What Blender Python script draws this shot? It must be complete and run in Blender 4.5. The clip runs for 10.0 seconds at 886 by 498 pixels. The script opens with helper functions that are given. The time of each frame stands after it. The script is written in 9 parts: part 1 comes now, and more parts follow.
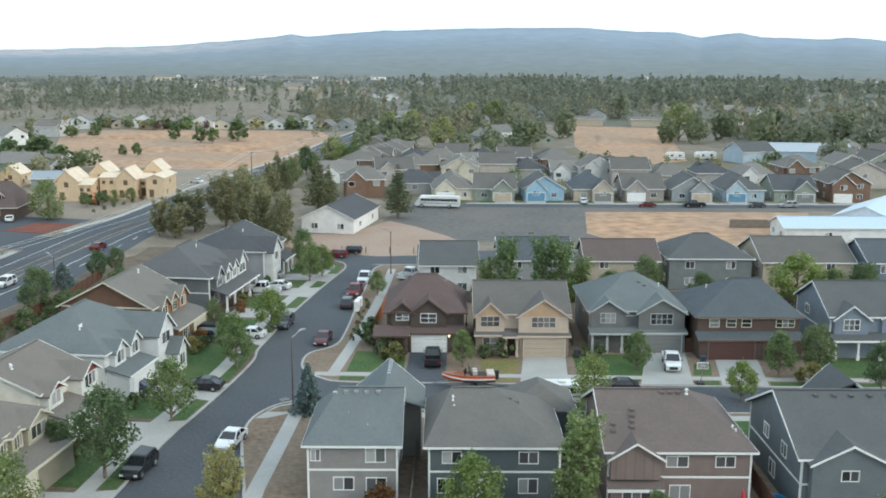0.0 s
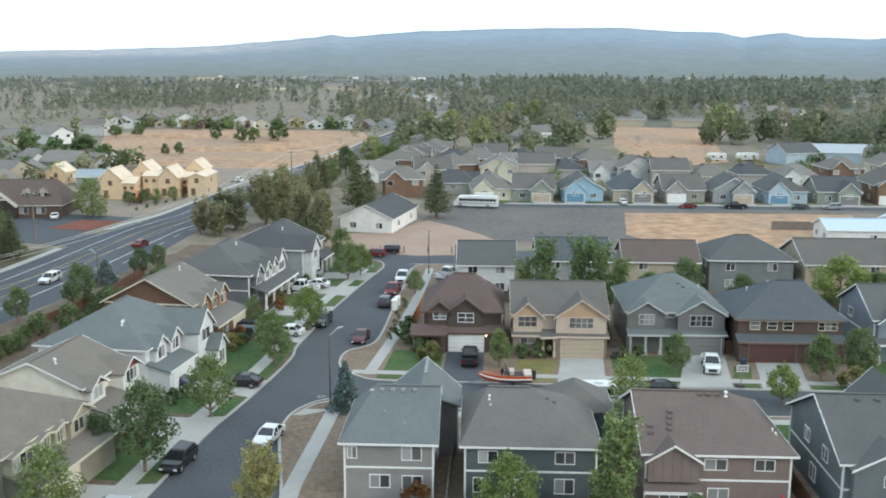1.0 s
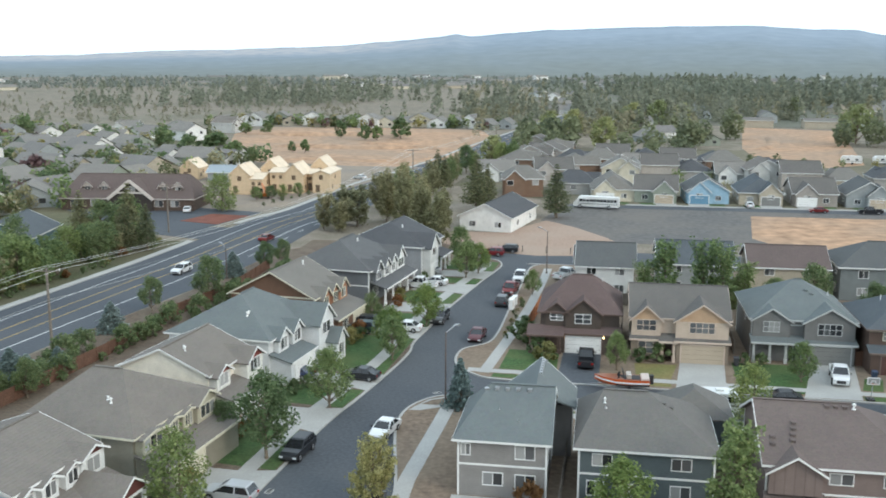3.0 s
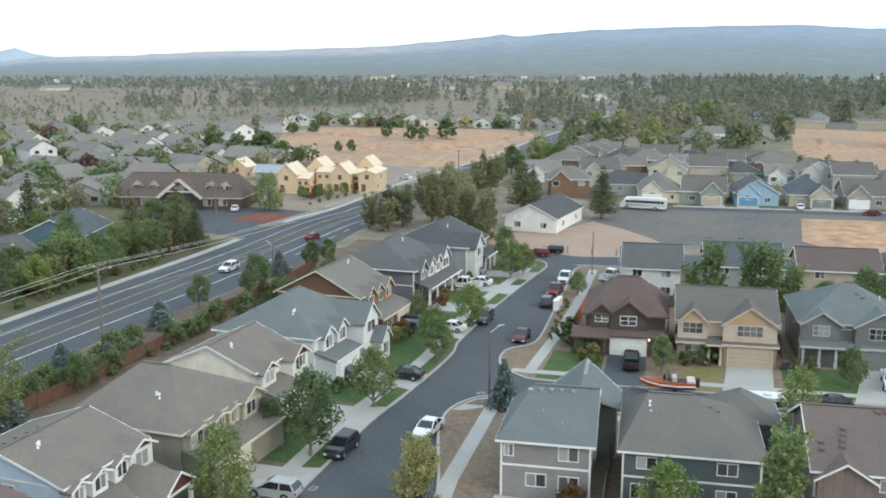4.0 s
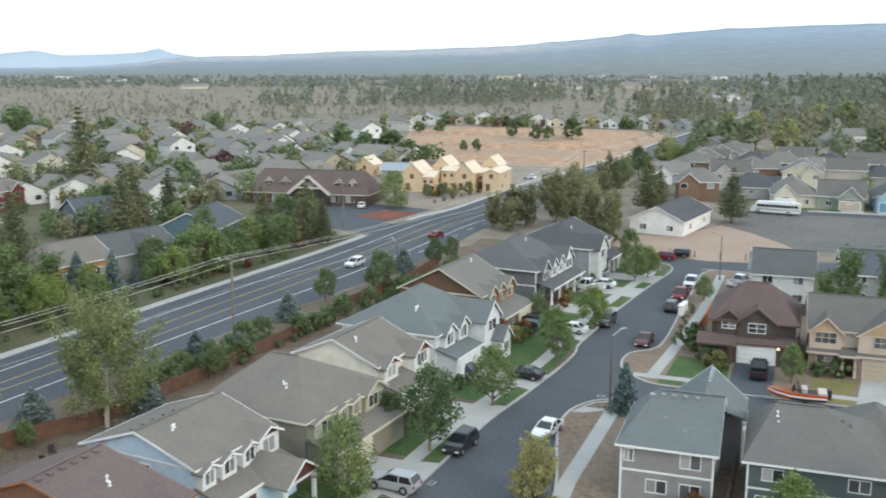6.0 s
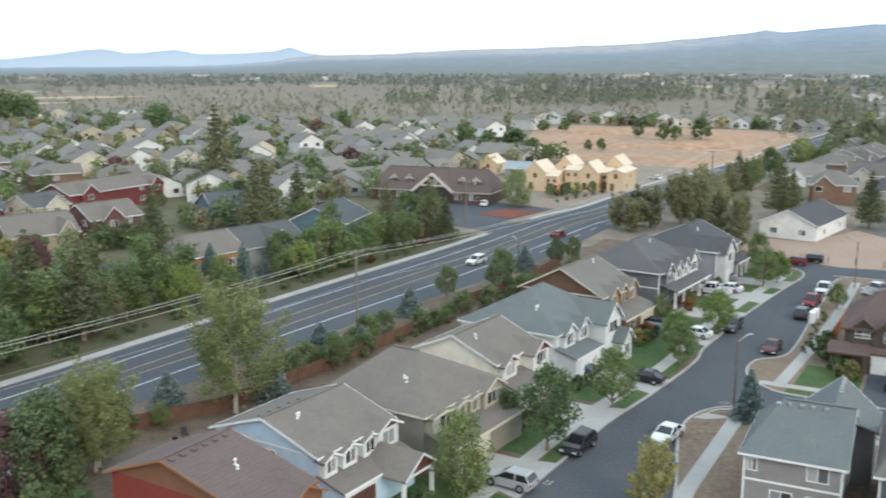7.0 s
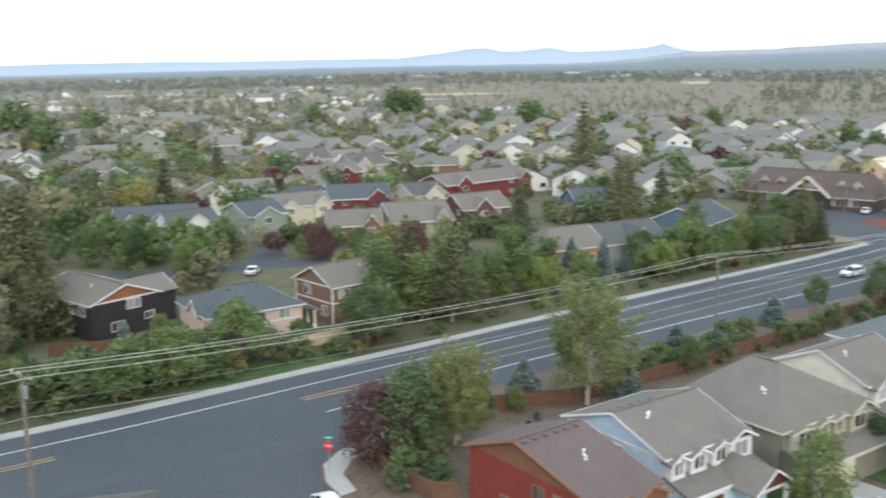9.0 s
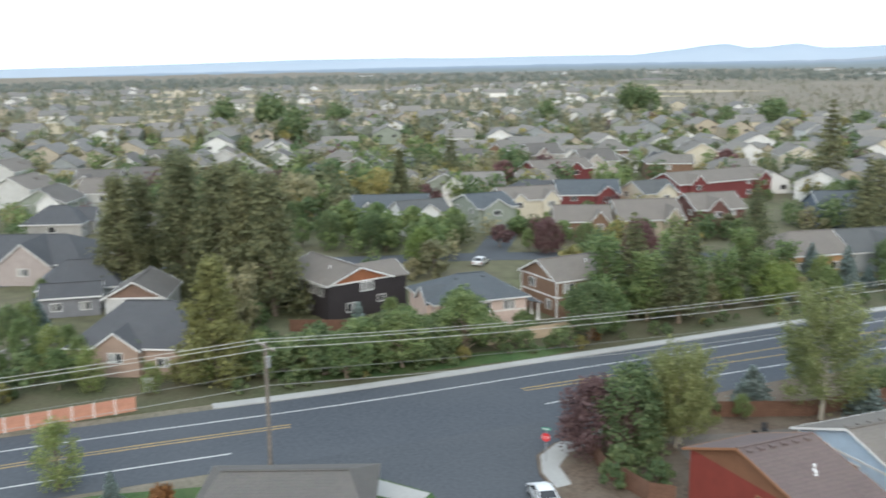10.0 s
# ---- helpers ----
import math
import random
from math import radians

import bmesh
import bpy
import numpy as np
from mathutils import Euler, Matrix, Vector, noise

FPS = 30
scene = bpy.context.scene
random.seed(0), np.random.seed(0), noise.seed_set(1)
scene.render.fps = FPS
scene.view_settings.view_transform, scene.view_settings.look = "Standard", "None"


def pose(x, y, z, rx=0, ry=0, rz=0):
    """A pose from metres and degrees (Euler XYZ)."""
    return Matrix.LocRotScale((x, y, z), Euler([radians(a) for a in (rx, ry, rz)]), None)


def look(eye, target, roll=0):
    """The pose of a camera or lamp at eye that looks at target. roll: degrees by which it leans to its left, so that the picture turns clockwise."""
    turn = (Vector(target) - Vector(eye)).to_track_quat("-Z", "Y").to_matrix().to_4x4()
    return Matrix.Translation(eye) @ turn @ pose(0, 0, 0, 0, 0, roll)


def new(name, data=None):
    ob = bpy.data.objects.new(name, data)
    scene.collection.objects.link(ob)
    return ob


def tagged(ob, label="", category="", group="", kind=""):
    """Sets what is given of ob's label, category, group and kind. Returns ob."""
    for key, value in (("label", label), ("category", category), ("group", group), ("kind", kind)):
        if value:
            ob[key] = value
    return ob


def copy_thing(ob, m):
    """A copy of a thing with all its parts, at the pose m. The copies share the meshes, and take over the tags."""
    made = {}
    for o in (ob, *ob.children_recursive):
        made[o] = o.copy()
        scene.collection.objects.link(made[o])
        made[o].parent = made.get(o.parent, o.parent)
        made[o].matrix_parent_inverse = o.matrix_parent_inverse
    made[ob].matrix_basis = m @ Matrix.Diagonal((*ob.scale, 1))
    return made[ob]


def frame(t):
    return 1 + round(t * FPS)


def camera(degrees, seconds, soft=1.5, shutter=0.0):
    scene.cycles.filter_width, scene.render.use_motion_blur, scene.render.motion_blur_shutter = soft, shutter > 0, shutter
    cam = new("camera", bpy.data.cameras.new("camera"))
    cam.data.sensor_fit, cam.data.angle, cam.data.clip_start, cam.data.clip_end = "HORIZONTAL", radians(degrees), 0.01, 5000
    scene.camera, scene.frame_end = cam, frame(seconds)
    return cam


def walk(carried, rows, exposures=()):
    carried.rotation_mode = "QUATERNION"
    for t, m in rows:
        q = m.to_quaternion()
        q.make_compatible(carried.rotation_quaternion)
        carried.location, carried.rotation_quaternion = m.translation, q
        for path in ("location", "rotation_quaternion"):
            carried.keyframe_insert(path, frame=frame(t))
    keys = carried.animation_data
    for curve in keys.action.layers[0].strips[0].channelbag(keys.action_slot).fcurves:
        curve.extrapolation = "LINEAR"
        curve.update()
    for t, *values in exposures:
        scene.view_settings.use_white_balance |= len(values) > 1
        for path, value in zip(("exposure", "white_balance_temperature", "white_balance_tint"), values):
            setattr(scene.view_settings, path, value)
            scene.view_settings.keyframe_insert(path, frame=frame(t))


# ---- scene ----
cam = camera(49.04, 10.0, soft=1.8, shutter=0.5)
PATH = [
    (0, (0.0, 0.0, 36.0), (0.0, 49.105, 26.582), 0.23),
    (0.5, (0.079, -0.005, 35.929), (-0.734, 49.094, 26.517), 0.21),
    (1, (0.073, -0.071, 35.903), (-1.902, 48.996, 26.494), 0.22),
    (1.5, (0.023, -0.214, 35.905), (-3.433, 48.77, 26.491), 0.28),
    (2, (-0.011, -0.261, 35.874), (-5.074, 48.582, 26.455), 0.27),
    (2.5, (0.089, -0.294, 35.927), (-6.577, 48.35, 26.475), 0.22),
    (4, (0.196, -0.392, 35.939), (-10.116, 47.61, 26.478), 0.09),
    (4.5, (0.212, -0.469, 35.982), (-11.221, 47.275, 26.507), 0.1),
    (5, (0.207, -0.488, 36.002), (-12.513, 46.925, 26.51), 0.11),
    (6.5, (0.22, -0.944, 35.984), (-18.724, 44.337, 26.461), 0.03),
    (7, (0.335, -1.139, 36.077), (-21.747, 42.687, 26.5), -0.03),
    (7.5, (0.344, -1.224, 36.061), (-25.189, 40.685, 26.485), -0.11),
    (8, (0.499, -1.343, 36.101), (-28.734, 38.067, 26.494), -0.16),
    (8.5, (0.646, -1.568, 36.132), (-32.275, 34.817, 26.525), -0.32),
    (9, (0.863, -1.882, 36.308), (-35.678, 30.861, 26.681), -0.65),
    (9.5, (1.169, -1.92, 36.242), (-38.892, 26.403, 26.605), -0.72),
    (10, (1.228, -2.139, 36.082), (-41.959, 21.12, 26.393), -0.6),
]
walk(cam, [(t, look(eye, target, roll)) for t, eye, target, roll in PATH], exposures=[(0.0, 0.0, 6330, 6), (1.0, 0.05, 6380, 7), (2.5, 0.06, 6420, 8), (6.0, 0.08, 6460, 9), (8.0, 0.13, 6500, 11), (9.0, 0.18, 6500, 11), (10.0, 0.19, 6500, 11)])

# ---- sky, sun, exposure ----
world = bpy.data.worlds.new("sky")
scene.world = world
world.use_nodes = True
wn = world.node_tree.nodes
wl = world.node_tree.links
bg = wn["Background"]
sky = wn.new("ShaderNodeTexSky")
sky.sky_type = "NISHITA"
sky.sun_disc = False
sky.sun_elevation = radians(28)
sky.sun_rotation = radians(123)
sky.air_density, sky.dust_density, sky.ozone_density = 1.0, 3.0, 1.0
veil = wn.new("ShaderNodeMixRGB")
veil.inputs["Fac"].default_value = 0.72
veil.inputs["Color2"].default_value = (12.9, 15.2, 17.0, 1)
wl.new(sky.outputs["Color"], veil.inputs["Color1"])
wl.new(veil.outputs["Color"], bg.inputs["Color"])
bg.inputs["Strength"].default_value = 0.11
sun = new("sun", bpy.data.lights.new("sun", "SUN"))
sun.data.energy, sun.data.angle, sun.data.color = 1.15, radians(22), (1.0, 0.92, 0.8)
sun.matrix_world = look((0, 0, 300), (-142, 92, 205))


# ---- materials ----
MATS = {}


def base_material(name, rough=0.8, metal=0.0, spec=0.3):
    m = bpy.data.materials.new(name)
    m.use_nodes = True
    b = m.node_tree.nodes["Principled BSDF"]
    b.inputs["Roughness"].default_value = rough
    b.inputs["Metallic"].default_value = metal
    b.inputs["Specular IOR Level"].default_value = spec
    return m, m.node_tree.nodes, m.node_tree.links, b


def noise_node(n, l, coord, scale, detail=4.0):
    t = n.new("ShaderNodeTexNoise")
    t.inputs["Scale"].default_value = scale
    t.inputs["Detail"].default_value = detail
    l.new(coord, t.inputs["Vector"])
    return t.outputs["Fac"]


def ramp(n, l, fac, stops):
    r = n.new("ShaderNodeValToRGB")
    while len(r.color_ramp.elements) < len(stops):
        r.color_ramp.elements.new(0.5)
    for e, (p, c) in zip(r.color_ramp.elements, stops):
        e.position = p
        e.color = (*c, 1)
    l.new(fac, r.inputs["Fac"])
    return r.outputs["Color"]


def mix(n, l, fac, a, b, mode="MIX"):
    m = n.new("ShaderNodeMixRGB")
    m.blend_type = mode
    for key, v in (("Fac", fac), ("Color1", a), ("Color2", b)):
        if isinstance(v, (int, float)):
            m.inputs[key].default_value = v
        elif isinstance(v, tuple):
            m.inputs[key].default_value = (*v, 1)
        else:
            l.new(v, m.inputs[key])
    return m.outputs["Color"]


def bump(n, l, b, height, strength=0.3, dist=0.02):
    k = n.new("ShaderNodeBump")
    k.inputs["Strength"].default_value = strength
    k.inputs["Distance"].default_value = dist
    l.new(height, k.inputs["Height"])
    l.new(k.outputs["Normal"], b.inputs["Normal"])


def shade(c, k):
    return tuple(min(1.0, v * k) for v in c)


def mottled(name, color, rough=0.85, fine=6.0, coarse=0.3, amount=0.25, bumpy=0.2, metal=0.0, spec=0.3, tint=None):
    """A surface with fine grain and broad stains of one colour."""
    key = (name, color, rough, fine, coarse, amount, tint)
    if key in MATS:
        return MATS[key]
    m, n, l, b = base_material(name, rough, metal, spec)
    co = n.new("ShaderNodeTexCoord").outputs["Object"]
    f1 = noise_node(n, l, co, fine, 6)
    f2 = noise_node(n, l, co, coarse, 3)
    c1 = ramp(n, l, f1, [(0.3, shade(color, 1 - amount)), (0.7, shade(color, 1 + amount))])
    other = tint or shade(color, 1 - amount * 1.3)
    c2 = ramp(n, l, f2, [(0.38, (0, 0, 0)), (0.66, (1, 1, 1))])
    l.new(mix(n, l, c2, c1, mix(n, l, 0.6, c1, other)), b.inputs["Base Color"])
    if bumpy:
        bump(n, l, b, f1, bumpy, 0.03)
    MATS[key] = m
    return m


def siding(color, upright=False):
    """Painted lap siding, or board and batten when upright."""
    key = ("siding", color, upright)
    if key in MATS:
        return MATS[key]
    m, n, l, b = base_material("painted_siding", 0.7)
    co = n.new("ShaderNodeTexCoord").outputs["Object"]
    w = n.new("ShaderNodeTexWave")
    w.wave_type, w.wave_profile = "BANDS", "SAW"
    w.bands_direction = "X" if upright else "Z"
    w.inputs["Scale"].default_value = 0.42 if upright else 0.31 / 0.18
    l.new(co, w.inputs["Vector"])
    f = noise_node(n, l, co, 0.8, 5)
    g = noise_node(n, l, co, 9, 4)
    c = ramp(n, l, f, [(0.3, shade(color, 0.86)), (0.7, shade(color, 1.1))])
    c = mix(n, l, 0.25, c, ramp(n, l, g, [(0.3, shade(color, 0.7)), (0.7, shade(color, 1.25))]))
    lap = ramp(n, l, w.outputs["Fac"], [(0.0, (0.62, 0.62, 0.62)), (0.16, (1, 1, 1))])
    l.new(mix(n, l, 0.8, c, lap, "MULTIPLY"), b.inputs["Base Color"])
    bump(n, l, b, w.outputs["Fac"], 0.5, 0.02)
    MATS[key] = m
    return m


def shingles(color):
    """Asphalt shingles in courses, with weathered patches."""
    key = ("shingle", color)
    if key in MATS:
        return MATS[key]
    m, n, l, b = base_material("asphalt_shingle", 0.9, spec=0.2)
    co = n.new("ShaderNodeTexCoord").outputs["Object"]
    v = n.new("ShaderNodeTexVoronoi")
    v.inputs["Scale"].default_value = 4.5
    l.new(co, v.inputs["Vector"])
    w = n.new("ShaderNodeTexWave")
    w.wave_profile, w.bands_direction = "SAW", "Z"
    w.inputs["Scale"].default_value = 0.31 / 0.11
    w.inputs["Distortion"].default_value = 0.4
    l.new(co, w.inputs["Vector"])
    g = noise_node(n, l, co, 22, 3)
    f = noise_node(n, l, co, 0.35, 4)
    c = mix(n, l, 0.16, color, v.outputs["Color"], "OVERLAY")
    hue = n.new("ShaderNodeHueSaturation")
    hue.inputs["Saturation"].default_value = 0.45
    l.new(c, hue.inputs["Color"])
    c = mix(n, l, 0.6, hue.outputs["Color"], color)
    c = mix(n, l, 1.0, c, ramp(n, l, g, [(0.3, (0.8, 0.8, 0.8)), (0.7, (1.2, 1.2, 1.2))]), "MULTIPLY")
    c = mix(n, l, 1.0, c, ramp(n, l, f, [(0.3, (0.93, 0.935, 0.945)), (0.7, (1.05, 1.045, 1.035))]), "MULTIPLY")
    c = mix(n, l, 0.5, c, ramp(n, l, w.outputs["Fac"], [(0.0, (0.6, 0.6, 0.6)), (0.2, (1, 1, 1))]), "MULTIPLY")
    l.new(c, b.inputs["Base Color"])
    bump(n, l, b, w.outputs["Fac"], 0.4, 0.02)
    MATS[key] = m
    return m


def plain(name, color, rough=0.5, metal=0.0, spec=0.5):
    return mottled(name, color, rough, 14.0, 1.2, 0.06, 0.0, metal, spec)


def glass():
    if "glass" in MATS:
        return MATS["glass"]
    m, n, l, b = base_material("window_glass", 0.06, spec=0.6)
    r = n.new("ShaderNodeObjectInfo").outputs["Random"]
    # paler panes: blinds, and sky reflection put into the base colour
    l.new(ramp(n, l, r, [(0.0, (0.02, 0.022, 0.025)), (0.45, (0.09, 0.095, 0.1)), (1.0, (0.42, 0.42, 0.41))]), b.inputs["Base Color"])
    b.inputs["Coat Weight"].default_value = 0.5
    MATS["glass"] = m
    return m


def leaf(name, color, other, rough=0.6, low=0.75):
    """Foliage whose clumps vary one by one, and tree by tree; some light passes through."""
    key = ("leaf", name)
    if key in MATS:
        return MATS[key]
    m, n, l, b = base_material(name, rough, spec=0.2)
    r = n.new("ShaderNodeNewGeometry").outputs["Random Per Island"]
    o = n.new("ShaderNodeObjectInfo").outputs["Random"]
    c = ramp(n, l, r, [(0.0, shade(color, low)), (0.55, color), (1.0, other)])
    k = ramp(n, l, o, [(0.0, (0.82, 0.86, 0.84)), (1.0, (1.2, 1.12, 1.06))])
    c = mix(n, l, 1.0, c, k, "MULTIPLY")
    co = n.new("ShaderNodeTexCoord").outputs["Object"]
    f = noise_node(n, l, co, 0.7, 3)
    c = mix(n, l, 1.0, c, ramp(n, l, f, [(0.3, (0.78, 0.8, 0.78)), (0.7, (1.2, 1.18, 1.1))]), "MULTIPLY")
    l.new(c, b.inputs["Base Color"])
    t = n.new("ShaderNodeBsdfTranslucent")
    l.new(c, t.inputs["Color"])
    s = n.new("ShaderNodeMixShader")
    s.inputs["Fac"].default_value = 0.48
    l.new(b.outputs["BSDF"], s.inputs[1])
    l.new(t.outputs["BSDF"], s.inputs[2])
    l.new(s.outputs["Shader"], n["Material Output"].inputs["Surface"])
    MATS[key] = m
    return m


WHITE = plain("white_trim_paint", (0.74, 0.74, 0.72), 0.55)
CREAMT = plain("cream_trim_paint", (0.62, 0.58, 0.46), 0.55)
DARK = plain("dark_opening", (0.025, 0.025, 0.027), 0.6)
METAL = plain("galvanised_metal", (0.42, 0.43, 0.44), 0.45, 0.7)
WOOD = mottled("cedar_fence_wood", (0.16, 0.088, 0.06), 0.85, 7, 0.5, 0.35, 0.3)
GREYWOOD = mottled("weathered_wood", (0.22, 0.19, 0.165), 0.9, 7, 0.5, 0.35, 0.3)
POLE = mottled("creosoted_pole_wood", (0.21, 0.18, 0.155), 0.9, 5, 0.6, 0.35, 0.3)
CONCRETE = mottled("concrete", (0.385, 0.38, 0.36), 0.9, 5, 0.25, 0.12, 0.15)
ASPHALT = mottled("asphalt", (0.074, 0.081, 0.091), 0.88, 3, 0.05, 0.24, 0.2, spec=0.25, tint=(0.1, 0.106, 0.114))
ASPHALT2 = mottled("worn_asphalt", (0.07, 0.078, 0.09), 0.88, 2.5, 0.045, 0.22, 0.2, spec=0.25, tint=(0.1, 0.107, 0.117))
GRASS = mottled("lawn_grass", (0.05, 0.098, 0.032), 0.95, 3.5, 0.25, 0.4, 0.5, tint=(0.095, 0.12, 0.045))
DIRT = mottled("bare_dirt", (0.185, 0.138, 0.102), 0.97, 2.0, 0.14, 0.3, 0.5, tint=(0.235, 0.19, 0.14))
FIELD = mottled("graded_earth", (0.4, 0.25, 0.155), 0.97, 0.3, 0.03, 0.34, 0.5, tint=(0.27, 0.215, 0.165))
MULCH = mottled("bark_mulch", (0.125, 0.092, 0.068), 0.97, 3.0, 0.4, 0.35, 0.5, tint=(0.17, 0.142, 0.108))
PAINTW = mottled("white_road_paint", (0.62, 0.62, 0.6), 0.8, 4, 0.4, 0.18, 0.0)
PAINTY = mottled("yellow_road_paint", (0.5, 0.34, 0.12), 0.8, 4, 0.4, 0.2, 0.0)
BARK = mottled("tree_bark", (0.2, 0.16, 0.12), 0.95, 6, 1.0, 0.4, 0.6)
PALEBARK = mottled("pale_tree_bark", (0.46, 0.42, 0.35), 0.95, 6, 1.0, 0.35, 0.6)
L_GREEN = leaf("green_leaves", (0.165, 0.235, 0.105), (0.29, 0.355, 0.175))
L_DEEP = leaf("deep_green_leaves", (0.14, 0.2, 0.1), (0.25, 0.305, 0.165))
L_BRIGHT = leaf("bright_green_leaves", (0.19, 0.265, 0.09), (0.315, 0.38, 0.15))
L_YELLOW = leaf("yellowing_leaves", (0.25, 0.24, 0.1), (0.36, 0.33, 0.15))
L_SILVER = leaf("silvery_leaves", (0.24, 0.27, 0.12), (0.4, 0.42, 0.22))
L_PURPLE = leaf("purple_leaves", (0.2, 0.115, 0.125), (0.3, 0.185, 0.19))
L_BLUE = leaf("blue_spruce_needles", (0.19, 0.255, 0.265), (0.34, 0.415, 0.43))
L_PINE = leaf("pine_needles", (0.16, 0.178, 0.105), (0.28, 0.29, 0.175))
L_OLIVE = leaf("olive_juniper_needles", (0.26, 0.26, 0.165), (0.37, 0.355, 0.235))
L_RUST = leaf("rusty_leaves", (0.22, 0.11, 0.05), (0.32, 0.17, 0.08))

# ---- building helpers ----
def part(name, bm, material, parent, label=""):
    """Links a bmesh as one mesh object under a thing or a part."""
    me = bpy.data.meshes.new(name)
    bmesh.ops.recalc_face_normals(bm, faces=bm.faces)
    bm.to_mesh(me)
    bm.free()
    for m in material if isinstance(material, (list, tuple)) else [material]:
        me.materials.append(m)
    ob = new(name, me)
    ob.parent = parent
    if label:
        ob["label"] = label
    return ob


def thing(name, label, category, m=None, group=""):
    ob = new(name)
    ob.empty_display_size = 0.3
    if m is not None:
        ob.matrix_basis = m
    return tagged(ob, label, category, group)


def box(bm, x0, x1, y0, y1, z0, z1):
    v = [bm.verts.new(p) for p in ((x0, y0, z0), (x1, y0, z0), (x1, y1, z0), (x0, y1, z0), (x0, y0, z1), (x1, y0, z1), (x1, y1, z1), (x0, y1, z1))]
    for f in ((0, 1, 2, 3), (4, 5, 6, 7), (0, 1, 5, 4), (1, 2, 6, 5), (2, 3, 7, 6), (3, 0, 4, 7)):
        bm.faces.new([v[i] for i in f])


def slab(bm, pts, th):
    """A sheet on the polygon pts, th thick downwards."""
    a = [bm.verts.new(p) for p in pts]
    b = [bm.verts.new((p[0], p[1], p[2] - th)) for p in pts]
    bm.faces.new(a)
    bm.faces.new(b[::-1])
    for i in range(len(pts)):
        j = (i + 1) % len(pts)
        bm.faces.new((a[i], b[i], b[j], a[j]))


def beam(bm, p, q, w, h):
    """A straight bar of section w by h from p to q."""
    p, q = Vector(p), Vector(q)
    d = (q - p).normalized()
    s = d.cross(Vector((0, 0, 1)))
    s = Vector((1, 0, 0)) if s.length < 1e-4 else s.normalized()
    u = s.cross(d).normalized()
    ring = []
    for c in (p, q):
        ring.append([bm.verts.new(c + s * a * w / 2 + u * b * h / 2) for a, b in ((-1, -1), (1, -1), (1, 1), (-1, 1))])
    for i in range(4):
        j = (i + 1) % 4
        bm.faces.new((ring[0][i], ring[0][j], ring[1][j], ring[1][i]))
    bm.faces.new(ring[0][::-1])
    bm.faces.new(ring[1])


def tube(bm, p, q, r0, r1, n=8):
    """A round, tapered bar from p to q."""
    p, q = Vector(p), Vector(q)
    d = (q - p).normalized()
    s = d.cross(Vector((0, 0, 1)))
    s = Vector((1, 0, 0)) if s.length < 1e-4 else s.normalized()
    u = s.cross(d)
    rings = [[bm.verts.new(c + (s * math.cos(6.2832 * i / n) + u * math.sin(6.2832 * i / n)) * r) for i in range(n)] for c, r in ((p, r0), (q, r1))]
    for i in range(n):
        j = (i + 1) % n
        bm.faces.new((rings[0][i], rings[0][j], rings[1][j], rings[1][i]))
    bm.faces.new(rings[0][::-1])
    bm.faces.new(rings[1])


def structure(name, bm, material, label=""):
    return tagged(part(name, bm, material, None), label, "", "", "structure")


def sheet(name, pts, z, th, material, label=""):
    bm = bmesh.new()
    slab(bm, [(x, y, z) for x, y in pts], th)
    return structure(name, bm, material, label)


def along(path, off):
    """The polyline path, moved to its right by off metres."""
    out = []
    for i, (x, y) in enumerate(path):
        a, b = path[max(i - 1, 0)], path[min(i + 1, len(path) - 1)]
        dx, dy = b[0] - a[0], b[1] - a[1]
        k = math.hypot(dx, dy)
        out.append((x + dy / k * off, y - dx / k * off))
    return out


def smooth(path, n=4):
    """A rounder polyline through the same points."""
    out = []
    for i in range(len(path) - 1):
        p0, p1, p2, p3 = (path[max(min(i + k, len(path) - 1), 0)] for k in (-1, 0, 1, 2))
        for s in range(n):
            t = s / n
            out.append(tuple(0.5 * (2 * b + (c - a) * t + (2 * a - 5 * b + 4 * c - d) * t * t + (3 * b - a - 3 * c + d) * t ** 3) for a, b, c, d in zip(p0, p1, p2, p3)))
    return out + [path[-1]]


def ribbon_bm(path, o0, o1, z, th, bm=None):
    bm = bm or bmesh.new()
    a, b = along(path, o0), along(path, o1)
    for i in range(len(path) - 1):
        slab(bm, [(*a[i], z), (*b[i], z), (*b[i + 1], z), (*a[i + 1], z)], th)
    return bm


def dashes(path, off, width, z, on, gap):
    """A broken line along path."""
    bm = bmesh.new()
    pts = along(path, off)
    s, acc = 0.0, 0.0
    for (ax, ay), (bx, by) in zip(pts, pts[1:]):
        length = math.hypot(bx - ax, by - ay)
        pos = 0.0
        while pos < length:
            ph = (acc + pos) % (on + gap)
            if ph < on:
                step = min(on - ph, length - pos)
                p = (ax + (bx - ax) * pos / length, ay + (by - ay) * pos / length)
                q = (ax + (bx - ax) * (pos + step) / length, ay + (by - ay) * (pos + step) / length)
                for r in (ribbon_bm([p, q], -width / 2, width / 2, z, 0.003),):
                    me = bpy.data.meshes.new("t")
                    r.to_mesh(me)
                    r.free()
                    bm.from_mesh(me)
                    bpy.data.meshes.remove(me)
                pos += step + 1e-6
            else:
                pos += on + gap - ph + 1e-6
        acc += length
    return bm

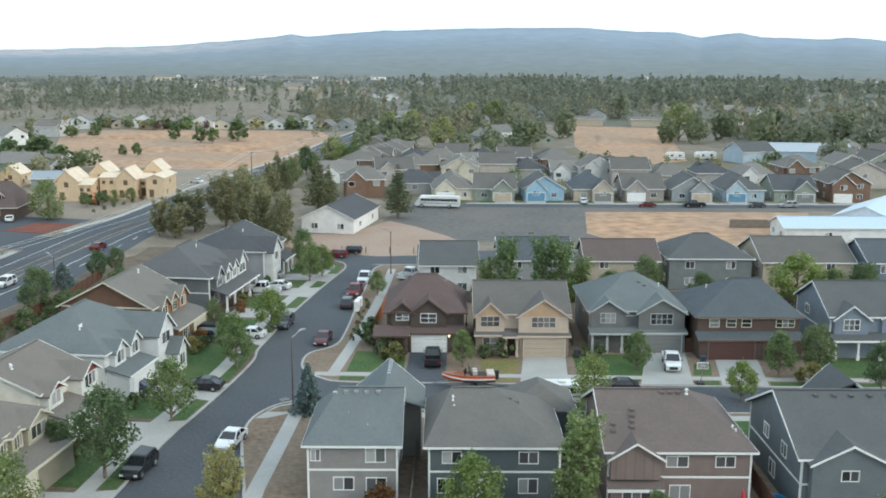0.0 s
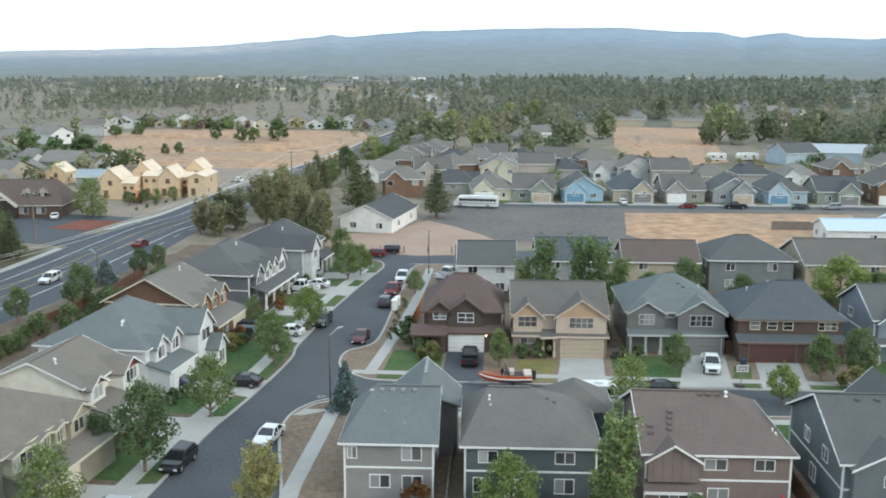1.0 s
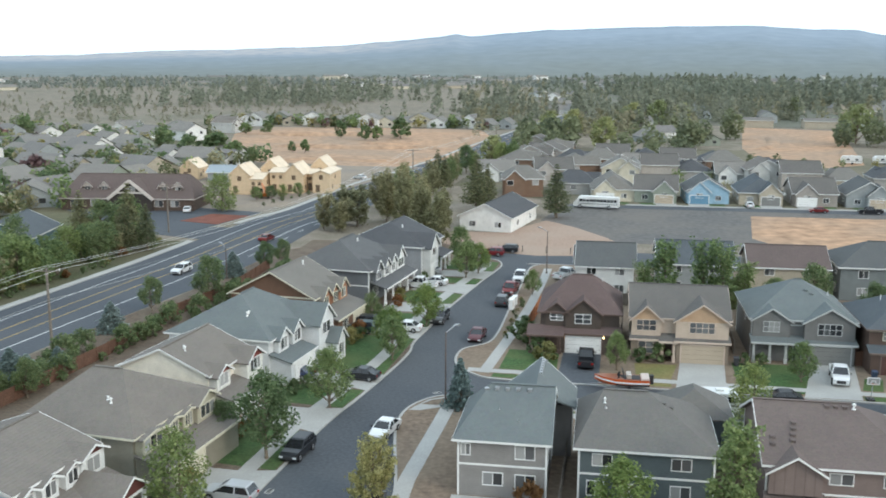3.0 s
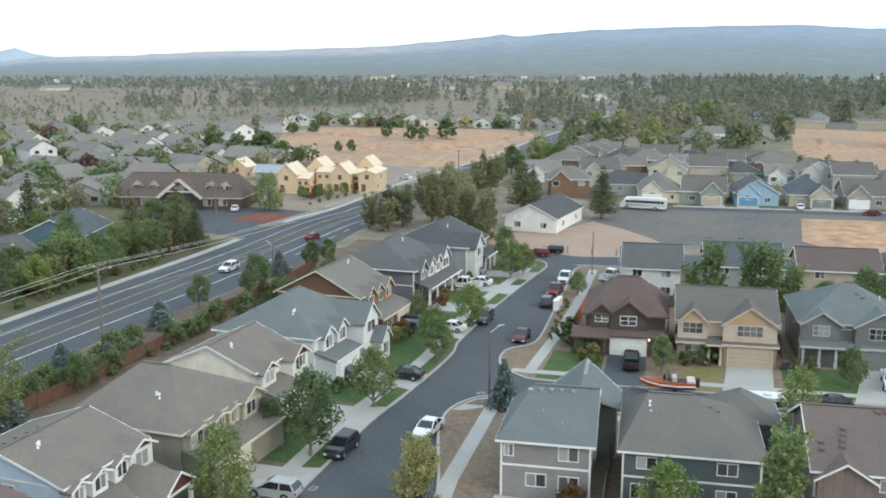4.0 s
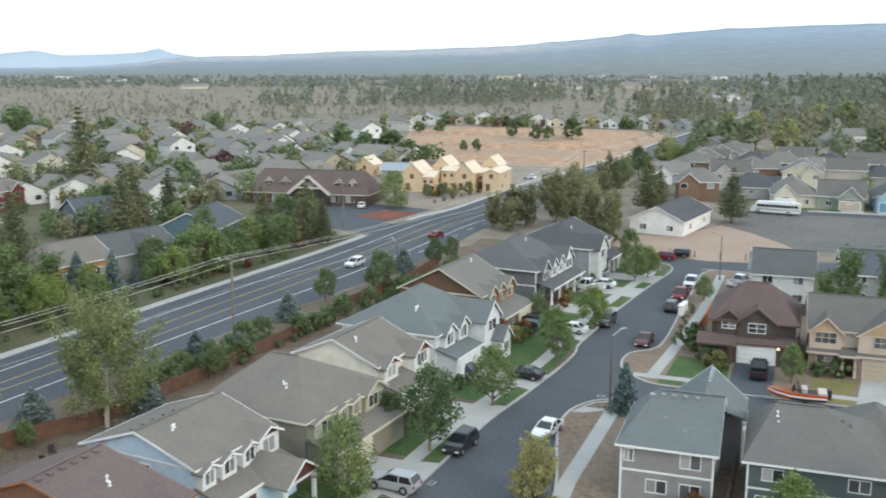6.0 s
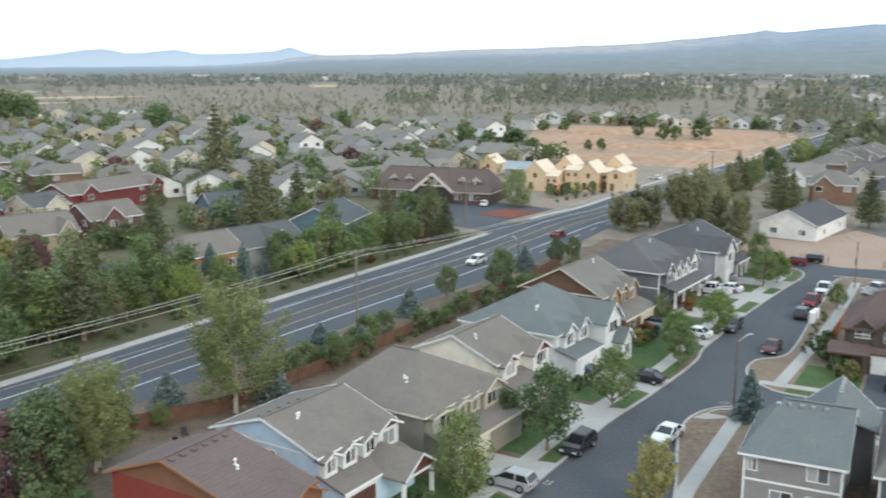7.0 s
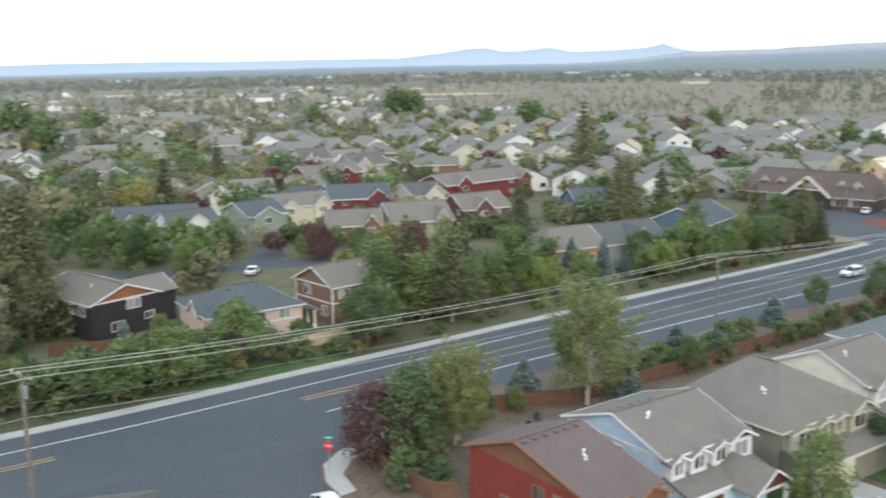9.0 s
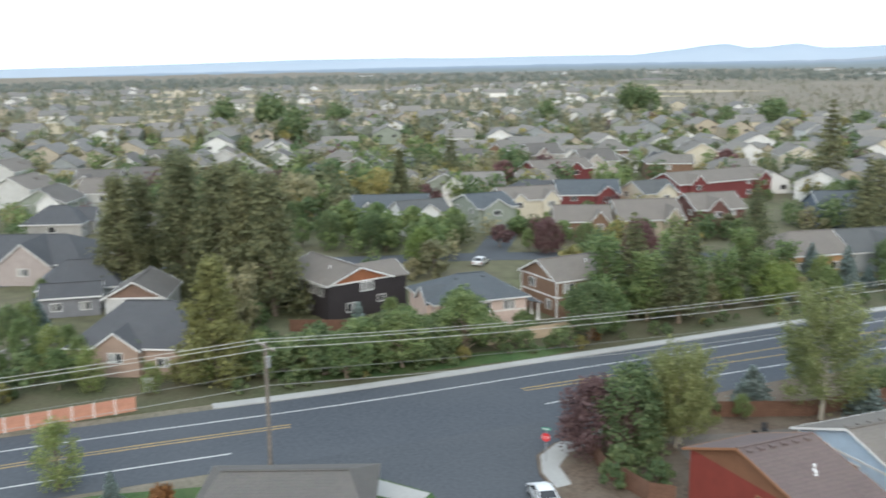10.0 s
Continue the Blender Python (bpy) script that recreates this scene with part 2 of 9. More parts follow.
# ---- ground, hills, roads ----
def ground_material():
    m, n, l, b = base_material("dry_ground", 0.97, spec=0.15)
    co = n.new("ShaderNodeTexCoord").outputs["Object"]
    f1 = noise_node(n, l, co, 0.006, 5)
    f2 = noise_node(n, l, co, 0.12, 5)
    f3 = noise_node(n, l, co, 2.0, 4)
    c = ramp(n, l, f1, [(0.35, (0.2, 0.168, 0.13)), (0.5, (0.245, 0.202, 0.158)), (0.65, (0.16, 0.15, 0.105))])
    c = mix(n, l, 0.55, c, ramp(n, l, f2, [(0.35, (0.12, 0.12, 0.085)), (0.65, (0.28, 0.24, 0.2))]))
    c = mix(n, l, 1.0, c, ramp(n, l, f3, [(0.3, (0.75, 0.75, 0.75)), (0.7, (1.2, 1.2, 1.2))]), "MULTIPLY")
    l.new(c, b.inputs["Base Color"])
    bump(n, l, b, f3, 0.4, 0.05)
    return m


bm = bmesh.new()
bmesh.ops.create_grid(bm, x_segments=98, y_segments=98, size=4900)
for v in bm.verts:
    r, a = v.co.xy.length, math.degrees(math.atan2(-v.co.x, v.co.y))
    k = min(1.0, max(0.0, (a - 50) / 35)) if a > 0 else 0.0
    v.co.z = -max(0.0, r - 700) * 0.008 * k
structure("ground", bm, ground_material(), "dry tan ground with sparse grass")


sheet("ground_forest", [(-95, 1150), (-20, 640), (60, 585), (135, 560), (150, 400), (230, 330), (1500, 2300), (1300, 2700), (0, 2900), (-120, 2200)], 0.05, 0.05, mottled("forest_floor", (0.12, 0.125, 0.095), 0.97, 0.2, 0.01, 0.3, 0.3, tint=(0.17, 0.155, 0.12)), "dark forest floor under the far pines")


def hill_material(name, low, high, grain=0.0022):
    m, n, l, b = base_material(name, 1.0, spec=0.0)
    co = n.new("ShaderNodeTexCoord").outputs["Object"]
    f = noise_node(n, l, co, grain, 4)
    l.new(ramp(n, l, f, [(0.3, low), (0.65, high)]), b.inputs["Base Color"])
    return m


def ridge(name, radius, deep, profile, material, label, rough=3.0, fold=1.0):
    """A range of hills on an arc round the place; profile: (heading in degrees left of north, crest height)."""
    bm = bmesh.new()
    a0, a1 = profile[0][0], profile[-1][0]
    cols = []
    steps = int((a1 - a0) / 0.25)
    for i in range(steps + 1):
        a = a0 + (a1 - a0) * i / steps
        h = float(np.interp(a, [p[0] for p in profile], [p[1] for p in profile]))
        h += rough * (noise.noise((a * 0.9, radius * 0.01, 0)) + 0.5 * noise.noise((a * 2.3, radius, 3)))
        col = []
        for k, (fr, fh) in enumerate(((-1, -0.02), (-0.6, 0.3), (-0.25, 0.72), (0, 1.0), (0.4, 0.6), (0.7, -0.02))):
            r = radius + fr * deep * (1 + 0.15 * fold * noise.noise((a * 0.6, k, 7)))
            z = -70.0 if fh < 0 else fh * h * (1 + (0.07 * fold * noise.noise((a * 0.5, k * 2.1, 1)) if 0 < k < 3 else 0))
            t = radians(a)
            col.append(bm.verts.new((-math.sin(t) * r, math.cos(t) * r, z)))
        cols.append(col)
    for c, d in zip(cols, cols[1:]):
        for k in range(5):
            f = bm.faces.new((c[k], c[k + 1], d[k + 1], d[k]))
            f.smooth = True
    return structure(name, bm, material, label)


CREST = [(-44, 100), (-36, 118), (-28, 126), (-24, 131), (-22.1, 146), (-21.3, 137), (-17.8, 147), (-16.6, 166), (-14.5, 148), (-13.2, 167), (-11.1, 172), (-7.6, 189), (-3.7, 188), (-1, 184), (3.4, 174), (7.9, 146), (8.7, 157), (9.6, 145), (12.5, 122), (13.3, 119), (15.7, 101), (18.6, 95), (21.7, 84), (24, 82), (27.4, 71), (29.5, 61), (34.1, 55), (36.5, 30), (38, 18), (41.2, 9), (50.8, 4), (60.6, -4), (70, -13), (79, -20), (86, -32), (104, -40)]


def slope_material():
    """Forested slopes with painted haze and dry pale clearings, by heading and rise."""
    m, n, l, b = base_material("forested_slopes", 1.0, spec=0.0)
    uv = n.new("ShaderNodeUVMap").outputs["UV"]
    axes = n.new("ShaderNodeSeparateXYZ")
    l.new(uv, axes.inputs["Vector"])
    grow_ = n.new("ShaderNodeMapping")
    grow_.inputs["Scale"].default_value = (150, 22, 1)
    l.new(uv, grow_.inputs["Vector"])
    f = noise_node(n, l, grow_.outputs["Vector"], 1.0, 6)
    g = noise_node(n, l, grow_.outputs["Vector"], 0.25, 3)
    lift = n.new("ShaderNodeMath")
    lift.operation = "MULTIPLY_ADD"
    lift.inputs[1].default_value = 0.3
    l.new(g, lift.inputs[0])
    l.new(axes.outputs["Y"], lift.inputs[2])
    # haze sits in the base colour: paler and bluer with rise
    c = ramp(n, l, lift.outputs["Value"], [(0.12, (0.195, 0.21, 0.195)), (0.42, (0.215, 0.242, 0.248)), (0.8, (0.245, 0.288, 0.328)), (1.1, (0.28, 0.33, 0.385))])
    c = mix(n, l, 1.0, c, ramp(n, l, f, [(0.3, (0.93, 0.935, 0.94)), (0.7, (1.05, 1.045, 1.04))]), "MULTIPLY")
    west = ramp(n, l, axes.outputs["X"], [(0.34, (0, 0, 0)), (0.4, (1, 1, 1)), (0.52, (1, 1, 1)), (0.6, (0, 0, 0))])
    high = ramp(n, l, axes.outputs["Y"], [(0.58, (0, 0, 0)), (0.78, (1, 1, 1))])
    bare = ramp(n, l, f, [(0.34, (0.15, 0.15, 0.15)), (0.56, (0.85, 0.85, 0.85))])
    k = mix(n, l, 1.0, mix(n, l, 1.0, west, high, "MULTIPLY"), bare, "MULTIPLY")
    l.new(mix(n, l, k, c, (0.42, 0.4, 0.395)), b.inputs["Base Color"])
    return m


def slope_z(a, r):
    """Height of the land at heading a (degrees) and distance r, past the plain."""
    top = np.interp(a, [p[0] for p in CREST], [p[1] for p in CREST])
    low = -13.2 * np.clip((a - 50) / 35, 0, 1) - 0.5
    return low + (top - low) * np.clip((r - 2350) / 2050, 0, 1) ** 1.15


def slopes():
    """Land that climbs from the plain to the crest of the hills, as a fan of rings round the place."""
    bm = bmesh.new()
    lay = bm.loops.layers.uv.new("plan")
    rises = [0, 0.07, 0.15, 0.25, 0.36, 0.48, 0.6, 0.72, 0.83, 0.92, 1.0, 1.06]
    cols, steps = [], 148 * 4
    for i in range(steps + 1):
        a = -44 + 148 * i / steps
        top = float(np.interp(a, [p[0] for p in CREST], [p[1] for p in CREST]))
        top += 2.5 * noise.noise((a * 0.9, 43.5, 0)) + 1.2 * noise.noise((a * 2.3, 43, 3))
        low = min(-13.2 * min(1.0, max(0.0, (a - 50) / 35)) - 0.5, top)
        t = radians(a)
        col = []
        for k, q in enumerate(rises):
            r = 2350 + 2050 * q
            z = low + (top - low) * q ** 1.15
            col.append(bm.verts.new((-math.sin(t) * r, math.cos(t) * r, z if q <= 1 else -70)))
        cols.append(col)
    for i, (c, d) in enumerate(zip(cols, cols[1:])):
        for k in range(len(rises) - 1):
            f = bm.faces.new((c[k], c[k + 1], d[k + 1], d[k]))
            f.smooth = True
            for loop, (u, v) in zip(f.loops, ((i, k), (i, k + 1), (i + 1, k + 1), (i + 1, k))):
                loop[lay].uv = (u / steps, rises[v])
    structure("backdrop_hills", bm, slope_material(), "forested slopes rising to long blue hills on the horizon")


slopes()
# the haze over the buttes is painted as this pale blue base colour
HAZE2 = hill_material("haze_blue_hill", (0.355, 0.415, 0.48), (0.38, 0.44, 0.505))
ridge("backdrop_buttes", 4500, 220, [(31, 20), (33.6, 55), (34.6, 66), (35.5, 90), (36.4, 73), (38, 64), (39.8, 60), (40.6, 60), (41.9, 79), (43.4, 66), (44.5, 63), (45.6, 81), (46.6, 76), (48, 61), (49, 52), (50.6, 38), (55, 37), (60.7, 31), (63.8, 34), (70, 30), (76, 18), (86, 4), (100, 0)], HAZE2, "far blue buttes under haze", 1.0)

# the main road: its north white edge line is the reference
MAIN = smooth([(-112, -140), (-100, -50), (-94.2, 5), (-90.1, 35), (-87.9, 59.6), (-86.4, 75.3), (-84.6, 98), (-83.2, 115.5), (-82, 129), (-80.4, 146), (-79, 160), (-78, 176), (-76.6, 204), (-74.2, 217), (-71.8, 231), (-69, 280), (-64.5, 306), (-57.6, 364), (-52.6, 423), (-38, 560), (-20, 720)], 4)


def lane(path, stops):
    """A line beside path whose offset grows along the road; stops: (y, offset)."""
    out = []
    for i, (x, y) in enumerate(path):
        (ax, ay), (bx, by) = path[max(0, i - 1)], path[min(len(path) - 1, i + 1)]
        d = math.hypot(bx - ax, by - ay)
        o = float(np.interp(y, [q[0] for q in stops], [q[1] for q in stops]))
        out.append((x + (by - ay) / d * o, y - (bx - ax) / d * o))
    return out


def band(a, b, z, th):
    bm = bmesh.new()
    for i in range(len(a) - 1):
        slab(bm, [(*a[i], z), (*b[i], z), (*b[i + 1], z), (*a[i + 1], z)], th)
    return bm


WEST_EDGE = [(-140, 13), (40, 12.6), (60, 13.4), (85, 13.6), (110, 14.2), (150, 16.8), (176, 16.6), (200, 15.6), (240, 13.4), (300, 12.4)]
structure("road_main", band(lane(MAIN, [(0, -3.7)]), lane(MAIN, WEST_EDGE), 0.02, 0.02), ASPHALT2, "wide grey asphalt main road")
for number, lo, hi in ((1, 15, 187), (2, 198, 700)):
    structure("pavement_main_%d" % number, ribbon_bm([p for p in MAIN if lo < p[1] < hi], -5.2, -3.7, 0.15, 0.15), CONCRETE, "pale concrete pavement along the main road")
structure("trim_lane_line_north", ribbon_bm(MAIN, -0.09, 0.09, 0.026, 0.004), PAINTW, "white edge line")
FAR = [p for p in MAIN if p[1] > 50]
NEAR = [p for p in MAIN if p[1] < 31]
SOUTH = lane(FAR, [(80, 8.8), (110, 9.7), (140, 10.8)])
YELLOW_A = lane(FAR, [(0, 3.5)])
YELLOW_B = lane(FAR, [(55, 4.2), (100, 6.6)])
structure("trim_lane_line_south", ribbon_bm(SOUTH, -0.1, 0.1, 0.026, 0.004), PAINTW, "white edge line")
structure("trim_centre_line", ribbon_bm(YELLOW_A, -0.08, 0.08, 0.026, 0.004), PAINTY, "yellow centre line")
structure("trim_turn_line", ribbon_bm(YELLOW_B, -0.08, 0.08, 0.026, 0.004), PAINTY, "yellow turn lane line")
structure("trim_centre_line_near", ribbon_bm(NEAR, 3.45, 3.6, 0.026, 0.004, ribbon_bm(NEAR, 4.1, 4.25, 0.026, 0.004)), PAINTY, "double yellow centre line")
structure("trim_lane_line_near", ribbon_bm([p for p in NEAR if p[1] < 28], 8.7, 8.9, 0.026, 0.004), PAINTW, "white edge line")
structure("trim_turn_dashes", dashes(lane([p for p in MAIN if 150 < p[1] < 215], [(150, 13.6), (215, 13.0)]), 0, 0.16, 0.028, 3, 6), PAINTW, "broken white turn lane line")
sheet("road_lodge", [(-76.5, 184.6), (-83, 185.4), (-96, 190), (-112, 199), (-108, 206), (-92, 199), (-80.4, 199.7), (-74, 200)], 0.024, 0.02, ASPHALT2, "asphalt side road to the lodge")

# residential street, cross street and the corner street
A_L = smooth([(-36, 34), (-31.5, 50), (-29.4, 60), (-28, 72), (-26.7, 88.6), (-25.2, 98), (-23.8, 108), (-23.2, 115), (-23.5, 119), (-22.9, 126), (-22.1, 135.8), (-19.6, 154.5), (-17.9, 165), (-17.4, 170), (-18.6, 174), (-22, 176)], 4)
sheet("road_street", [(-80, 22), (-77, 62), (-70, 62), (-62, 50), (-33, 45), (-30, 70), (-27, 120), (-23, 172), (-30, 178), (-30, 186), (70, 186), (70, 170), (-8, 170), (-8, 108), (85, 108), (85, 93), (-13, 96), (-14, 30), (-30, 5), (-60, 8)], 0.016, 0.016, ASPHALT, "grey asphalt residential street")
K = 0.13


def block(name, pts, material, label, kerb=()):
    """A raised lot with a concrete kerb along part of its edge."""
    sheet(name, pts, K, K + 0.02, material, label)
    if kerb:
        structure("kerb_" + name.split("_")[-1], ribbon_bm(list(kerb), -0.14, 0.14, K + 0.022, K + 0.04), CONCRETE, "pale concrete kerb")


A_R = smooth([(-13.5, 50), (-15.2, 66), (-16.6, 76), (-18.6, 85), (-19.6, 90.5), (-19.4, 95), (-17.8, 98.4), (-15.6, 99.8), (-13.2, 99.2), (-11, 97.6), (0, 97.2), (40, 96.4), (85, 95.5)], 4)
A_N = smooth([(85, 104.2), (40, 105), (0, 106), (-11, 106.3), (-14, 107.6), (-16.4, 110.6), (-17.1, 114), (-16.6, 117.6), (-14, 120.6), (-13.2, 126), (-12.9, 140), (-12.4, 160), (-12.2, 168), (-10.5, 171.4), (-6, 172), (70, 172)], 4)
BACK_W = [(-58, 188), (-57, 140), (-61, 126), (-63.4, 118), (-66, 100), (-67.6, 78), (-69.4, 64), (-71, 54), (-70.2, 48), (-68.6, 45), (-65.2, 43), (-61.5, 42.2), (-54, 40.6), (-45, 36.2)]
block("lot_west", A_L + [(-30, 188)] + BACK_W, MULCH, "mulched garden ground behind kerbs", A_L)
block("lot_corner", A_R + [(85, 30), (-10, 30)], DIRT, "bare dirt lot with dry grass", A_R)
block("lot_north", A_N + [(70, 168), (85, 150)], DIRT, "garden ground between the houses", A_N)
block("lot_south", [(-74, 26), (-71.8, 30), (-66.4, 33), (-52, 30), (-40, 18), (-50, -30), (-86, -30), (-80, 8)], GRASS, "green lawn on the corner")


def over(name, pts, material, lift, label):
    return sheet(name, pts, K + lift, 0.03, material, label)


structure("pavement_west", ribbon_bm(A_L[4:-6], -3.5, -1.9, K + 0.012, 0.03), CONCRETE, "concrete pavement along the street")
structure("pavement_corner", ribbon_bm([(-14.8, 55), (-15.6, 70), (-15.9, 77.5), (-15.5, 88), (-15.2, 97)], -0.75, 0.75, K + 0.012, 0.03), CONCRETE, "concrete pavement across the dirt lot")
over("patio_corner", [(-11.6, 72.6), (-6.2, 72.8), (-6.2, 75.2), (-11.6, 75.2)], CONCRETE, 0.02, "concrete back patio")
over("pavement_corner_ramp", [(-19.2, 94.5), (-17.7, 98), (-15.6, 99.5), (-13, 98.9), (-12.6, 97), (-15.5, 96.2), (-18, 94.6)], CONCRETE, 0.009, "concrete corner ramp")
over("bed_corner", [(-18.2, 96.4), (-17.3, 97.9), (-15.8, 98.8), (-14.2, 98.5), (-14.2, 97.2), (-16.6, 96.4)], DIRT, 0.016, "bare corner bed")
structure("pavement_south_side", ribbon_bm([(-12.6, 96.6), (0, 95.4), (40, 94.8), (85, 94)], -0.7, 0.7, K + 0.012, 0.03), CONCRETE, "concrete pavement along the cross street")
structure("pavement_north_side", ribbon_bm([(-15, 109.2), (-12, 109.1), (0, 108.8), (40, 107.6), (85, 106.6)], -0.65, 0.65, K + 0.012, 0.03), CONCRETE, "concrete pavement along the cross street")
structure("pavement_north_street", ribbon_bm([(-13, 108.3), (-12.6, 112), (-11.9, 119), (-11.2, 126), (-10.0, 142), (-9.2, 160), (-9.0, 168)], -0.7, 0.7, K + 0.016, 0.03), CONCRETE, "concrete pavement along the street")
for pts in ([(-11.4, 110), (-4.6, 109.8), (-4.6, 117.4), (-8.4, 118), (-10.9, 118.2)], [(-12, 106.8), (-4.6, 106.5), (-4.6, 107.9), (-11.8, 108.2)], [(15.9, 106.2), (22, 106), (24, 108), (25.4, 117.2), (16.2, 117.2)], [(28.9, 105.6), (31.6, 105.5), (31.8, 107), (28.9, 107)], [(29.4, 109), (31.6, 109), (32.6, 113.4), (30.6, 113.4)], [(37.4, 105.4), (60, 104.9), (60, 106), (37.6, 106.6)], [(44.5, 108.6), (60, 108), (60, 116), (44.5, 116)]):
    over("lawn_north", pts, GRASS, 0.007, "mown green front lawn")
for pts in ([(4.6, 109.6), (8.6, 109.5), (9.6, 115), (4.6, 115)], [(4.6, 106.7), (8.4, 106.6), (8.5, 107.8), (4.6, 107.9)]):
    over("lawn_dry", pts, mottled("dry_lawn", (0.2, 0.17, 0.07), 0.95, 4, 0.3, 0.3, 0.4, tint=(0.13, 0.15, 0.05)), 0.007, "half dry front lawn")
for pts, mat in (([(-4.4, 106.2), (0.3, 106.1), (0.6, 118.3), (-4.1, 118.3)], ASPHALT2), ([(8.9, 106.1), (14.4, 106), (15.4, 117.6), (10.2, 117.6)], CONCRETE), ([(22.6, 105.7), (28.6, 105.6), (30.8, 119.4), (26.0, 119.4)], CONCRETE), ([(31.8, 105.4), (37.1, 105.3), (39.2, 117), (34, 117)], CONCRETE), ([(60, 105), (65, 104.9), (65, 116), (60, 116)], CONCRETE)):
    over("driveway_north", pts, mat, 0.02, "driveway to a garage")
for pts in ([(12.6, 87.0), (24.6, 87.0), (24.6, 94.5), (12.6, 94.6)], [(-10, 96.3), (-2, 96.25), (-2, 96.95), (-10, 97.3)], [(6, 96.1), (24, 95.9), (24, 96.5), (6, 96.9)], [(28.4, 87.2), (44, 87.2), (44, 94.2), (28.4, 94.4)]):
    over("lawn_south_side", pts, GRASS, 0.007, "green lawn on the near side of the cross street")
# west side: lawns, strips and driveways
for y0, y1 in ((58, 69), (77.4, 86.6), (93.8, 99.6), (105.4, 120.6), (126.6, 133), (140, 146.5), (153.5, 157.5), (164, 172)):
    kx = lambda y: float(np.interp(y, [p[1] for p in A_L], [p[0] for p in A_L]))
    over("lawn_west", [(kx(y0) - 0.3, y0), (kx(y1) - 0.3, y1), (kx(y1) - 9, y1 + 1), (kx(y0) - 9, y0 + 1)], GRASS, 0.006, "green front lawn and strip")
for y0, y1, deep in ((69, 77.4, 9), (86.6, 93.8, 9), (99.6, 105.4, 10), (120.6, 126.6, 9), (133, 140, 9), (146.5, 153.5, 9), (157.5, 164, 9)):
    over("driveway_west", [(kx(y0), y0), (kx(y1), y1), (kx(y1) - 3.4, y1 - 0.6), (kx(y1) - deep, y1 - 0.2), (kx(y0) - deep, y0 + 1.6), (kx(y0) - 3.4, y0 + 1.4)], CONCRETE, 0.018, "concrete driveway apron")
over("yard_gravel", [(-66.2, 58), (-63.0, 66), (-60.4, 75), (-57.2, 74), (-55.6, 66), (-55.4, 57.6), (-60, 56)], mottled("grey_yard_gravel", (0.16, 0.14, 0.122), 0.97, 4.0, 0.3, 0.25, 0.4), 0.008, "grey gravel back garden")
over("pavement_corner_west", [(-70.8, 54), (-70.0, 48.2), (-68.4, 45.3), (-65.2, 43.3), (-62, 42.6), (-62, 44.2), (-65.6, 45.4), (-67.6, 48), (-68.6, 54)], CONCRETE, 0.012, "concrete pavement round the corner")
over("driveway_south", [(-72, 29.6), (-66.4, 32.8), (-65, 31), (-70, 27.6)], CONCRETE, 0.012, "concrete apron by the lawn")

# open lots farther off
sheet("lot_apron", [(-36, 196), (-27, 184), (-12, 180), (2, 182), (6, 190), (1, 202), (-6, 214), (-12.5, 222), (-21, 204), (-31, 204)], 0.03, 0.03, mottled("pinkish_gravel", (0.33, 0.235, 0.18), 0.97, 1.5, 0.1, 0.18, 0.4, tint=(0.36, 0.28, 0.22)), "pinkish gravel yard")
sheet("lot_dark", [(-14, 222), (-9, 250), (110, 249), (110, 240), (36, 237), (33, 196), (2, 196), (-4, 208)], 0.024, 0.024, mottled("dark_gravel", (0.12, 0.115, 0.11), 0.95, 0.8, 0.06, 0.25, 0.4, tint=(0.17, 0.15, 0.13)), "dark gravel yard")
sheet("lot_tan", [(35, 237), (90, 237), (84, 218), (72, 200), (66, 184), (42, 184), (31, 206)], 0.036, 0.036, FIELD, "graded tan earth lot")
sheet("lot_upper", [(76, 570), (124, 550), (92, 366), (56, 338), (58, 430)], 0.03, 0.03, FIELD, "bare tan earth field")
sheet("field", [(-185, 470), (-182, 520), (-130, 525), (-66, 520), (-54, 470), (-57, 368), (-66, 330), (-80, 318), (-104, 334), (-124, 336), (-156, 388)], 0.03, 0.03, FIELD, "wide graded orange-brown earth field")
sheet("lot_building_site", [(-62, 330), (-78, 236), (-82, 222), (-98, 226), (-128, 262), (-128, 300), (-96, 330)], 0.034, 0.034, mottled("site_gravel", (0.27, 0.22, 0.17), 0.97, 1.2, 0.08, 0.2, 0.4, tint=(0.2, 0.18, 0.16)), "gravel building site")
sheet("lot_lodge", [(-85, 201), (-81, 222), (-98, 226), (-128, 240), (-140, 226), (-108, 198), (-90, 192)], 0.03, 0.03, ASPHALT2, "asphalt car park by the lodge")
sheet("bed_lodge", [(-85, 203), (-82.2, 216), (-92, 217), (-95, 206)], 0.09, 0.09, mottled("red_bark_mulch", (0.2, 0.075, 0.052), 0.97, 2.0, 0.3, 0.3, 0.4), "red mulch bed")
sheet("verge_south", [(-73.6, 60), (-73, 72), (-72.6, 81), (-70.3, 96), (-68.9, 109), (-67.6, 121), (-65, 134), (-62.6, 150), (-61, 176), (-57.4, 180), (-56.6, 140), (-61, 126), (-63.4, 118), (-66, 100), (-67.6, 78), (-69.4, 64), (-71, 52)], 0.06, 0.06, MULCH, "mulched dirt verge beside the main road")
sheet("verge_north", along([p for p in MAIN if -25 < p[1] < 183], -5.3) + [(-100, 180), (-104, 100), (-112, 30), (-125, -20)], 0.05, 0.05, mottled("weedy_verge", (0.075, 0.083, 0.042), 0.97, 2.5, 0.12, 0.4, 0.5, tint=(0.13, 0.105, 0.07)), "weedy dry verge")
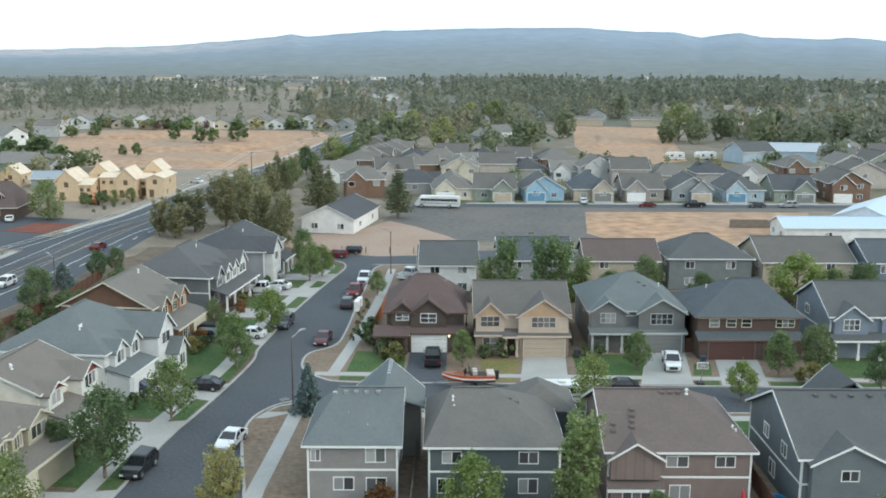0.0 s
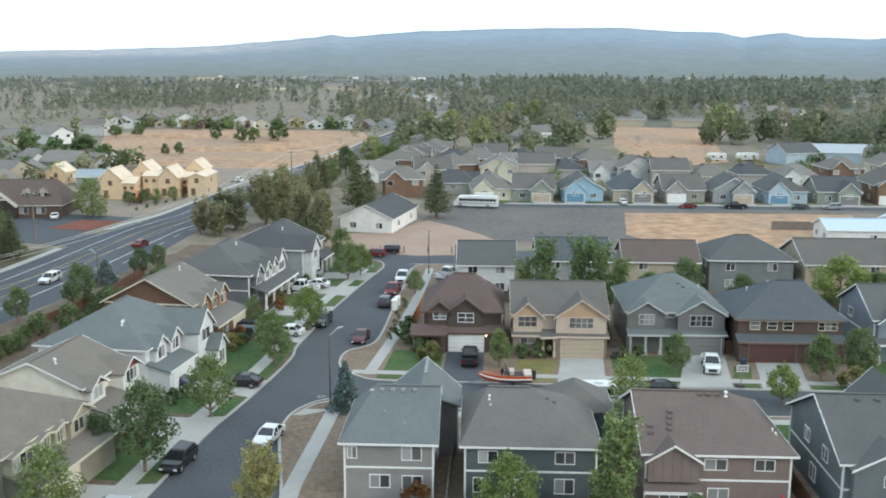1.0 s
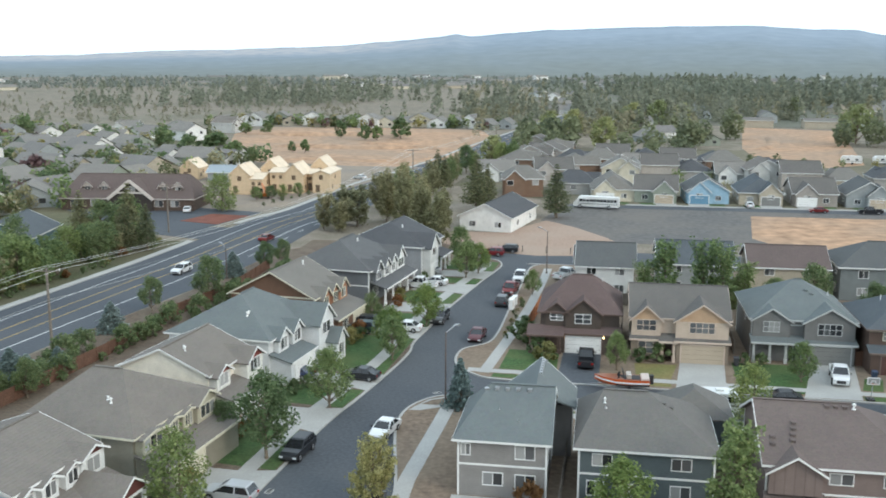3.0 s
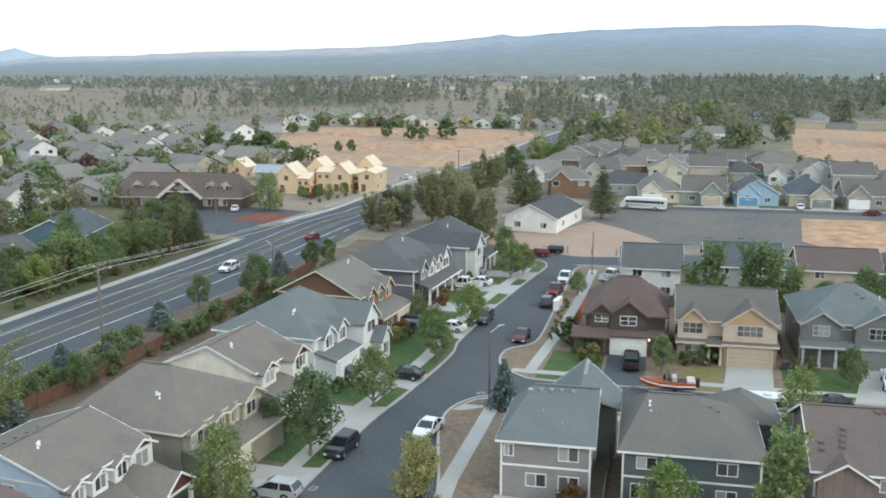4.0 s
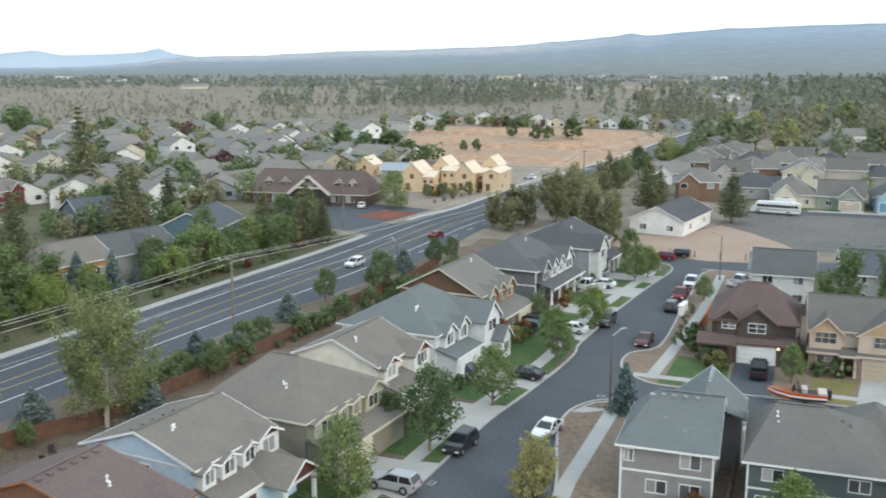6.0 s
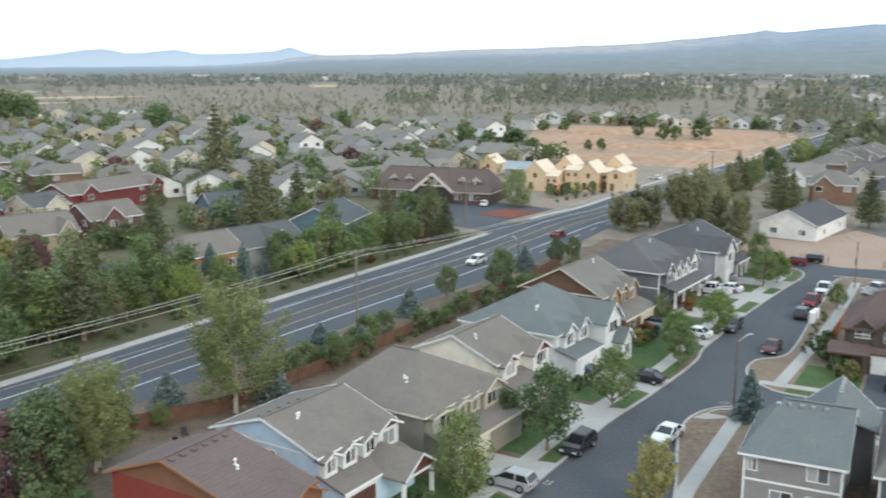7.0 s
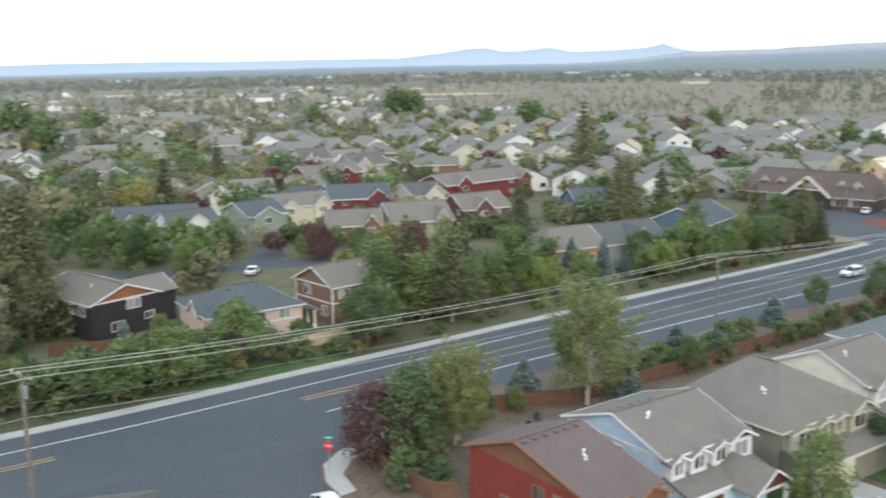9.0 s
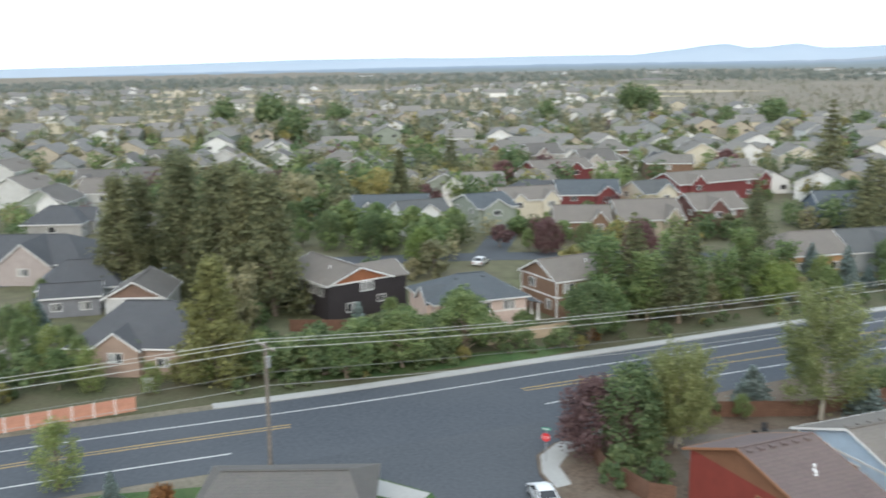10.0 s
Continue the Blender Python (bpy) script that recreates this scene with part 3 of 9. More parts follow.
sheet("verge_grass", [(-103.2, 30), (-99.2, 34), (-96.6, 42), (-94.8, 52), (-93.2, 62), (-93.6, 68), (-96.6, 66), (-98.8, 56), (-100.4, 46), (-104.6, 36)], 0.064, 0.014, GRASS, "strip of green grass on the verge")
sheet("yards_west", [(-100, 185), (-104, 100), (-112, 30), (-130, -60), (-520, -120), (-560, 420), (-210, 480), (-140, 330)], 0.02, 0.02, mottled("garden_ground", (0.095, 0.1, 0.05), 0.97, 0.4, 0.03, 0.35, 0.4, tint=(0.16, 0.135, 0.095)), "garden ground of the suburb")
sheet("yards_north", [(-44, 282), (-38, 420), (60, 420), (120, 380), (180, 262), (-8, 250)], 0.02, 0.02, mottled("garden_ground", (0.13, 0.12, 0.08), 0.97, 0.4, 0.03, 0.35, 0.4, tint=(0.2, 0.17, 0.12)), "garden ground of the far rows")
structure("road_far_row", ribbon_bm([(-8, 247), (60, 247), (130, 247)], -2.6, 2.6, 0.04, 0.02), ASPHALT, "asphalt lane before the far row")
structure("pavement_far_row", ribbon_bm([(6, 250.6), (60, 250.6), (130, 250.6)], -0.8, 0.8, 0.14, 0.14), CONCRETE, "pale pavement before the far row")
def bank(pts, width, height):
    """A long low spoil bank of graded earth."""
    bm = bmesh.new()
    rows = []
    path = smooth(pts, 6)
    left, right = along(path, -width / 2), along(path, width / 2)
    for i, (p, a, b) in enumerate(zip(path, left, right)):
        k = math.sin(math.pi * i / (len(path) - 1)) ** 0.5 * (1 + 0.4 * noise.noise((p[0] * 0.1, p[1] * 0.1, 2)))
        rows.append([bm.verts.new(q) for q in ((*a, 0.0), (p[0] * 0.6 + a[0] * 0.4, p[1] * 0.6 + a[1] * 0.4, height * k), (p[0] * 0.6 + b[0] * 0.4, p[1] * 0.6 + b[1] * 0.4, height * k * 0.9), (*b, 0.0))])
    for r, t in zip(rows, rows[1:]):
        for j in range(3):
            bm.faces.new((r[j], t[j], t[j + 1], r[j + 1])).smooth = True
    structure("ground_bank", bm, FIELD, "low bank of graded orange earth")


for pts, w, h in (([(-150, 392), (-132, 402), (-104, 396), (-78, 404), (-62, 398)], 7, 1.4), ([(-176, 470), (-150, 462), (-118, 468), (-96, 455)], 8, 1.8), ([(-120, 342), (-104, 350), (-84, 346), (-72, 352)], 5, 1.0), ([(-70, 470), (-62, 440), (-62, 415)], 5, 1.2), ([(-110, 430), (-98, 418), (-80, 424)], 6, 1.0), ([(62, 420), (74, 452), (80, 500)], 6, 1.2), ([(92, 395), (100, 430)], 5, 1.0)):
    bank(pts, w, h)
for i, x in enumerate((2.4, 14, 26.6, 40, 53.4, 66.4, 80, 93.6, 108)):
    u = 2.2 if i % 2 else -2.2
    sheet("driveway_far", [(x + u - 2.6, 249.7), (x + u + 2.6, 249.7), (x + u + 2.6, 255), (x + u - 2.6, 255)], 0.13, 0.08, CONCRETE, "pale driveway to a far garage")
    sheet("lawn_far", [(x - u - 2.2, 251.5), (x - u + 2.2, 251.5), (x - u + 2.2, 255), (x - u - 2.2, 255)], 0.1, 0.06, GRASS, "small front lawn of a far house")
structure("road_suburb", ribbon_bm([(-118, 132), (-135, 116), (-150, 86), (-160, 62), (-168, 30), (-176, -10)], -3.5, 3.5, 0.04, 0.02), ASPHALT, "suburb street between gardens")
structure("road_suburb_branch", ribbon_bm([(-149, 88), (-160, 97), (-171, 106)], -3, 3, 0.044, 0.02), ASPHALT, "suburb street between gardens")
PALE = mottled("pale_dry_grass", (0.4, 0.33, 0.22), 0.97, 0.3, 0.02, 0.2, 0.3, tint=(0.34, 0.3, 0.2))
for k in range(20):
    a, d = radians(46 + 42 * ((k * 0.618) % 1.0)), 470 + 42 * k
    x, y, w = -math.sin(a) * d, math.cos(a) * d, 38 + 14 * (k % 4)
    c, s_ = math.cos(a), math.sin(a)
    z = -max(0.0, d - 700) * 0.008 * min(1.0, max(0.0, (math.degrees(a) - 50) / 35))
    sheet("field_pale", [(x - c * w * 1.6, y - s_ * w * 1.6), (x - s_ * w * 0.5, y + c * w * 0.7), (x + c * w * 1.5, y + s_ * w * 1.5), (x + s_ * w, y - c * w)], z + 0.35, 0.1, PALE, "pale dry grass field among the far houses")

# ---- houses ----
def board(bm, pts, closed, drop=0.18, th=0.07, out=None):
    """A fascia board in one piece under the edge pts of a roof."""
    c = Vector((sum(p[0] for p in pts) / len(pts), sum(p[1] for p in pts) / len(pts), 0))
    rings = []
    for p in pts:
        d = Vector((p[0], p[1], 0)) - c
        d = Vector(out) if out else d.normalized()
        o, i = Vector(p) + d * 0.03, Vector(p) - d * th
        rings.append([bm.verts.new(v) for v in (o + Vector((0, 0, 0.02)), o - Vector((0, 0, drop)), i - Vector((0, 0, drop)), i - Vector((0, 0, 0.02)))])
    for k in range(len(pts) if closed else len(pts) - 1):
        a, b = rings[k], rings[(k + 1) % len(pts)]
        for j in range(4):
            bm.faces.new((a[j], a[(j + 1) % 4], b[(j + 1) % 4], b[j]))


class Shell:
    """Builds one house about its own origin: front towards -y, width w on x, depth d on y."""

    def __init__(self, label, x, y, turn, w, d, eave, top, wall, roof, trim=None, hl=0.0, hr=0.0, axis="x", over=0.45, group="", ridge_off=0.0, gable_wall=None):
        self.ob = thing("house", label, "house", pose(x, y, 0.1, 0, 0, turn), group)
        self.w, self.d, self.eave, self.top = w, d, eave, top
        self.wall, self.roof, self.trim = wall, roof, trim or WHITE
        self.axis, self.over, self.hl, self.hr, self.roff = axis, over, hl, hr, ridge_off
        self.walls, self.roofs, self.fascia = bmesh.new(), bmesh.new(), bmesh.new()
        self.extra = {}
        self.gwall = gable_wall
        self.main()

    def swap(self, p):
        return p if self.axis == "x" else (p[1], p[0], p[2])

    def more(self, name, material):
        key = (name, material.name)
        if key not in self.extra:
            self.extra[key] = (name, material, bmesh.new())
        return self.extra[key][2]

    def main(self):
        w, d = (self.w, self.d) if self.axis == "x" else (self.d, self.w)
        e, t, o = self.eave, self.top, self.over
        box(self.walls, -self.w / 2, self.w / 2, -self.d / 2, self.d / 2, -0.1, e)
        yr = self.roff
        s0, s1 = (t - e) / (d / 2 + yr), (t - e) / (d / 2 - yr)
        self.slopes = (s0, s1)
        xl, xr = -w / 2 + self.hl, w / 2 - self.hr
        ex0, ex1 = -w / 2 - o, w / 2 + o
        z0, z1 = e - s0 * o, e - s1 * o
        lift = 0.16
        R0, R1 = (xl if self.hl else ex0, yr, t + lift), (xr if self.hr else ex1, yr, t + lift)
        A, B = (ex0, -d / 2 - o, z0 + lift), (ex1, -d / 2 - o, z0 + lift)
        C, D = (ex1, d / 2 + o, z1 + lift), (ex0, d / 2 + o, z1 + lift)
        sw = self.swap
        slab(self.roofs, [sw(p) for p in (A, B, R1, R0)], 0.17)
        slab(self.roofs, [sw(p) for p in (C, D, R0, R1)], 0.17)
        if self.hl:
            slab(self.roofs, [sw(p) for p in (D, A, R0)], 0.17)
        if self.hr:
            slab(self.roofs, [sw(p) for p in (B, C, R1)], 0.17)
        loop = [A, B] + ([] if self.hr else [R1]) + [C, D] + ([] if self.hl else [R0])
        board(self.fascia, [sw(p) for p in loop], True)
        caps = self.more("ridge_cap", self.roof)
        beam(caps, sw((R0[0], R0[1], R0[2] + 0.03)), sw((R1[0], R1[1], R1[2] + 0.03)), 0.3, 0.06)
        for inset, x in ((self.hl, -w / 2), (self.hr, w / 2)):
            if not inset:
                tgt = bmesh.new() if self.gwall else self.walls
                tri = [sw((x, -d / 2, e)), sw((x, d / 2, e)), sw((x, yr, t))]
                i = 0.12 if x < 0 else -0.12
                tri2 = [sw((x + i, -d / 2, e)), sw((x + i, d / 2, e)), sw((x + i, yr, t))]
                a = [tgt.verts.new(p) for p in tri]
                b = [tgt.verts.new(p) for p in tri2]
                tgt.faces.new(a)
                tgt.faces.new(b[::-1])
                for k in range(3):
                    tgt.faces.new((a[k], b[k], b[(k + 1) % 3], a[(k + 1) % 3]))
                if self.gwall:
                    part("gable_end", tgt, self.gwall, self.ob)

    def roof_z(self, x, y):
        if self.axis == "y":
            x, y = y, x
        w, d = (self.w, self.d) if self.axis == "x" else (self.d, self.w)
        s0, s1 = self.slopes
        z = self.eave + (s0 * (y + d / 2) if y < self.roff else s1 * (d / 2 - y))
        if self.hl:
            z = min(z, self.eave + (self.top - self.eave) / self.hl * (x + w / 2))
        if self.hr:
            z = min(z, self.eave + (self.top - self.eave) / self.hr * (w / 2 - x))
        return z + 0.16

    def P(self, face, u, o, z):
        if face == "front":
            return (u, -self.d / 2 - o, z)
        if face == "back":
            return (-u, self.d / 2 + o, z)
        if face == "left":
            return (-self.w / 2 - o, -u, z)
        return (self.w / 2 + o, u, z)

    def fbox(self, bm, face, u0, u1, o0, o1, z0, z1):
        p, q = self.P(face, u0, o0, z0), self.P(face, u1, o1, z1)
        box(bm, min(p[0], q[0]), max(p[0], q[0]), min(p[1], q[1]), max(p[1], q[1]), z0, z1)

    def bump_gable(self, face, c, w, out, eave, peak, base=-0.1, back=None, wall=None, over=0.35, face_wall=None):
        """A wing under a gable whose ridge runs out from the given face."""
        P = self.P
        tgt, roofs, boards = bmesh.new(), bmesh.new(), bmesh.new()
        if out > 0.05:
            self.fbox(tgt, face, c - w / 2, c + w / 2, 0, out, base, eave)
        s = (peak - eave) / (w / 2)
        depth = back if back is not None else (peak - self.eave) / max(self.slopes[0], 0.2) + 0.2
        o = over
        f, l = out + o, 0.15
        gt = bmesh.new() if face_wall else tgt
        tri = [P(face, c - w / 2, out - 0.002, eave), P(face, c + w / 2, out - 0.002, eave), P(face, c, out - 0.002, peak)]
        tri2 = [P(face, c - w / 2, out - 0.3, eave), P(face, c + w / 2, out - 0.3, eave), P(face, c, out - 0.3, peak)]
        a, b = [gt.verts.new(p) for p in tri], [gt.verts.new(p) for p in tri2]
        gt.faces.new(a), gt.faces.new(b[::-1])
        for k in range(3):
            gt.faces.new((a[k], b[k], b[(k + 1) % 3], a[(k + 1) % 3]))
        r0, r1 = P(face, c, f, peak + l), P(face, c, -depth, peak + l)
        de = max(0.0, (eave - self.eave) / max(self.slopes[0], 0.2)) + 0.1
        for sgn in (-1, 1):
            u = c + sgn * (w / 2 + o)
            z = eave - s * o + l
            e0, e1 = P(face, u, f, z), P(face, u, -min(de, depth), z)
            pts = [e0, r0, r1, e1]
            slab(roofs, pts if sgn > 0 else pts[::-1], 0.15)
        z = eave - s * o + l
        board(boards, [P(face, c - w / 2 - o, f, z), r0, P(face, c + w / 2 + o, f, z)], False, out=tuple(a - b for a, b in zip(P(face, 0, 1, 0), P(face, 0, 0, 0))))
        bmesh.ops.remove_doubles(roofs, verts=roofs.verts, dist=0.001)
        wing = part("wing", tgt, wall or self.wall, self.ob)
        part("gable_roof", roofs, self.roof, wing)
        part("rake_board", boards, self.trim, wing)
        if face_wall:
            part("gable_face", gt, face_wall, wing)

    def hip_wing(self, face, c, w, back, out, eave, peak, over=0.4):
        """A wing under a hip roof of its own, from back (inside the house) to out."""
        P = self.P
        tgt, roofs, boards = bmesh.new(), bmesh.new(), bmesh.new()
        self.fbox(tgt, face, c - w / 2, c + w / 2, back, out, -0.1, eave)
        h, mid = w / 2 + over, (back + out) / 2
        a, b, f, g = P(face, c - h, out + over, eave), P(face, c + h, out + over, eave), P(face, c + h, back - over, eave), P(face, c - h, back - over, eave)
        r0, r1 = P(face, c, mid + 0.8, peak), P(face, c, mid - 0.8, peak)
        for pts in ((a, b, r0), (b, f, r1, r0), (f, g, r1), (g, a, r0, r1)):
            slab(roofs, pts, 0.15)
        board(boards, [g, a, b, f], False)
        wing = part("wing", tgt, self.wall, self.ob)
        part("hip_roof", roofs, self.roof, wing)
        part("fascia", boards, self.trim, wing)

    def shed(self, face, u0, u1, out, high, low, walls=True, wall=None, posts=0, base=-0.1, over=0.3):
        """A lower roof that leans on the wall, over a room or on posts."""
        P = self.P
        s = (high - low) / out
        z = low - s * over
        roofs, boards = bmesh.new(), bmesh.new()
        slab(roofs, [P(face, u0 - over, 0, high), P(face, u1 + over, 0, high), P(face, u1 + over, out + over, z), P(face, u0 - over, out + over, z)], 0.15)
        beam(boards, P(face, u0 - over, out + over, z - 0.1), P(face, u1 + over, out + over, z - 0.1), 0.07, 0.24)
        pr = part("porch_roof", roofs, self.roof, self.ob)
        part("fascia", boards, self.trim, pr)
        if walls:
            tgt = bmesh.new()
            self.fbox(tgt, face, u0, u1, 0, out, base, low - 0.12)
            for u in (u0, u1):
                a = [P(face, u, 0, low - 0.13), P(face, u, out, low - 0.13), P(face, u, 0, high - 0.13)]
                v = [tgt.verts.new(p) for p in a]
                tgt.faces.new(v)
            bmesh.ops.remove_doubles(tgt, verts=tgt.verts, dist=0.02)
            part("wing", tgt, wall or self.wall, self.ob)
        for i in range(posts):
            u = u0 + 0.15 + (u1 - u0 - 0.3) * i / max(posts - 1, 1)
            bm = bmesh.new()
            self.fbox(bm, face, u - 0.13, u + 0.13, out - 0.3, out - 0.04, 0, low - 0.1)
            self.fbox(bm, face, u - 0.19, u + 0.19, out - 0.36, out + 0.02, 0, 0.6)
            part("porch_post", bm, self.trim, self.ob)

    def window(self, face, c, z, w, h, off=0.0, nx=2, ny=1, trim=None):
        """A framed window whose sill is at z."""
        f = 0.075
        us, zs = [c - w / 2 - f], [z - f]
        for i in range(nx + 1):
            k = c - w / 2 + w * i / nx
            us += [k - 0.035, k + 0.035] if 0 < i < nx else [k]
        for i in range(ny + 1):
            k = z + h * i / ny
            zs += [k - 0.03, k + 0.03] if 0 < i < ny else [k]
        us, zs = us + [c + w / 2 + f], zs + [z + h + f]
        bm = bmesh.new()
        for i in range(len(us) - 1):
            for j in range(len(zs) - 1):
                if i % 2 and j % 2:
                    continue
                self.fbox(bm, face, us[i], us[i + 1], off - 0.03, off + 0.06, zs[j], zs[j + 1])
        bmesh.ops.remove_doubles(bm, verts=bm.verts, dist=0.001)
        win = part("window", bm, trim or self.trim, self.ob)
        for i in range(nx):
            bm = bmesh.new()
            u0, u1 = c - w / 2 + w * i / nx, c - w / 2 + w * (i + 1) / nx
            self.fbox(bm, face, u0 + 0.02, u1 - 0.02, off - 0.02, off + 0.022, z, z + h)
            part("pane", bm, glass(), win)
        return win

    def garage(self, face, c, w, h, off, material, rows=4):
        bm = bmesh.new()
        f = 0.14
        for u0, u1, z0, z1 in ((c - w / 2 - f, c - w / 2, 0, h + f), (c + w / 2, c + w / 2 + f, 0, h + f), (c - w / 2, c + w / 2, h, h + f)):
            self.fbox(bm, face, u0, u1, off - 0.02, off + 0.07, z0, z1)
        g = part("garage_door", bm, self.trim, self.ob)
        for i in range(rows):
            bm = bmesh.new()
            self.fbox(bm, face, c - w / 2, c + w / 2, off - 0.02, off + 0.03, h * i / rows + 0.012, h * (i + 1) / rows - 0.012)
            n = max(2, round(w / 0.8))
            for k in range(n):
                u = c - w / 2 + w * (k + 0.5) / n
                self.fbox(bm, face, u - w / n * 0.38, u + w / n * 0.38, off + 0.028, off + 0.045, h * i / rows + 0.1, h * (i + 1) / rows - 0.1)
            part("panel", bm, material, g)
        bm = bmesh.new()
        self.fbox(bm, face, c - w / 2, c + w / 2, off - 0.02, off + 0.01, 0, h)
        part("backing", bm, DARK, g)

    def door(self, face, c, off=0.0, material=None, z=0.0):
        bm = bmesh.new()
        for u0, u1, z0, z1 in ((c - 0.6, c - 0.48, z, z + 2.2), (c + 0.48, c + 0.6, z, z + 2.2), (c - 0.48, c + 0.48, z + 2.08, z + 2.2)):
            self.fbox(bm, face, u0, u1, off - 0.02, off + 0.06, z0, z1)
        dd = part("door_frame", bm, self.trim, self.ob)
        bm = bmesh.new()
        self.fbox(bm, face, c - 0.48, c + 0.48, off - 0.02, off + 0.03, z, z + 2.08)
        self.fbox(bm, face, c - 0.3, c + 0.3, off + 0.03, off + 0.045, z + 0.2, z + 0.95)
        part("door", bm, material or plain("dark_door_paint", (0.08, 0.05, 0.04)), dd)

    def belt(self, face, z, u0=None, u1=None, off=0.0, h=0.17):
        half = (self.w if face in ("front", "back") else self.d) / 2
        self.fbox(self.more("belt_board", self.trim), face, -half if u0 is None else u0, half if u1 is None else u1, off, off + 0.04, z, z + h)

    def corners(self, z1=None):
        for sx in (-1, 1):
            for sy in (-1, 1):
                bm = bmesh.new()
                x, y = sx * (self.w / 2 - 0.03), sy * (self.d / 2 - 0.03)
                box(bm, x - 0.08, x + 0.08, y - 0.08, y + 0.08, 0, (z1 or self.eave) - 0.05)
                part("corner_board", bm, self.trim, self.ob)

    def vent(self, x, y, h=0.55, r=0.07, cap=True):
        bm = bmesh.new()
        h, r = h * 0.68, r * 0.62
        z = self.roof_z(x, y)
        tube(bm, (x, y, z - 0.1), (x, y, z + h), r, r)
        tube(bm, (x, y, z - 0.02), (x, y, z + 0.08), r * 2.4, r * 1.3)
        if cap:
            tube(bm, (x, y, z + h), (x, y, z + h + 0.06), r * 2.1, r * 2.1)
            tube(bm, (x, y, z + h + 0.06), (x, y, z + h + 0.16), r * 2.1, r * 0.8)
        part("vent_pipe", bm, WHITE if cap else METAL, self.ob)

    def box_vent(self, x, y, material=None):
        bm = bmesh.new()
        z = self.roof_z(x, y)
        box(bm, x - 0.17, x + 0.17, y - 0.2, y + 0.2, z - 0.1, z + 0.11)
        box(bm, x - 0.2, x + 0.2, y - 0.23, y + 0.23, z + 0.11, z + 0.14)
        part("roof_vent", bm, material or self.roof, self.ob)

    def done(self):
        part("wall", self.walls, self.wall, self.ob)
        bmesh.ops.remove_doubles(self.roofs, verts=self.roofs.verts, dist=0.001)
        part("roof", self.roofs, self.roof, self.ob)
        part("fascia", self.fascia, self.trim, self.ob)
        for name, material, bm in self.extra.values():
            part(name, bm, material, self.ob)
        return self.ob

# ---- the houses along both streets ----
R_BROWN = shingles((0.125, 0.08, 0.072))
R_TAUPE = shingles((0.134, 0.122, 0.11))
R_GREEN = shingles((0.14, 0.163, 0.163))
R_SLATE = shingles((0.088, 0.103, 0.116))
R_GREY = shingles((0.106, 0.11, 0.11))
R_RED = shingles((0.13, 0.092, 0.083))
R_WARM = shingles((0.182, 0.158, 0.134))
R_DARK = shingles((0.085, 0.088, 0.095))
R_TAN = shingles((0.178, 0.164, 0.143))
TAN_GARAGE = plain("tan_garage_paint", (0.45, 0.37, 0.28), 0.6)
GREY_GARAGE = plain("grey_garage_paint", (0.2, 0.2, 0.19), 0.6)
RED_GARAGE = plain("russet_garage_paint", (0.1, 0.045, 0.037), 0.6)


def brown_house():
    h = Shell("dark brown two-storey house with red-brown roof and white garage door", -2.2, 124.9, 0, 9.8, 11.8, 5.1, 8.5, siding((0.085, 0.066, 0.055)), R_BROWN, plain("brown_trim_paint", (0.12, 0.08, 0.065)), hl=3.6, hr=3.4)
    h.shed("front", -4.9, 4.9, 1.2, 3.3, 2.75, posts=0)
    h.shed("front", -6.2, -2.2, 2.0, 3.3, 2.6, walls=False, posts=2)
    h.bump_gable("front", 0.4, 4.4, 0.5, 5.0, 6.7)
    h.bump_gable("front", -2.9, 2.9, 0.25, 5.0, 6.2)
    h.window("front", 0.4, 3.75, 1.9, 1.1, 0.5, 2, 2, WHITE)
    h.window("front", -2.9, 4.0, 1.5, 0.8, 0.25, 2, 2, WHITE)
    h.garage("front", 0.5, 4.5, 2.3, 1.2, WHITE)
    h.door("front", -3.2, 1.2)
    h.window("left", 1.5, 3.8, 1.2, 1.1)
    h.window("right", -2, 3.8, 1.2, 1.1)
    h.vent(2.6, 1.0)
    h.vent(-1.0, 2.0, 0.3, 0.06, False)
    for u in (-2.0, 3.0):
        bm = bmesh.new()
        h.fbox(bm, "front", u - 0.08, u + 0.08, 1.2, 1.36, 2.1, 2.4)
        part("wall_lamp", bm, LAMPGLOW, h.ob, "lit warm wall lamp")
    h.done()


def glow_material():
    m, n, l, b = base_material("warm_lamp_glass", 0.4)
    b.inputs["Base Color"].default_value = (0.9, 0.7, 0.4, 1)
    b.inputs["Emission Color"].default_value = (1.0, 0.72, 0.36, 1)
    b.inputs["Emission Strength"].default_value = 5.0
    return m


LAMPGLOW = glow_material()


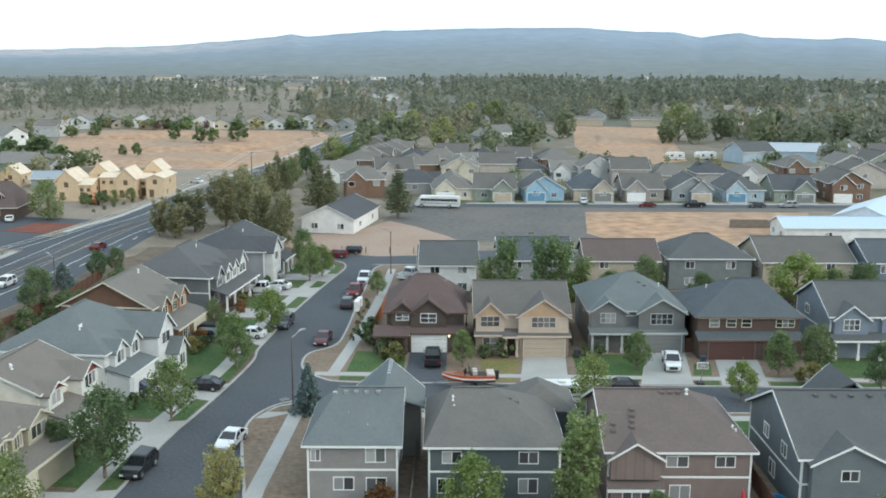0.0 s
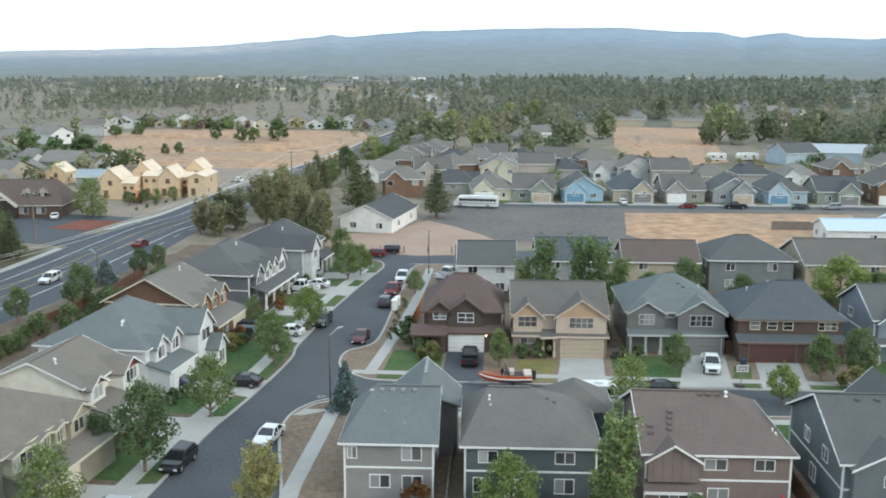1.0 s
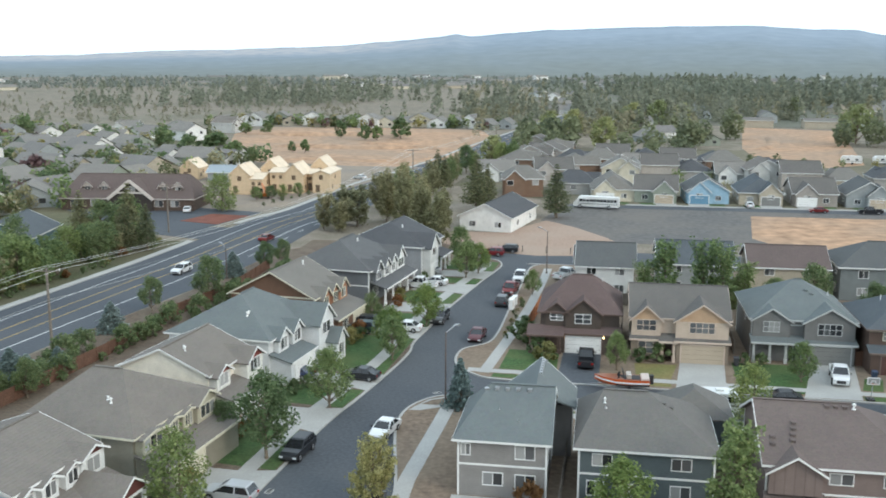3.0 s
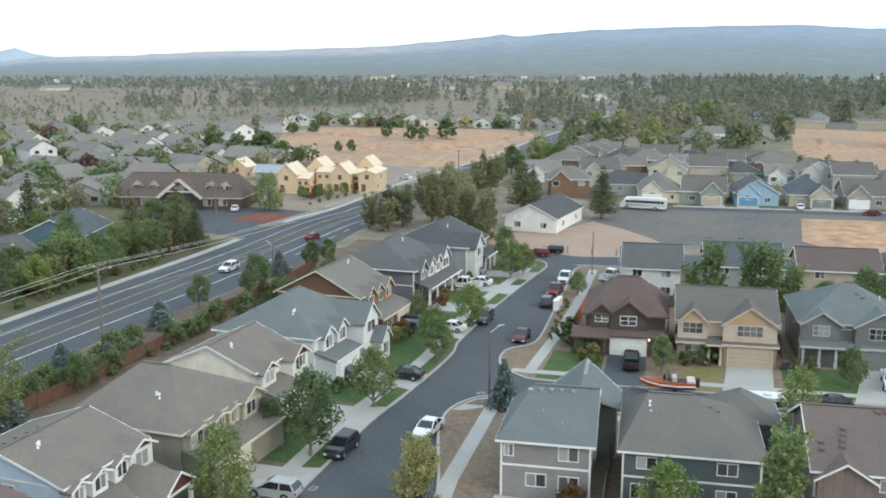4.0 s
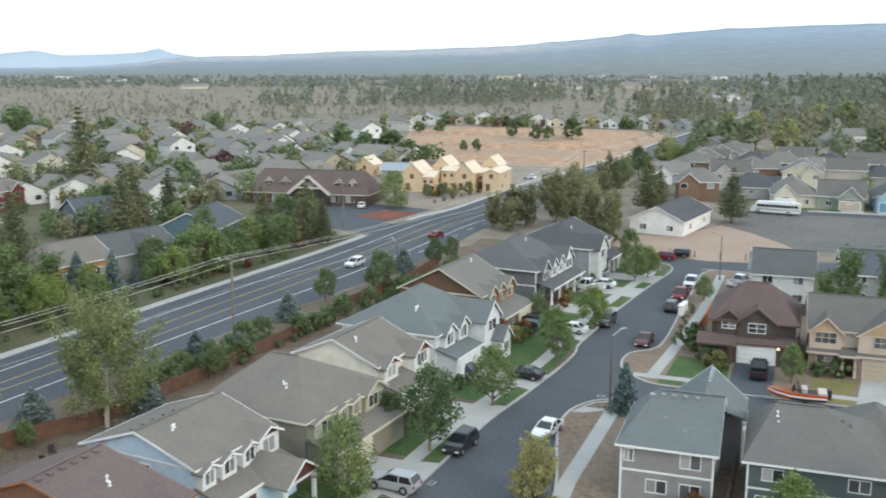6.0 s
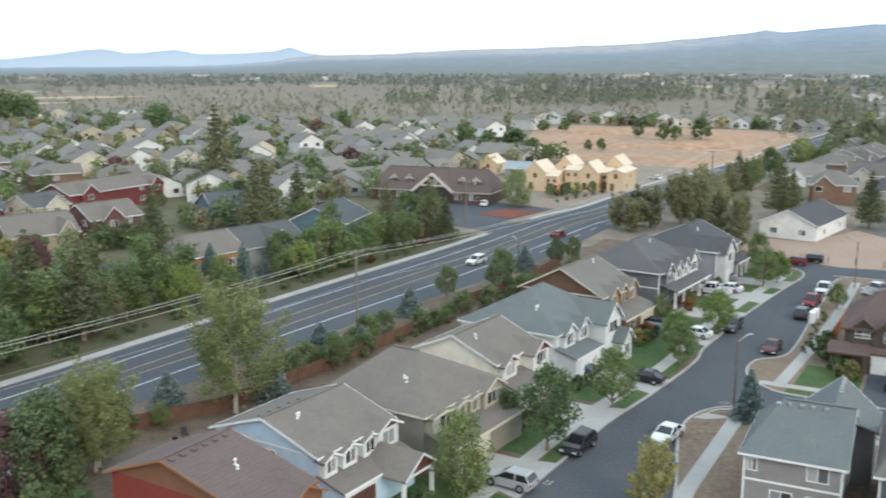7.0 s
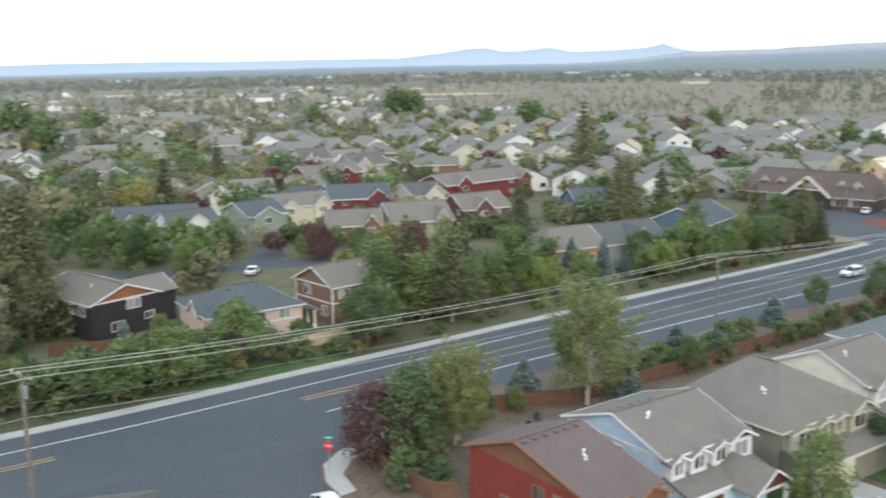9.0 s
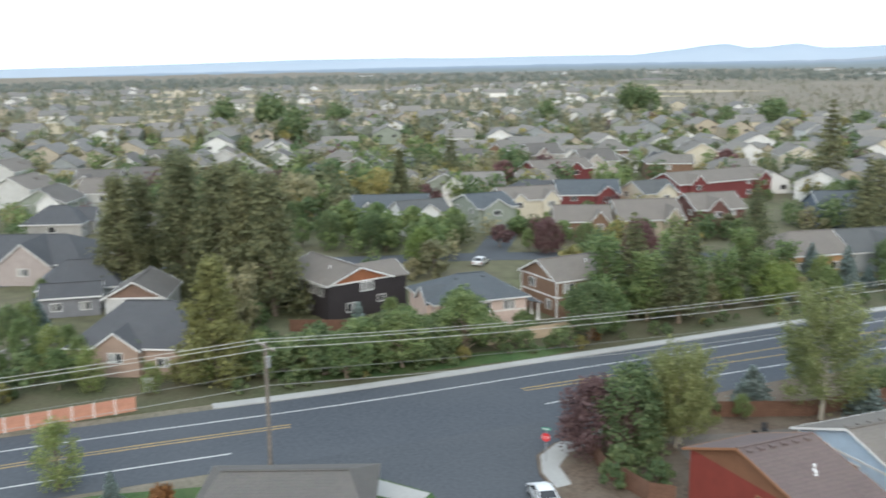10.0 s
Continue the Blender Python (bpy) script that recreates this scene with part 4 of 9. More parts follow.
def beige_house():
    lower = siding((0.25, 0.2, 0.155))
    h = Shell("beige two-storey house with a taupe shingle roof and tan garage door", 9.9, 123.3, 0, 11.4, 11.8, 5.3, 8.0, siding((0.52, 0.42, 0.335)), R_TAUPE, plain("pinkish_trim_paint", (0.56, 0.45, 0.37)))
    h.bump_gable("front", 2.6, 6.2, 1.0, 5.1, 7.2, face_wall=siding((0.5, 0.34, 0.22)))
    h.bump_gable("front", -4.0, 3.5, 0.6, 5.1, 6.7, face_wall=siding((0.5, 0.34, 0.22)))
    h.shed("front", -2.2, -0.5, 1.4, 3.3, 2.8, walls=False, posts=2)
    h.shed("front", -0.4, 5.7, 1.45, 3.3, 2.9, wall=lower)
    h.shed("front", -5.7, -2.3, 1.0, 3.3, 2.9, wall=lower)
    h.window("front", 2.6, 3.75, 2.9, 1.25, 1.0, 4, 2)
    h.window("front", -4.0, 3.75, 2.3, 1.25, 0.6, 3, 2)
    h.window("front", -4.0, 1.0, 1.7, 1.4, 1.0, 2, 2)
    h.garage("front", 2.7, 5.0, 2.3, 1.45, TAN_GARAGE)
    h.door("front", -1.3)
    h.window("left", 0, 3.8, 1.2, 1.1)
    h.box_vent(-3, 1.2), h.box_vent(3, 1.2)
    h.done()


def greygreen_house():
    h = Shell("grey two-storey house with a pale grey-green hip roof", 24.6, 126.0, 0, 11.9, 13.2, 5.3, 8.7, siding((0.165, 0.163, 0.158)), R_GREEN, plain("pale_grey_trim_paint", (0.44, 0.45, 0.44), 0.55), hl=5.7, hr=5.2)
    h.bump_gable("front", -3.7, 4.4, 0.5, 5.1, 6.5)
    h.bump_gable("front", 3.0, 5.8, 0.9, 5.1, 6.8)
    h.shed("front", -5.9, 0.0, 1.6, 3.2, 2.75, walls=False, posts=4)
    h.shed("front", 0.05, 5.9, 1.4, 3.2, 2.8)
    h.window("front", -3.7, 3.7, 1.8, 1.2, 0.5, 3, 2)
    h.window("front", 3.0, 3.65, 2.7, 1.3, 0.9, 4, 2)
    h.window("front", -4.2, 1.0, 1.6, 1.3, 0, 2, 2)
    h.door("front", -1.5)
    h.garage("front", 3.0, 4.9, 2.3, 1.4, GREY_GARAGE)
    h.belt("front", 4.4, -1.4, 0.0)
    h.window("right", 0, 3.7, 1.2, 1.1), h.window("left", 1, 3.7, 1.2, 1.1)
    h.vent(4.4, 1.5), h.box_vent(1.0, -2), h.box_vent(1.6, -2.6)
    h.corners()
    h.done()


def slate_house():
    shingle = siding((0.1, 0.068, 0.055))
    h = Shell("brown shingled two-storey house with a slate blue hip roof", 37.9, 122.6, 0, 12.6, 12.0, 5.3, 8.6, shingle, R_SLATE, plain("dark_brown_trim_paint", (0.17, 0.125, 0.105), 0.6), hl=6.0, hr=3.2)
    h.shed("front", -6.3, 6.3, 1.4, 3.3, 2.8)
    for u, w in ((-4.2, 1.1), (-2.1, 1.1), (-0.2, 1.1)):
        h.window("front", u, 3.85, w, 0.95, 0, 1, 2, CREAMT)
    h.window("front", 4.6, 3.85, 2.2, 0.95, 0, 3, 2, CREAMT)
    h.fbox(h.more("frieze_board", CREAMT), "front", -6.3, 6.3, 0.0, 0.04, 4.86, 5.06)
    h.garage("front", -2.3, 5.6, 2.3, 1.4, RED_GARAGE)
    h.door("front", 2.2, 1.4)
    h.window("front", 4.6, 1.0, 1.8, 1.3, 1.4, 2, 2)
    h.window("left", 0, 3.7, 1.2, 1.1), h.window("right", 0, 3.7, 1.2, 1.1)
    h.vent(-3.4, 1.5)
    h.done()


def blue_porch_house():
    h = Shell("blue two-storey house with white trim, grey roof and front gable", 54.0, 122.6, 0, 11.6, 11.6, 5.3, 8.3, siding((0.2, 0.235, 0.275)), R_GREY)
    h.bump_gable("front", -3.4, 4.2, 0.6, 5.0, 6.6)
    h.window("front", -3.4, 3.6, 1.9, 1.3, 0.6, 3, 2)
    h.shed("front", -5.8, 5.8, 1.8, 3.2, 2.7, walls=False, posts=5)
    h.window("front", -3.4, 1.0, 1.9, 1.3, 0, 2, 2)
    h.window("front", 2, 3.7, 1.5, 1.1)
    h.bump_gable("front", 2.5, 4, 0.3, 5.1, 6.4)
    h.window("left", -2, 3.7, 1.3, 1.1), h.window("left", 2, 1, 1.3, 1.2)
    h.belt("left", 2.9), h.corners()
    h.done()


def corner_grey_house():
    """Its back looks over the corner lot."""
    h = Shell("grey-taupe two-storey house with white trim and grey-green roof", -7.4, 80.2, 180, 7.4, 9.6, 5.2, 8.2, siding((0.255, 0.242, 0.23)), R_GREEN, hr=2.2)
    h.bump_gable("front", -2.3, 6.2, 5.0, 5.0, 7.7, back=5.0)
    for k in range(6):
        bm = bmesh.new()
        y = -h.d / 2 - 4.6 + 0.75 * k
        box(bm, -2.62, -2.3, y, y + 0.36, 7.55, 7.86)
        part("roof_vent", bm, METAL, h.ob)
    h.window("back", -3.05, 3.65, 0.7, 0.95, 0, 2)
    h.window("back", 1.9, 3.55, 1.55, 1.15, 0, 2)
    h.window("back", -0.75, 1.1, 1.6, 1.05, 0, 2)
    h.window("back", 1.95, 0.75, 1.6, 1.35, 0, 2)
    h.belt("back", 2.75), h.belt("back", 5.0, h=0.2), h.belt("left", 2.75), h.belt("right", 2.75)
    h.corners()
    for u in (-2.4, 1.2):
        h.window("left", u, 3.6, 1.1, 1.1)
    h.window("left", 2.5, 0.9, 1.1, 1.3)
    h.window("right", 1, 3.6, 1.1, 1.1)
    for x in (-1.9, -0.9, 0.0, 0.9, 1.8):
        h.box_vent(x, 0.5, METAL)
    h.vent(0.5, 2.4, 0.25, 0.05, False), h.vent(-1.2, 3.4, 0.25, 0.05, False)
    h.done()


def green_grey_house():
    h = Shell("dark green-grey two-storey house with a brown-grey hip roof", 4.3, 80.6, 180, 10.8, 11.0, 5.2, 8.1, siding((0.1, 0.122, 0.128)), shingles((0.15, 0.14, 0.127)), hr=1.9, hl=5.2)
    h.hip_wing("front", -4.6, 6.0, -2.0, 3.4, 4.9, 6.9)
    for u in (-3.5, 2.8):
        h.window("back", u, 3.6, 1.5, 0.95, 0, 2)
    h.window("back", 2.8, 1.0, 1.5, 1.2, 0, 2)
    h.window("back", -4.0, 1.0, 1.3, 1.2, 0, 2)
    h.belt("back", 2.75), h.belt("back", 5.0, h=0.2), h.belt("right", 2.75), h.corners()
    h.door("back", -1.5, 0, WHITE)
    h.window("right", 2, 3.6, 1.1, 1.1)
    h.vent(3.4, 1.4, 0.5, 0.09), h.vent(3.3, 1.9, 0.2, 0.09, False)
    h.box_vent(-1.5, 0.9), h.box_vent(-2.1, 0.9)
    h.done()


def mauve_house():
    h = Shell("mauve-brown two-storey house with white trim and red-brown roof", 19.3, 80.4, 180, 11.6, 12.4, 5.2, 8.1, siding((0.205, 0.158, 0.142)), shingles((0.15, 0.112, 0.1)), hl=4.2)
    h.bump_gable("back", -3.7, 4.0, 0.7, 4.75, 6.0, base=2.9, wall=siding((0.205, 0.158, 0.142), True))
    h.shed("back", -5.7, -1.7, 0.9, 2.9, 2.4)
    h.window("back", -0.2, 3.75, 1.7, 0.85, 0, 2), h.window("back", 3.7, 3.75, 1.5, 0.85, 0, 2)
    h.window("back", 0.1, 0.2, 1.6, 1.9, 0, 2)
    h.window("back", -3.6, 0.9, 2.2, 1.0, 0.9, 3)
    h.belt("back", 2.75, -1.6, 5.8), h.corners()
    h.window("left", 0, 3.6, 1.1, 1.1), h.window("right", 0, 3.6, 1.1, 1.1)
    h.vent(-1.7, 0.6, 0.5, 0.13), h.vent(-4.9, 3.6, 0.35, 0.08), h.vent(-5.0, 4.2, 0.3, 0.08)
    for x, y in ((5.2, 4.6), (5.1, 3.9), (3.6, 4.2), (3.5, 3.6), (3.4, 3.0), (3.3, 2.4), (-1, 0.5), (-0.3, 0.5), (0.4, 0.5)):
        h.box_vent(x, y)
    h.done()


def bluegrey_house():
    h = Shell("blue-grey two-storey house with white trim and grey gable roof", 34.9, 79.4, 180, 12.4, 13.0, 5.2, 8.4, siding((0.15, 0.172, 0.182)), R_GREY)
    h.bump_gable("back", -2.6, 6.0, 0.8, 4.9, 6.4)
    h.bump_gable("front", -1.5, 6, 1.5, 5.2, 8.2, back=4)
    h.window("back", 2.4, 3.7, 1.9, 0.95, 0, 3)
    h.window("back", -2.6, 3.5, 1.3, 0.8, 0.8, 2)
    h.window("back", 3, 0.8, 1.7, 1.3, 0, 2)
    h.belt("back", 2.75), h.belt("right", 2.75), h.corners()
    h.window("right", -2, 3.6, 1.2, 1.1), h.window("right", 2.5, 3.6, 1.2, 1.1), h.window("right", 0, 0.8, 1.4, 1.3)
    for x in (3.2, 1.6, 0.2, -1.4, -3):
        h.box_vent(x, 0.7)
    h.done()


for build in (brown_house, beige_house, greygreen_house, slate_house, blue_porch_house, corner_grey_house, green_grey_house, mauve_house, bluegrey_house):
    build()


# the row west of the street: fronts look east
def red_house():
    h = Shell("rust red and orange wooden house with a red-brown roof", -46.33, 52.3, 85, 6.4, 14.3, 5.1, 7.3, siding((0.22, 0.044, 0.032)), shingles((0.15, 0.105, 0.095)), plain("rust_trim_paint", (0.3, 0.14, 0.07)), ridge_off=1.3, gable_wall=siding((0.2, 0.095, 0.052)))
    h.bump_gable("front", 1.4, 3.8, 1.0, 4.7, 5.7, wall=siding((0.2, 0.095, 0.052)))
    h.bump_gable("front", -2.2, 2.4, 0.5, 4.7, 5.4, wall=siding((0.2, 0.095, 0.052)))
    h.window("front", 1.4, 3.2, 1.8, 1.2, 1.0, 2), h.window("front", -2.2, 3.2, 1.4, 1.2, 0.5, 2)
    h.window("left", 1.2, 3.2, 1.2, 1.2, 0, 2, 1), h.window("left", 3.6, 2.9, 1.5, 1.5, 0, 2, 1), h.window("left", -2.5, 1, 1.4, 1.2)
    h.vent(0.3, -2.4, 0.5, 0.1), h.vent(0.0, -2.9, 0.3, 0.1)
    for i in range(6):
        h.box_vent(-3 + i * 1.1, 0.7)
    h.done()


def pale_blue_house():
    h = Shell("pale blue and white house with dark red gables and taupe roof", -45.96, 64.2, 83, 9.6, 11.3, 5.3, 7.25, siding((0.52, 0.67, 0.8)), R_WARM)
    white = siding((0.68, 0.69, 0.68))
    red = siding((0.11, 0.04, 0.035))
    h.shed("front", -4.7, 4.7, 2.6, 3.7, 2.9)
    h.fbox(h.more("front_wall", white), "front", -4.8, 4.8, 0.0, 0.06, 3.2, 5.2)
    for u, w in ((-4.0, 1.6), (-1.6, 1.8), (1.0, 1.7)):
        h.bump_gable("front", u, w, 0.7, 5.0, 5.4, base=3.3, wall=white, face_wall=red)
        h.window("front", u, 3.85, w - 0.6, 1.05, 0.7, 2)
    h.bump_gable("front", 3.4, 2.9, 0.8, 5.2, 5.9, base=3.3, wall=white, face_wall=red)
    h.window("front", 3.4, 3.75, 1.6, 1.2, 0.8, 2)
    h.bump_gable("front", 2.2, 4.4, 5.0, 2.75, 4.2, base=2.5, back=0.5, wall=white, face_wall=red)
    for u in (0.2, 4.2):
        bm = bmesh.new()
        h.fbox(bm, "front", u - 0.14, u + 0.14, 4.6, 4.9, 0, 2.6)
        part("porch_post", bm, WHITE, h.ob)
    h.garage("front", -2.7, 3.8, 2.2, 2.6, RED_GARAGE)
    h.window("left", 0.6, 3.4, 1.0, 1.2, 0, 2), h.window("left", -2.6, 4.6, 0.9, 0.6)
    h.belt("left", 5.0, h=0.16), h.belt("left", 2.8)
    h.vent(-2.6, -1.6, 0.5, 0.1), h.vent(-2.2, -1.4, 0.3, 0.1)
    for i in range(5):
        h.box_vent(-4.4 + i * 1.2, 0.8)
    h.done()


def tan_house():
    h = Shell("olive-tan house with cream trim and a grey-brown hip roof", -42.6, 77.4, 83, 12.6, 11.6, 5.3, 8.6, siding((0.27, 0.25, 0.2)), R_WARM, CREAMT, hl=5.0, hr=3.6, axis="y")
    cream = siding((0.42, 0.39, 0.3))
    h.shed("front", -6, 6, 3.0, 3.6, 2.8)
    for u, w in ((-4.4, 3.2), (-1.2, 1.8), (1.2, 1.7)):
        h.bump_gable("front", u, w, 0.7, 4.95, 5.2, base=3.3, wall=cream)
        h.window("front", u, 3.7, w - 0.6, 1.1, 0.7, 3)
    h.bump_gable("front", 4.0, 3.4, 1.0, 5.1, 6.0, base=3.3, wall=cream)
    h.window("front", 4.0, 3.7, 2.4, 1.1, 1.0, 3)
    h.garage("front", -2.6, 4.8, 2.2, 3.0, CREAMT)
    h.window("left", 2.2, 3.6, 1.0, 1.1), h.window("left", -2, 3.6, 1.0, 1.1)
    h.belt("left", 5.0, h=0.2)
    h.vent(-3.6, -2.0, 0.5, 0.1), h.vent(-3.3, -1.5, 0.3, 0.1)
    h.done()


def cream_house():
    h = Shell("cream white house with red-brown gables and taupe roof", -42.6, 92.2, 84, 9.2, 10.1, 5.2, 7.4, siding((0.83, 0.77, 0.66)), R_WARM)
    white = siding((0.7, 0.69, 0.64))
    red = siding((0.22, 0.06, 0.05))
    h.shed("front", -4.7, 0.5, 2.8, 3.6, 2.9)
    h.bump_gable("front", -3.0, 2.8, 0.9, 5.0, 5.8, base=3.3, wall=white, face_wall=red)
    h.window("front", -3.0, 3.75, 1.7, 1.2, 0.9, 2)
    h.bump_gable("front", 2.6, 3.6, 1.6, 5.0, 6.1, wall=white, face_wall=red)
    h.window("front", 2.6, 3.75, 2.2, 1.2, 1.6, 3), h.window("front", 2.6, 0.9, 2.0, 1.3, 1.6, 2)
    h.garage("front", -2.0, 4.6, 2.2, 2.8, WHITE)
    h.vent(-2.8, -1.6, 0.5, 0.1), h.vent(-2.5, -1.3, 0.3, 0.1)
    h.window("left", -3, 3.7, 1.0, 1.0)
    h.done()


def white_hip_house():
    h = Shell("white house with a broad blue-grey hip roof and small gables", -41.6, 107.2, 83, 13.6, 12.6, 5.3, 8.7, siding((0.66, 0.67, 0.67)), R_GREEN, hl=5.6, hr=4.6)
    h.shed("front", -6.6, 0, 2.6, 3.6, 2.9)
    h.bump_gable("front", -4.4, 2.6, 0.7, 5.1, 6.1, base=3.3)
    h.bump_gable("front", -0.8, 2.4, 0.7, 5.1, 6.1, base=3.3)
    h.bump_gable("front", 3.4, 4.4, 2.6, 5.2, 7.2)
    for u, o, w in ((-4.4, 0.7, 1.6), (-0.8, 0.7, 1.5), (3.4, 2.6, 2.2)):
        h.window("front", u, 3.7, w, 1.3, o, 2)
    h.bump_gable("front", 4.6, 2.6, 4.0, 2.7, 4.0, base=-0.1, back=0.5)
    h.window("front", 4.6, 0.8, 1.4, 1.3, 4.0, 2)
    h.garage("front", -3.2, 4.8, 2.2, 2.6, WHITE)
    h.window("left", 0, 3.7, 1.1, 1.0)
    h.vent(-4.2, -2.4, 0.6, 0.11), h.vent(-3.8, -2.4, 0.3, 0.11)
    h.done()


def brown_gable_house():
    h = Shell("brown house with orange-brown gables and tan shingle roof", -42.2, 125.0, 83, 10.4, 12.0, 5.3, 8.4, siding((0.15, 0.085, 0.055)), R_TAN, CREAMT)
    orange = siding((0.34, 0.17, 0.1))
    h.shed("front", -5.2, 5.2, 3.4, 3.6, 2.7, walls=True)
    h.bump_gable("front", -2.6, 2.6, 0.7, 5.0, 6.2, base=3.3, wall=orange)
    h.bump_gable("front", 0.6, 2.4, 0.5, 5.0, 6.0, base=3.3, wall=orange)
    h.bump_gable("front", 3.4, 2.8, 0.7, 5.0, 6.3, base=3.3, wall=orange)
    for u in (-2.6, 0.6, 3.4):
        h.window("front", u, 3.7, 1.4, 1.2, 0.7, 2)
    h.window("front", -2.6, 0.9, 1.8, 1.3, 3.4, 3), h.garage("front", 2.4, 4.4, 2.2, 3.4, CREAMT)
    h.belt("left", 5.1, h=0.2), h.belt("left", 2.7)
    h.vent(2.6, -1.0, 0.6, 0.11)
    h.done()


def dark_grey_house():
    h = Shell("dark grey house with white trim and many front gables", -39.4, 145.2, 83, 14.6, 13.0, 5.3, 8.7, siding((0.15, 0.16, 0.17)), shingles((0.115, 0.117, 0.12)), hl=4.4, hr=4.4)
    white = siding((0.7, 0.7, 0.68))
    h.shed("front", -7, 7, 2.6, 3.6, 2.8, walls=False, posts=5)
    for u, w, p in ((-5.2, 2.8, 6.5), (-1.6, 2.4, 6.2), (1.4, 2.4, 6.2), (5.0, 3.6, 6.9)):
        h.bump_gable("front", u, w, 0.8, 5.1, p, base=3.2, wall=white if u > -4 else None)
        h.window("front", u, 3.7, w - 1.0, 1.2, 0.8, 2)
    h.window("front", -4.5, 0.9, 2.0, 1.4, 0, 3), h.garage("front", 3.6, 4.8, 2.2, 0.0, GREY_GARAGE)
    h.window("left", -3.5, 3.4, 1.0, 1.5), h.window("left", -1.6, 3.4, 1.0, 1.5), h.window("left", -2.4, 0.8, 1.6, 1.4)
    h.belt("left", 2.8), h.belt("left", 5.0, h=0.2), h.corners()
    h.vent(1.0, -1.5, 0.5, 0.1)
    h.done()


def far_grey_house():
    h = Shell("grey house with white gables and a dark slate roof", -35.8, 163.4, 83, 11.4, 14.0, 5.3, 8.4, siding((0.3, 0.31, 0.32)), R_DARK, hl=4.5)
    h.bump_gable("front", -3, 4.6, 1.4, 5.2, 7.2, wall=siding((0.6, 0.6, 0.58)))
    h.window("front", -3, 3.6, 1.8, 1.3, 1.4, 2), h.garage("front", -3, 3.8, 2.2, 1.4, WHITE)
    h.shed("front", 0, 5.6, 1.8, 3.4, 2.8, walls=False, posts=3)
    h.window("front", 3, 3.6, 1.5, 1.2)
    h.vent(-1, -2, 0.5, 0.1), h.corners()
    h.done()


for build in (red_house, pale_blue_house, tan_house, cream_house, white_hip_house, brown_gable_house, dark_grey_house, far_grey_house):
    build()


def plain_house(label, x, y, turn, w, d, eave, top, wall, roof, trim=None, hl=0.0, hr=0.0, axis="x", gables=(), garage=None, group="", windows=True):
    """A house seen from afar: gables are (face, centre, width, out, peak)."""
    h = Shell(label, x, y, turn, w, d, eave, top, wall, roof, trim, hl, hr, axis, group=group)
    for face, c, gw, out, peak in gables:
        h.bump_gable(face, c, gw, out, eave - 0.1, peak)
        h.window(face, c, eave - 1.6, min(1.6, gw * 0.4), 1.1, out, 2)
    if garage:
        h.garage(garage[0], garage[1], 4.6, 2.2, garage[2], garage[3])
    if windows:
        for face, half in (("front", w / 2), ("back", w / 2), ("left", d / 2), ("right", d / 2)):
            for u in (-half * 0.5, half * 0.5):
                for z in ((0.9, 3.6) if eave > 4.5 else (0.9,)):
                    busy = any(g[0] == face and abs(g[1] - u) < g[2] / 2 + 0.9 for g in gables)
                    if garage and face == garage[0] and z < 2 and abs(u - garage[1]) < 3.4:
                        busy = True
                    if not busy:
                        h.window(face, u, z, 1.4, 1.1, 0, 2)
    return h.done()


# the row behind the cross street, and what stands beyond it
S_WHITE, S_GREY, S_TAN, S_BLUE = siding((0.7, 0.7, 0.68)), siding((0.3, 0.32, 0.32)), siding((0.42, 0.37, 0.29)), siding((0.3, 0.38, 0.47))
S_SAGE, S_CREAM, S_BROWN, S_RED = siding((0.27, 0.3, 0.25)), siding((0.58, 0.53, 0.42)), siding((0.2, 0.125, 0.085)), siding((0.17, 0.045, 0.045))
plain_house("white house with a grey gable roof behind the cross street", 0.9, 154.0, 0, 8.6, 11.0, 4.9, 7.6, S_WHITE, R_GREY, gables=(("left", 0, 4, 0.4, 7.0),))
plain_house("house with a dark slate roof behind the trees", 14.8, 158.0, 0, 11.4, 10.5, 4.9, 7.6, S_GREY, R_SLATE)
plain_house("house with a red-brown roof behind the trees", 28.8, 157.6, 0, 11.6, 10, 4.9, 7.4, S_TAN, R_RED)
plain_house("dark grey two-storey house with a grey hip roof", 43.0, 158.8, 0, 13.2, 12, 5.3, 8.2, siding((0.19, 0.21, 0.21)), R_GREY, hl=5, hr=5.5)
plain_house("tan house with a broad grey-brown roof", 58.4, 158.4, 0, 14.4, 13, 4.9, 7.8, S_TAN, R_TAUPE)
plain_house("slate blue house with white trim and blue-grey roof", 72.2, 155.2, 0, 10, 11, 5.3, 8.0, siding((0.14, 0.18, 0.22)), R_SLATE)
plain_house("low white hall with a dark hip roof and small windows", -22.8, 215.2, -11, 11.6, 20.5, 3.1, 5.8, siding((0.76, 0.75, 0.72)), R_DARK, hl=0, hr=0, axis="y", gables=())

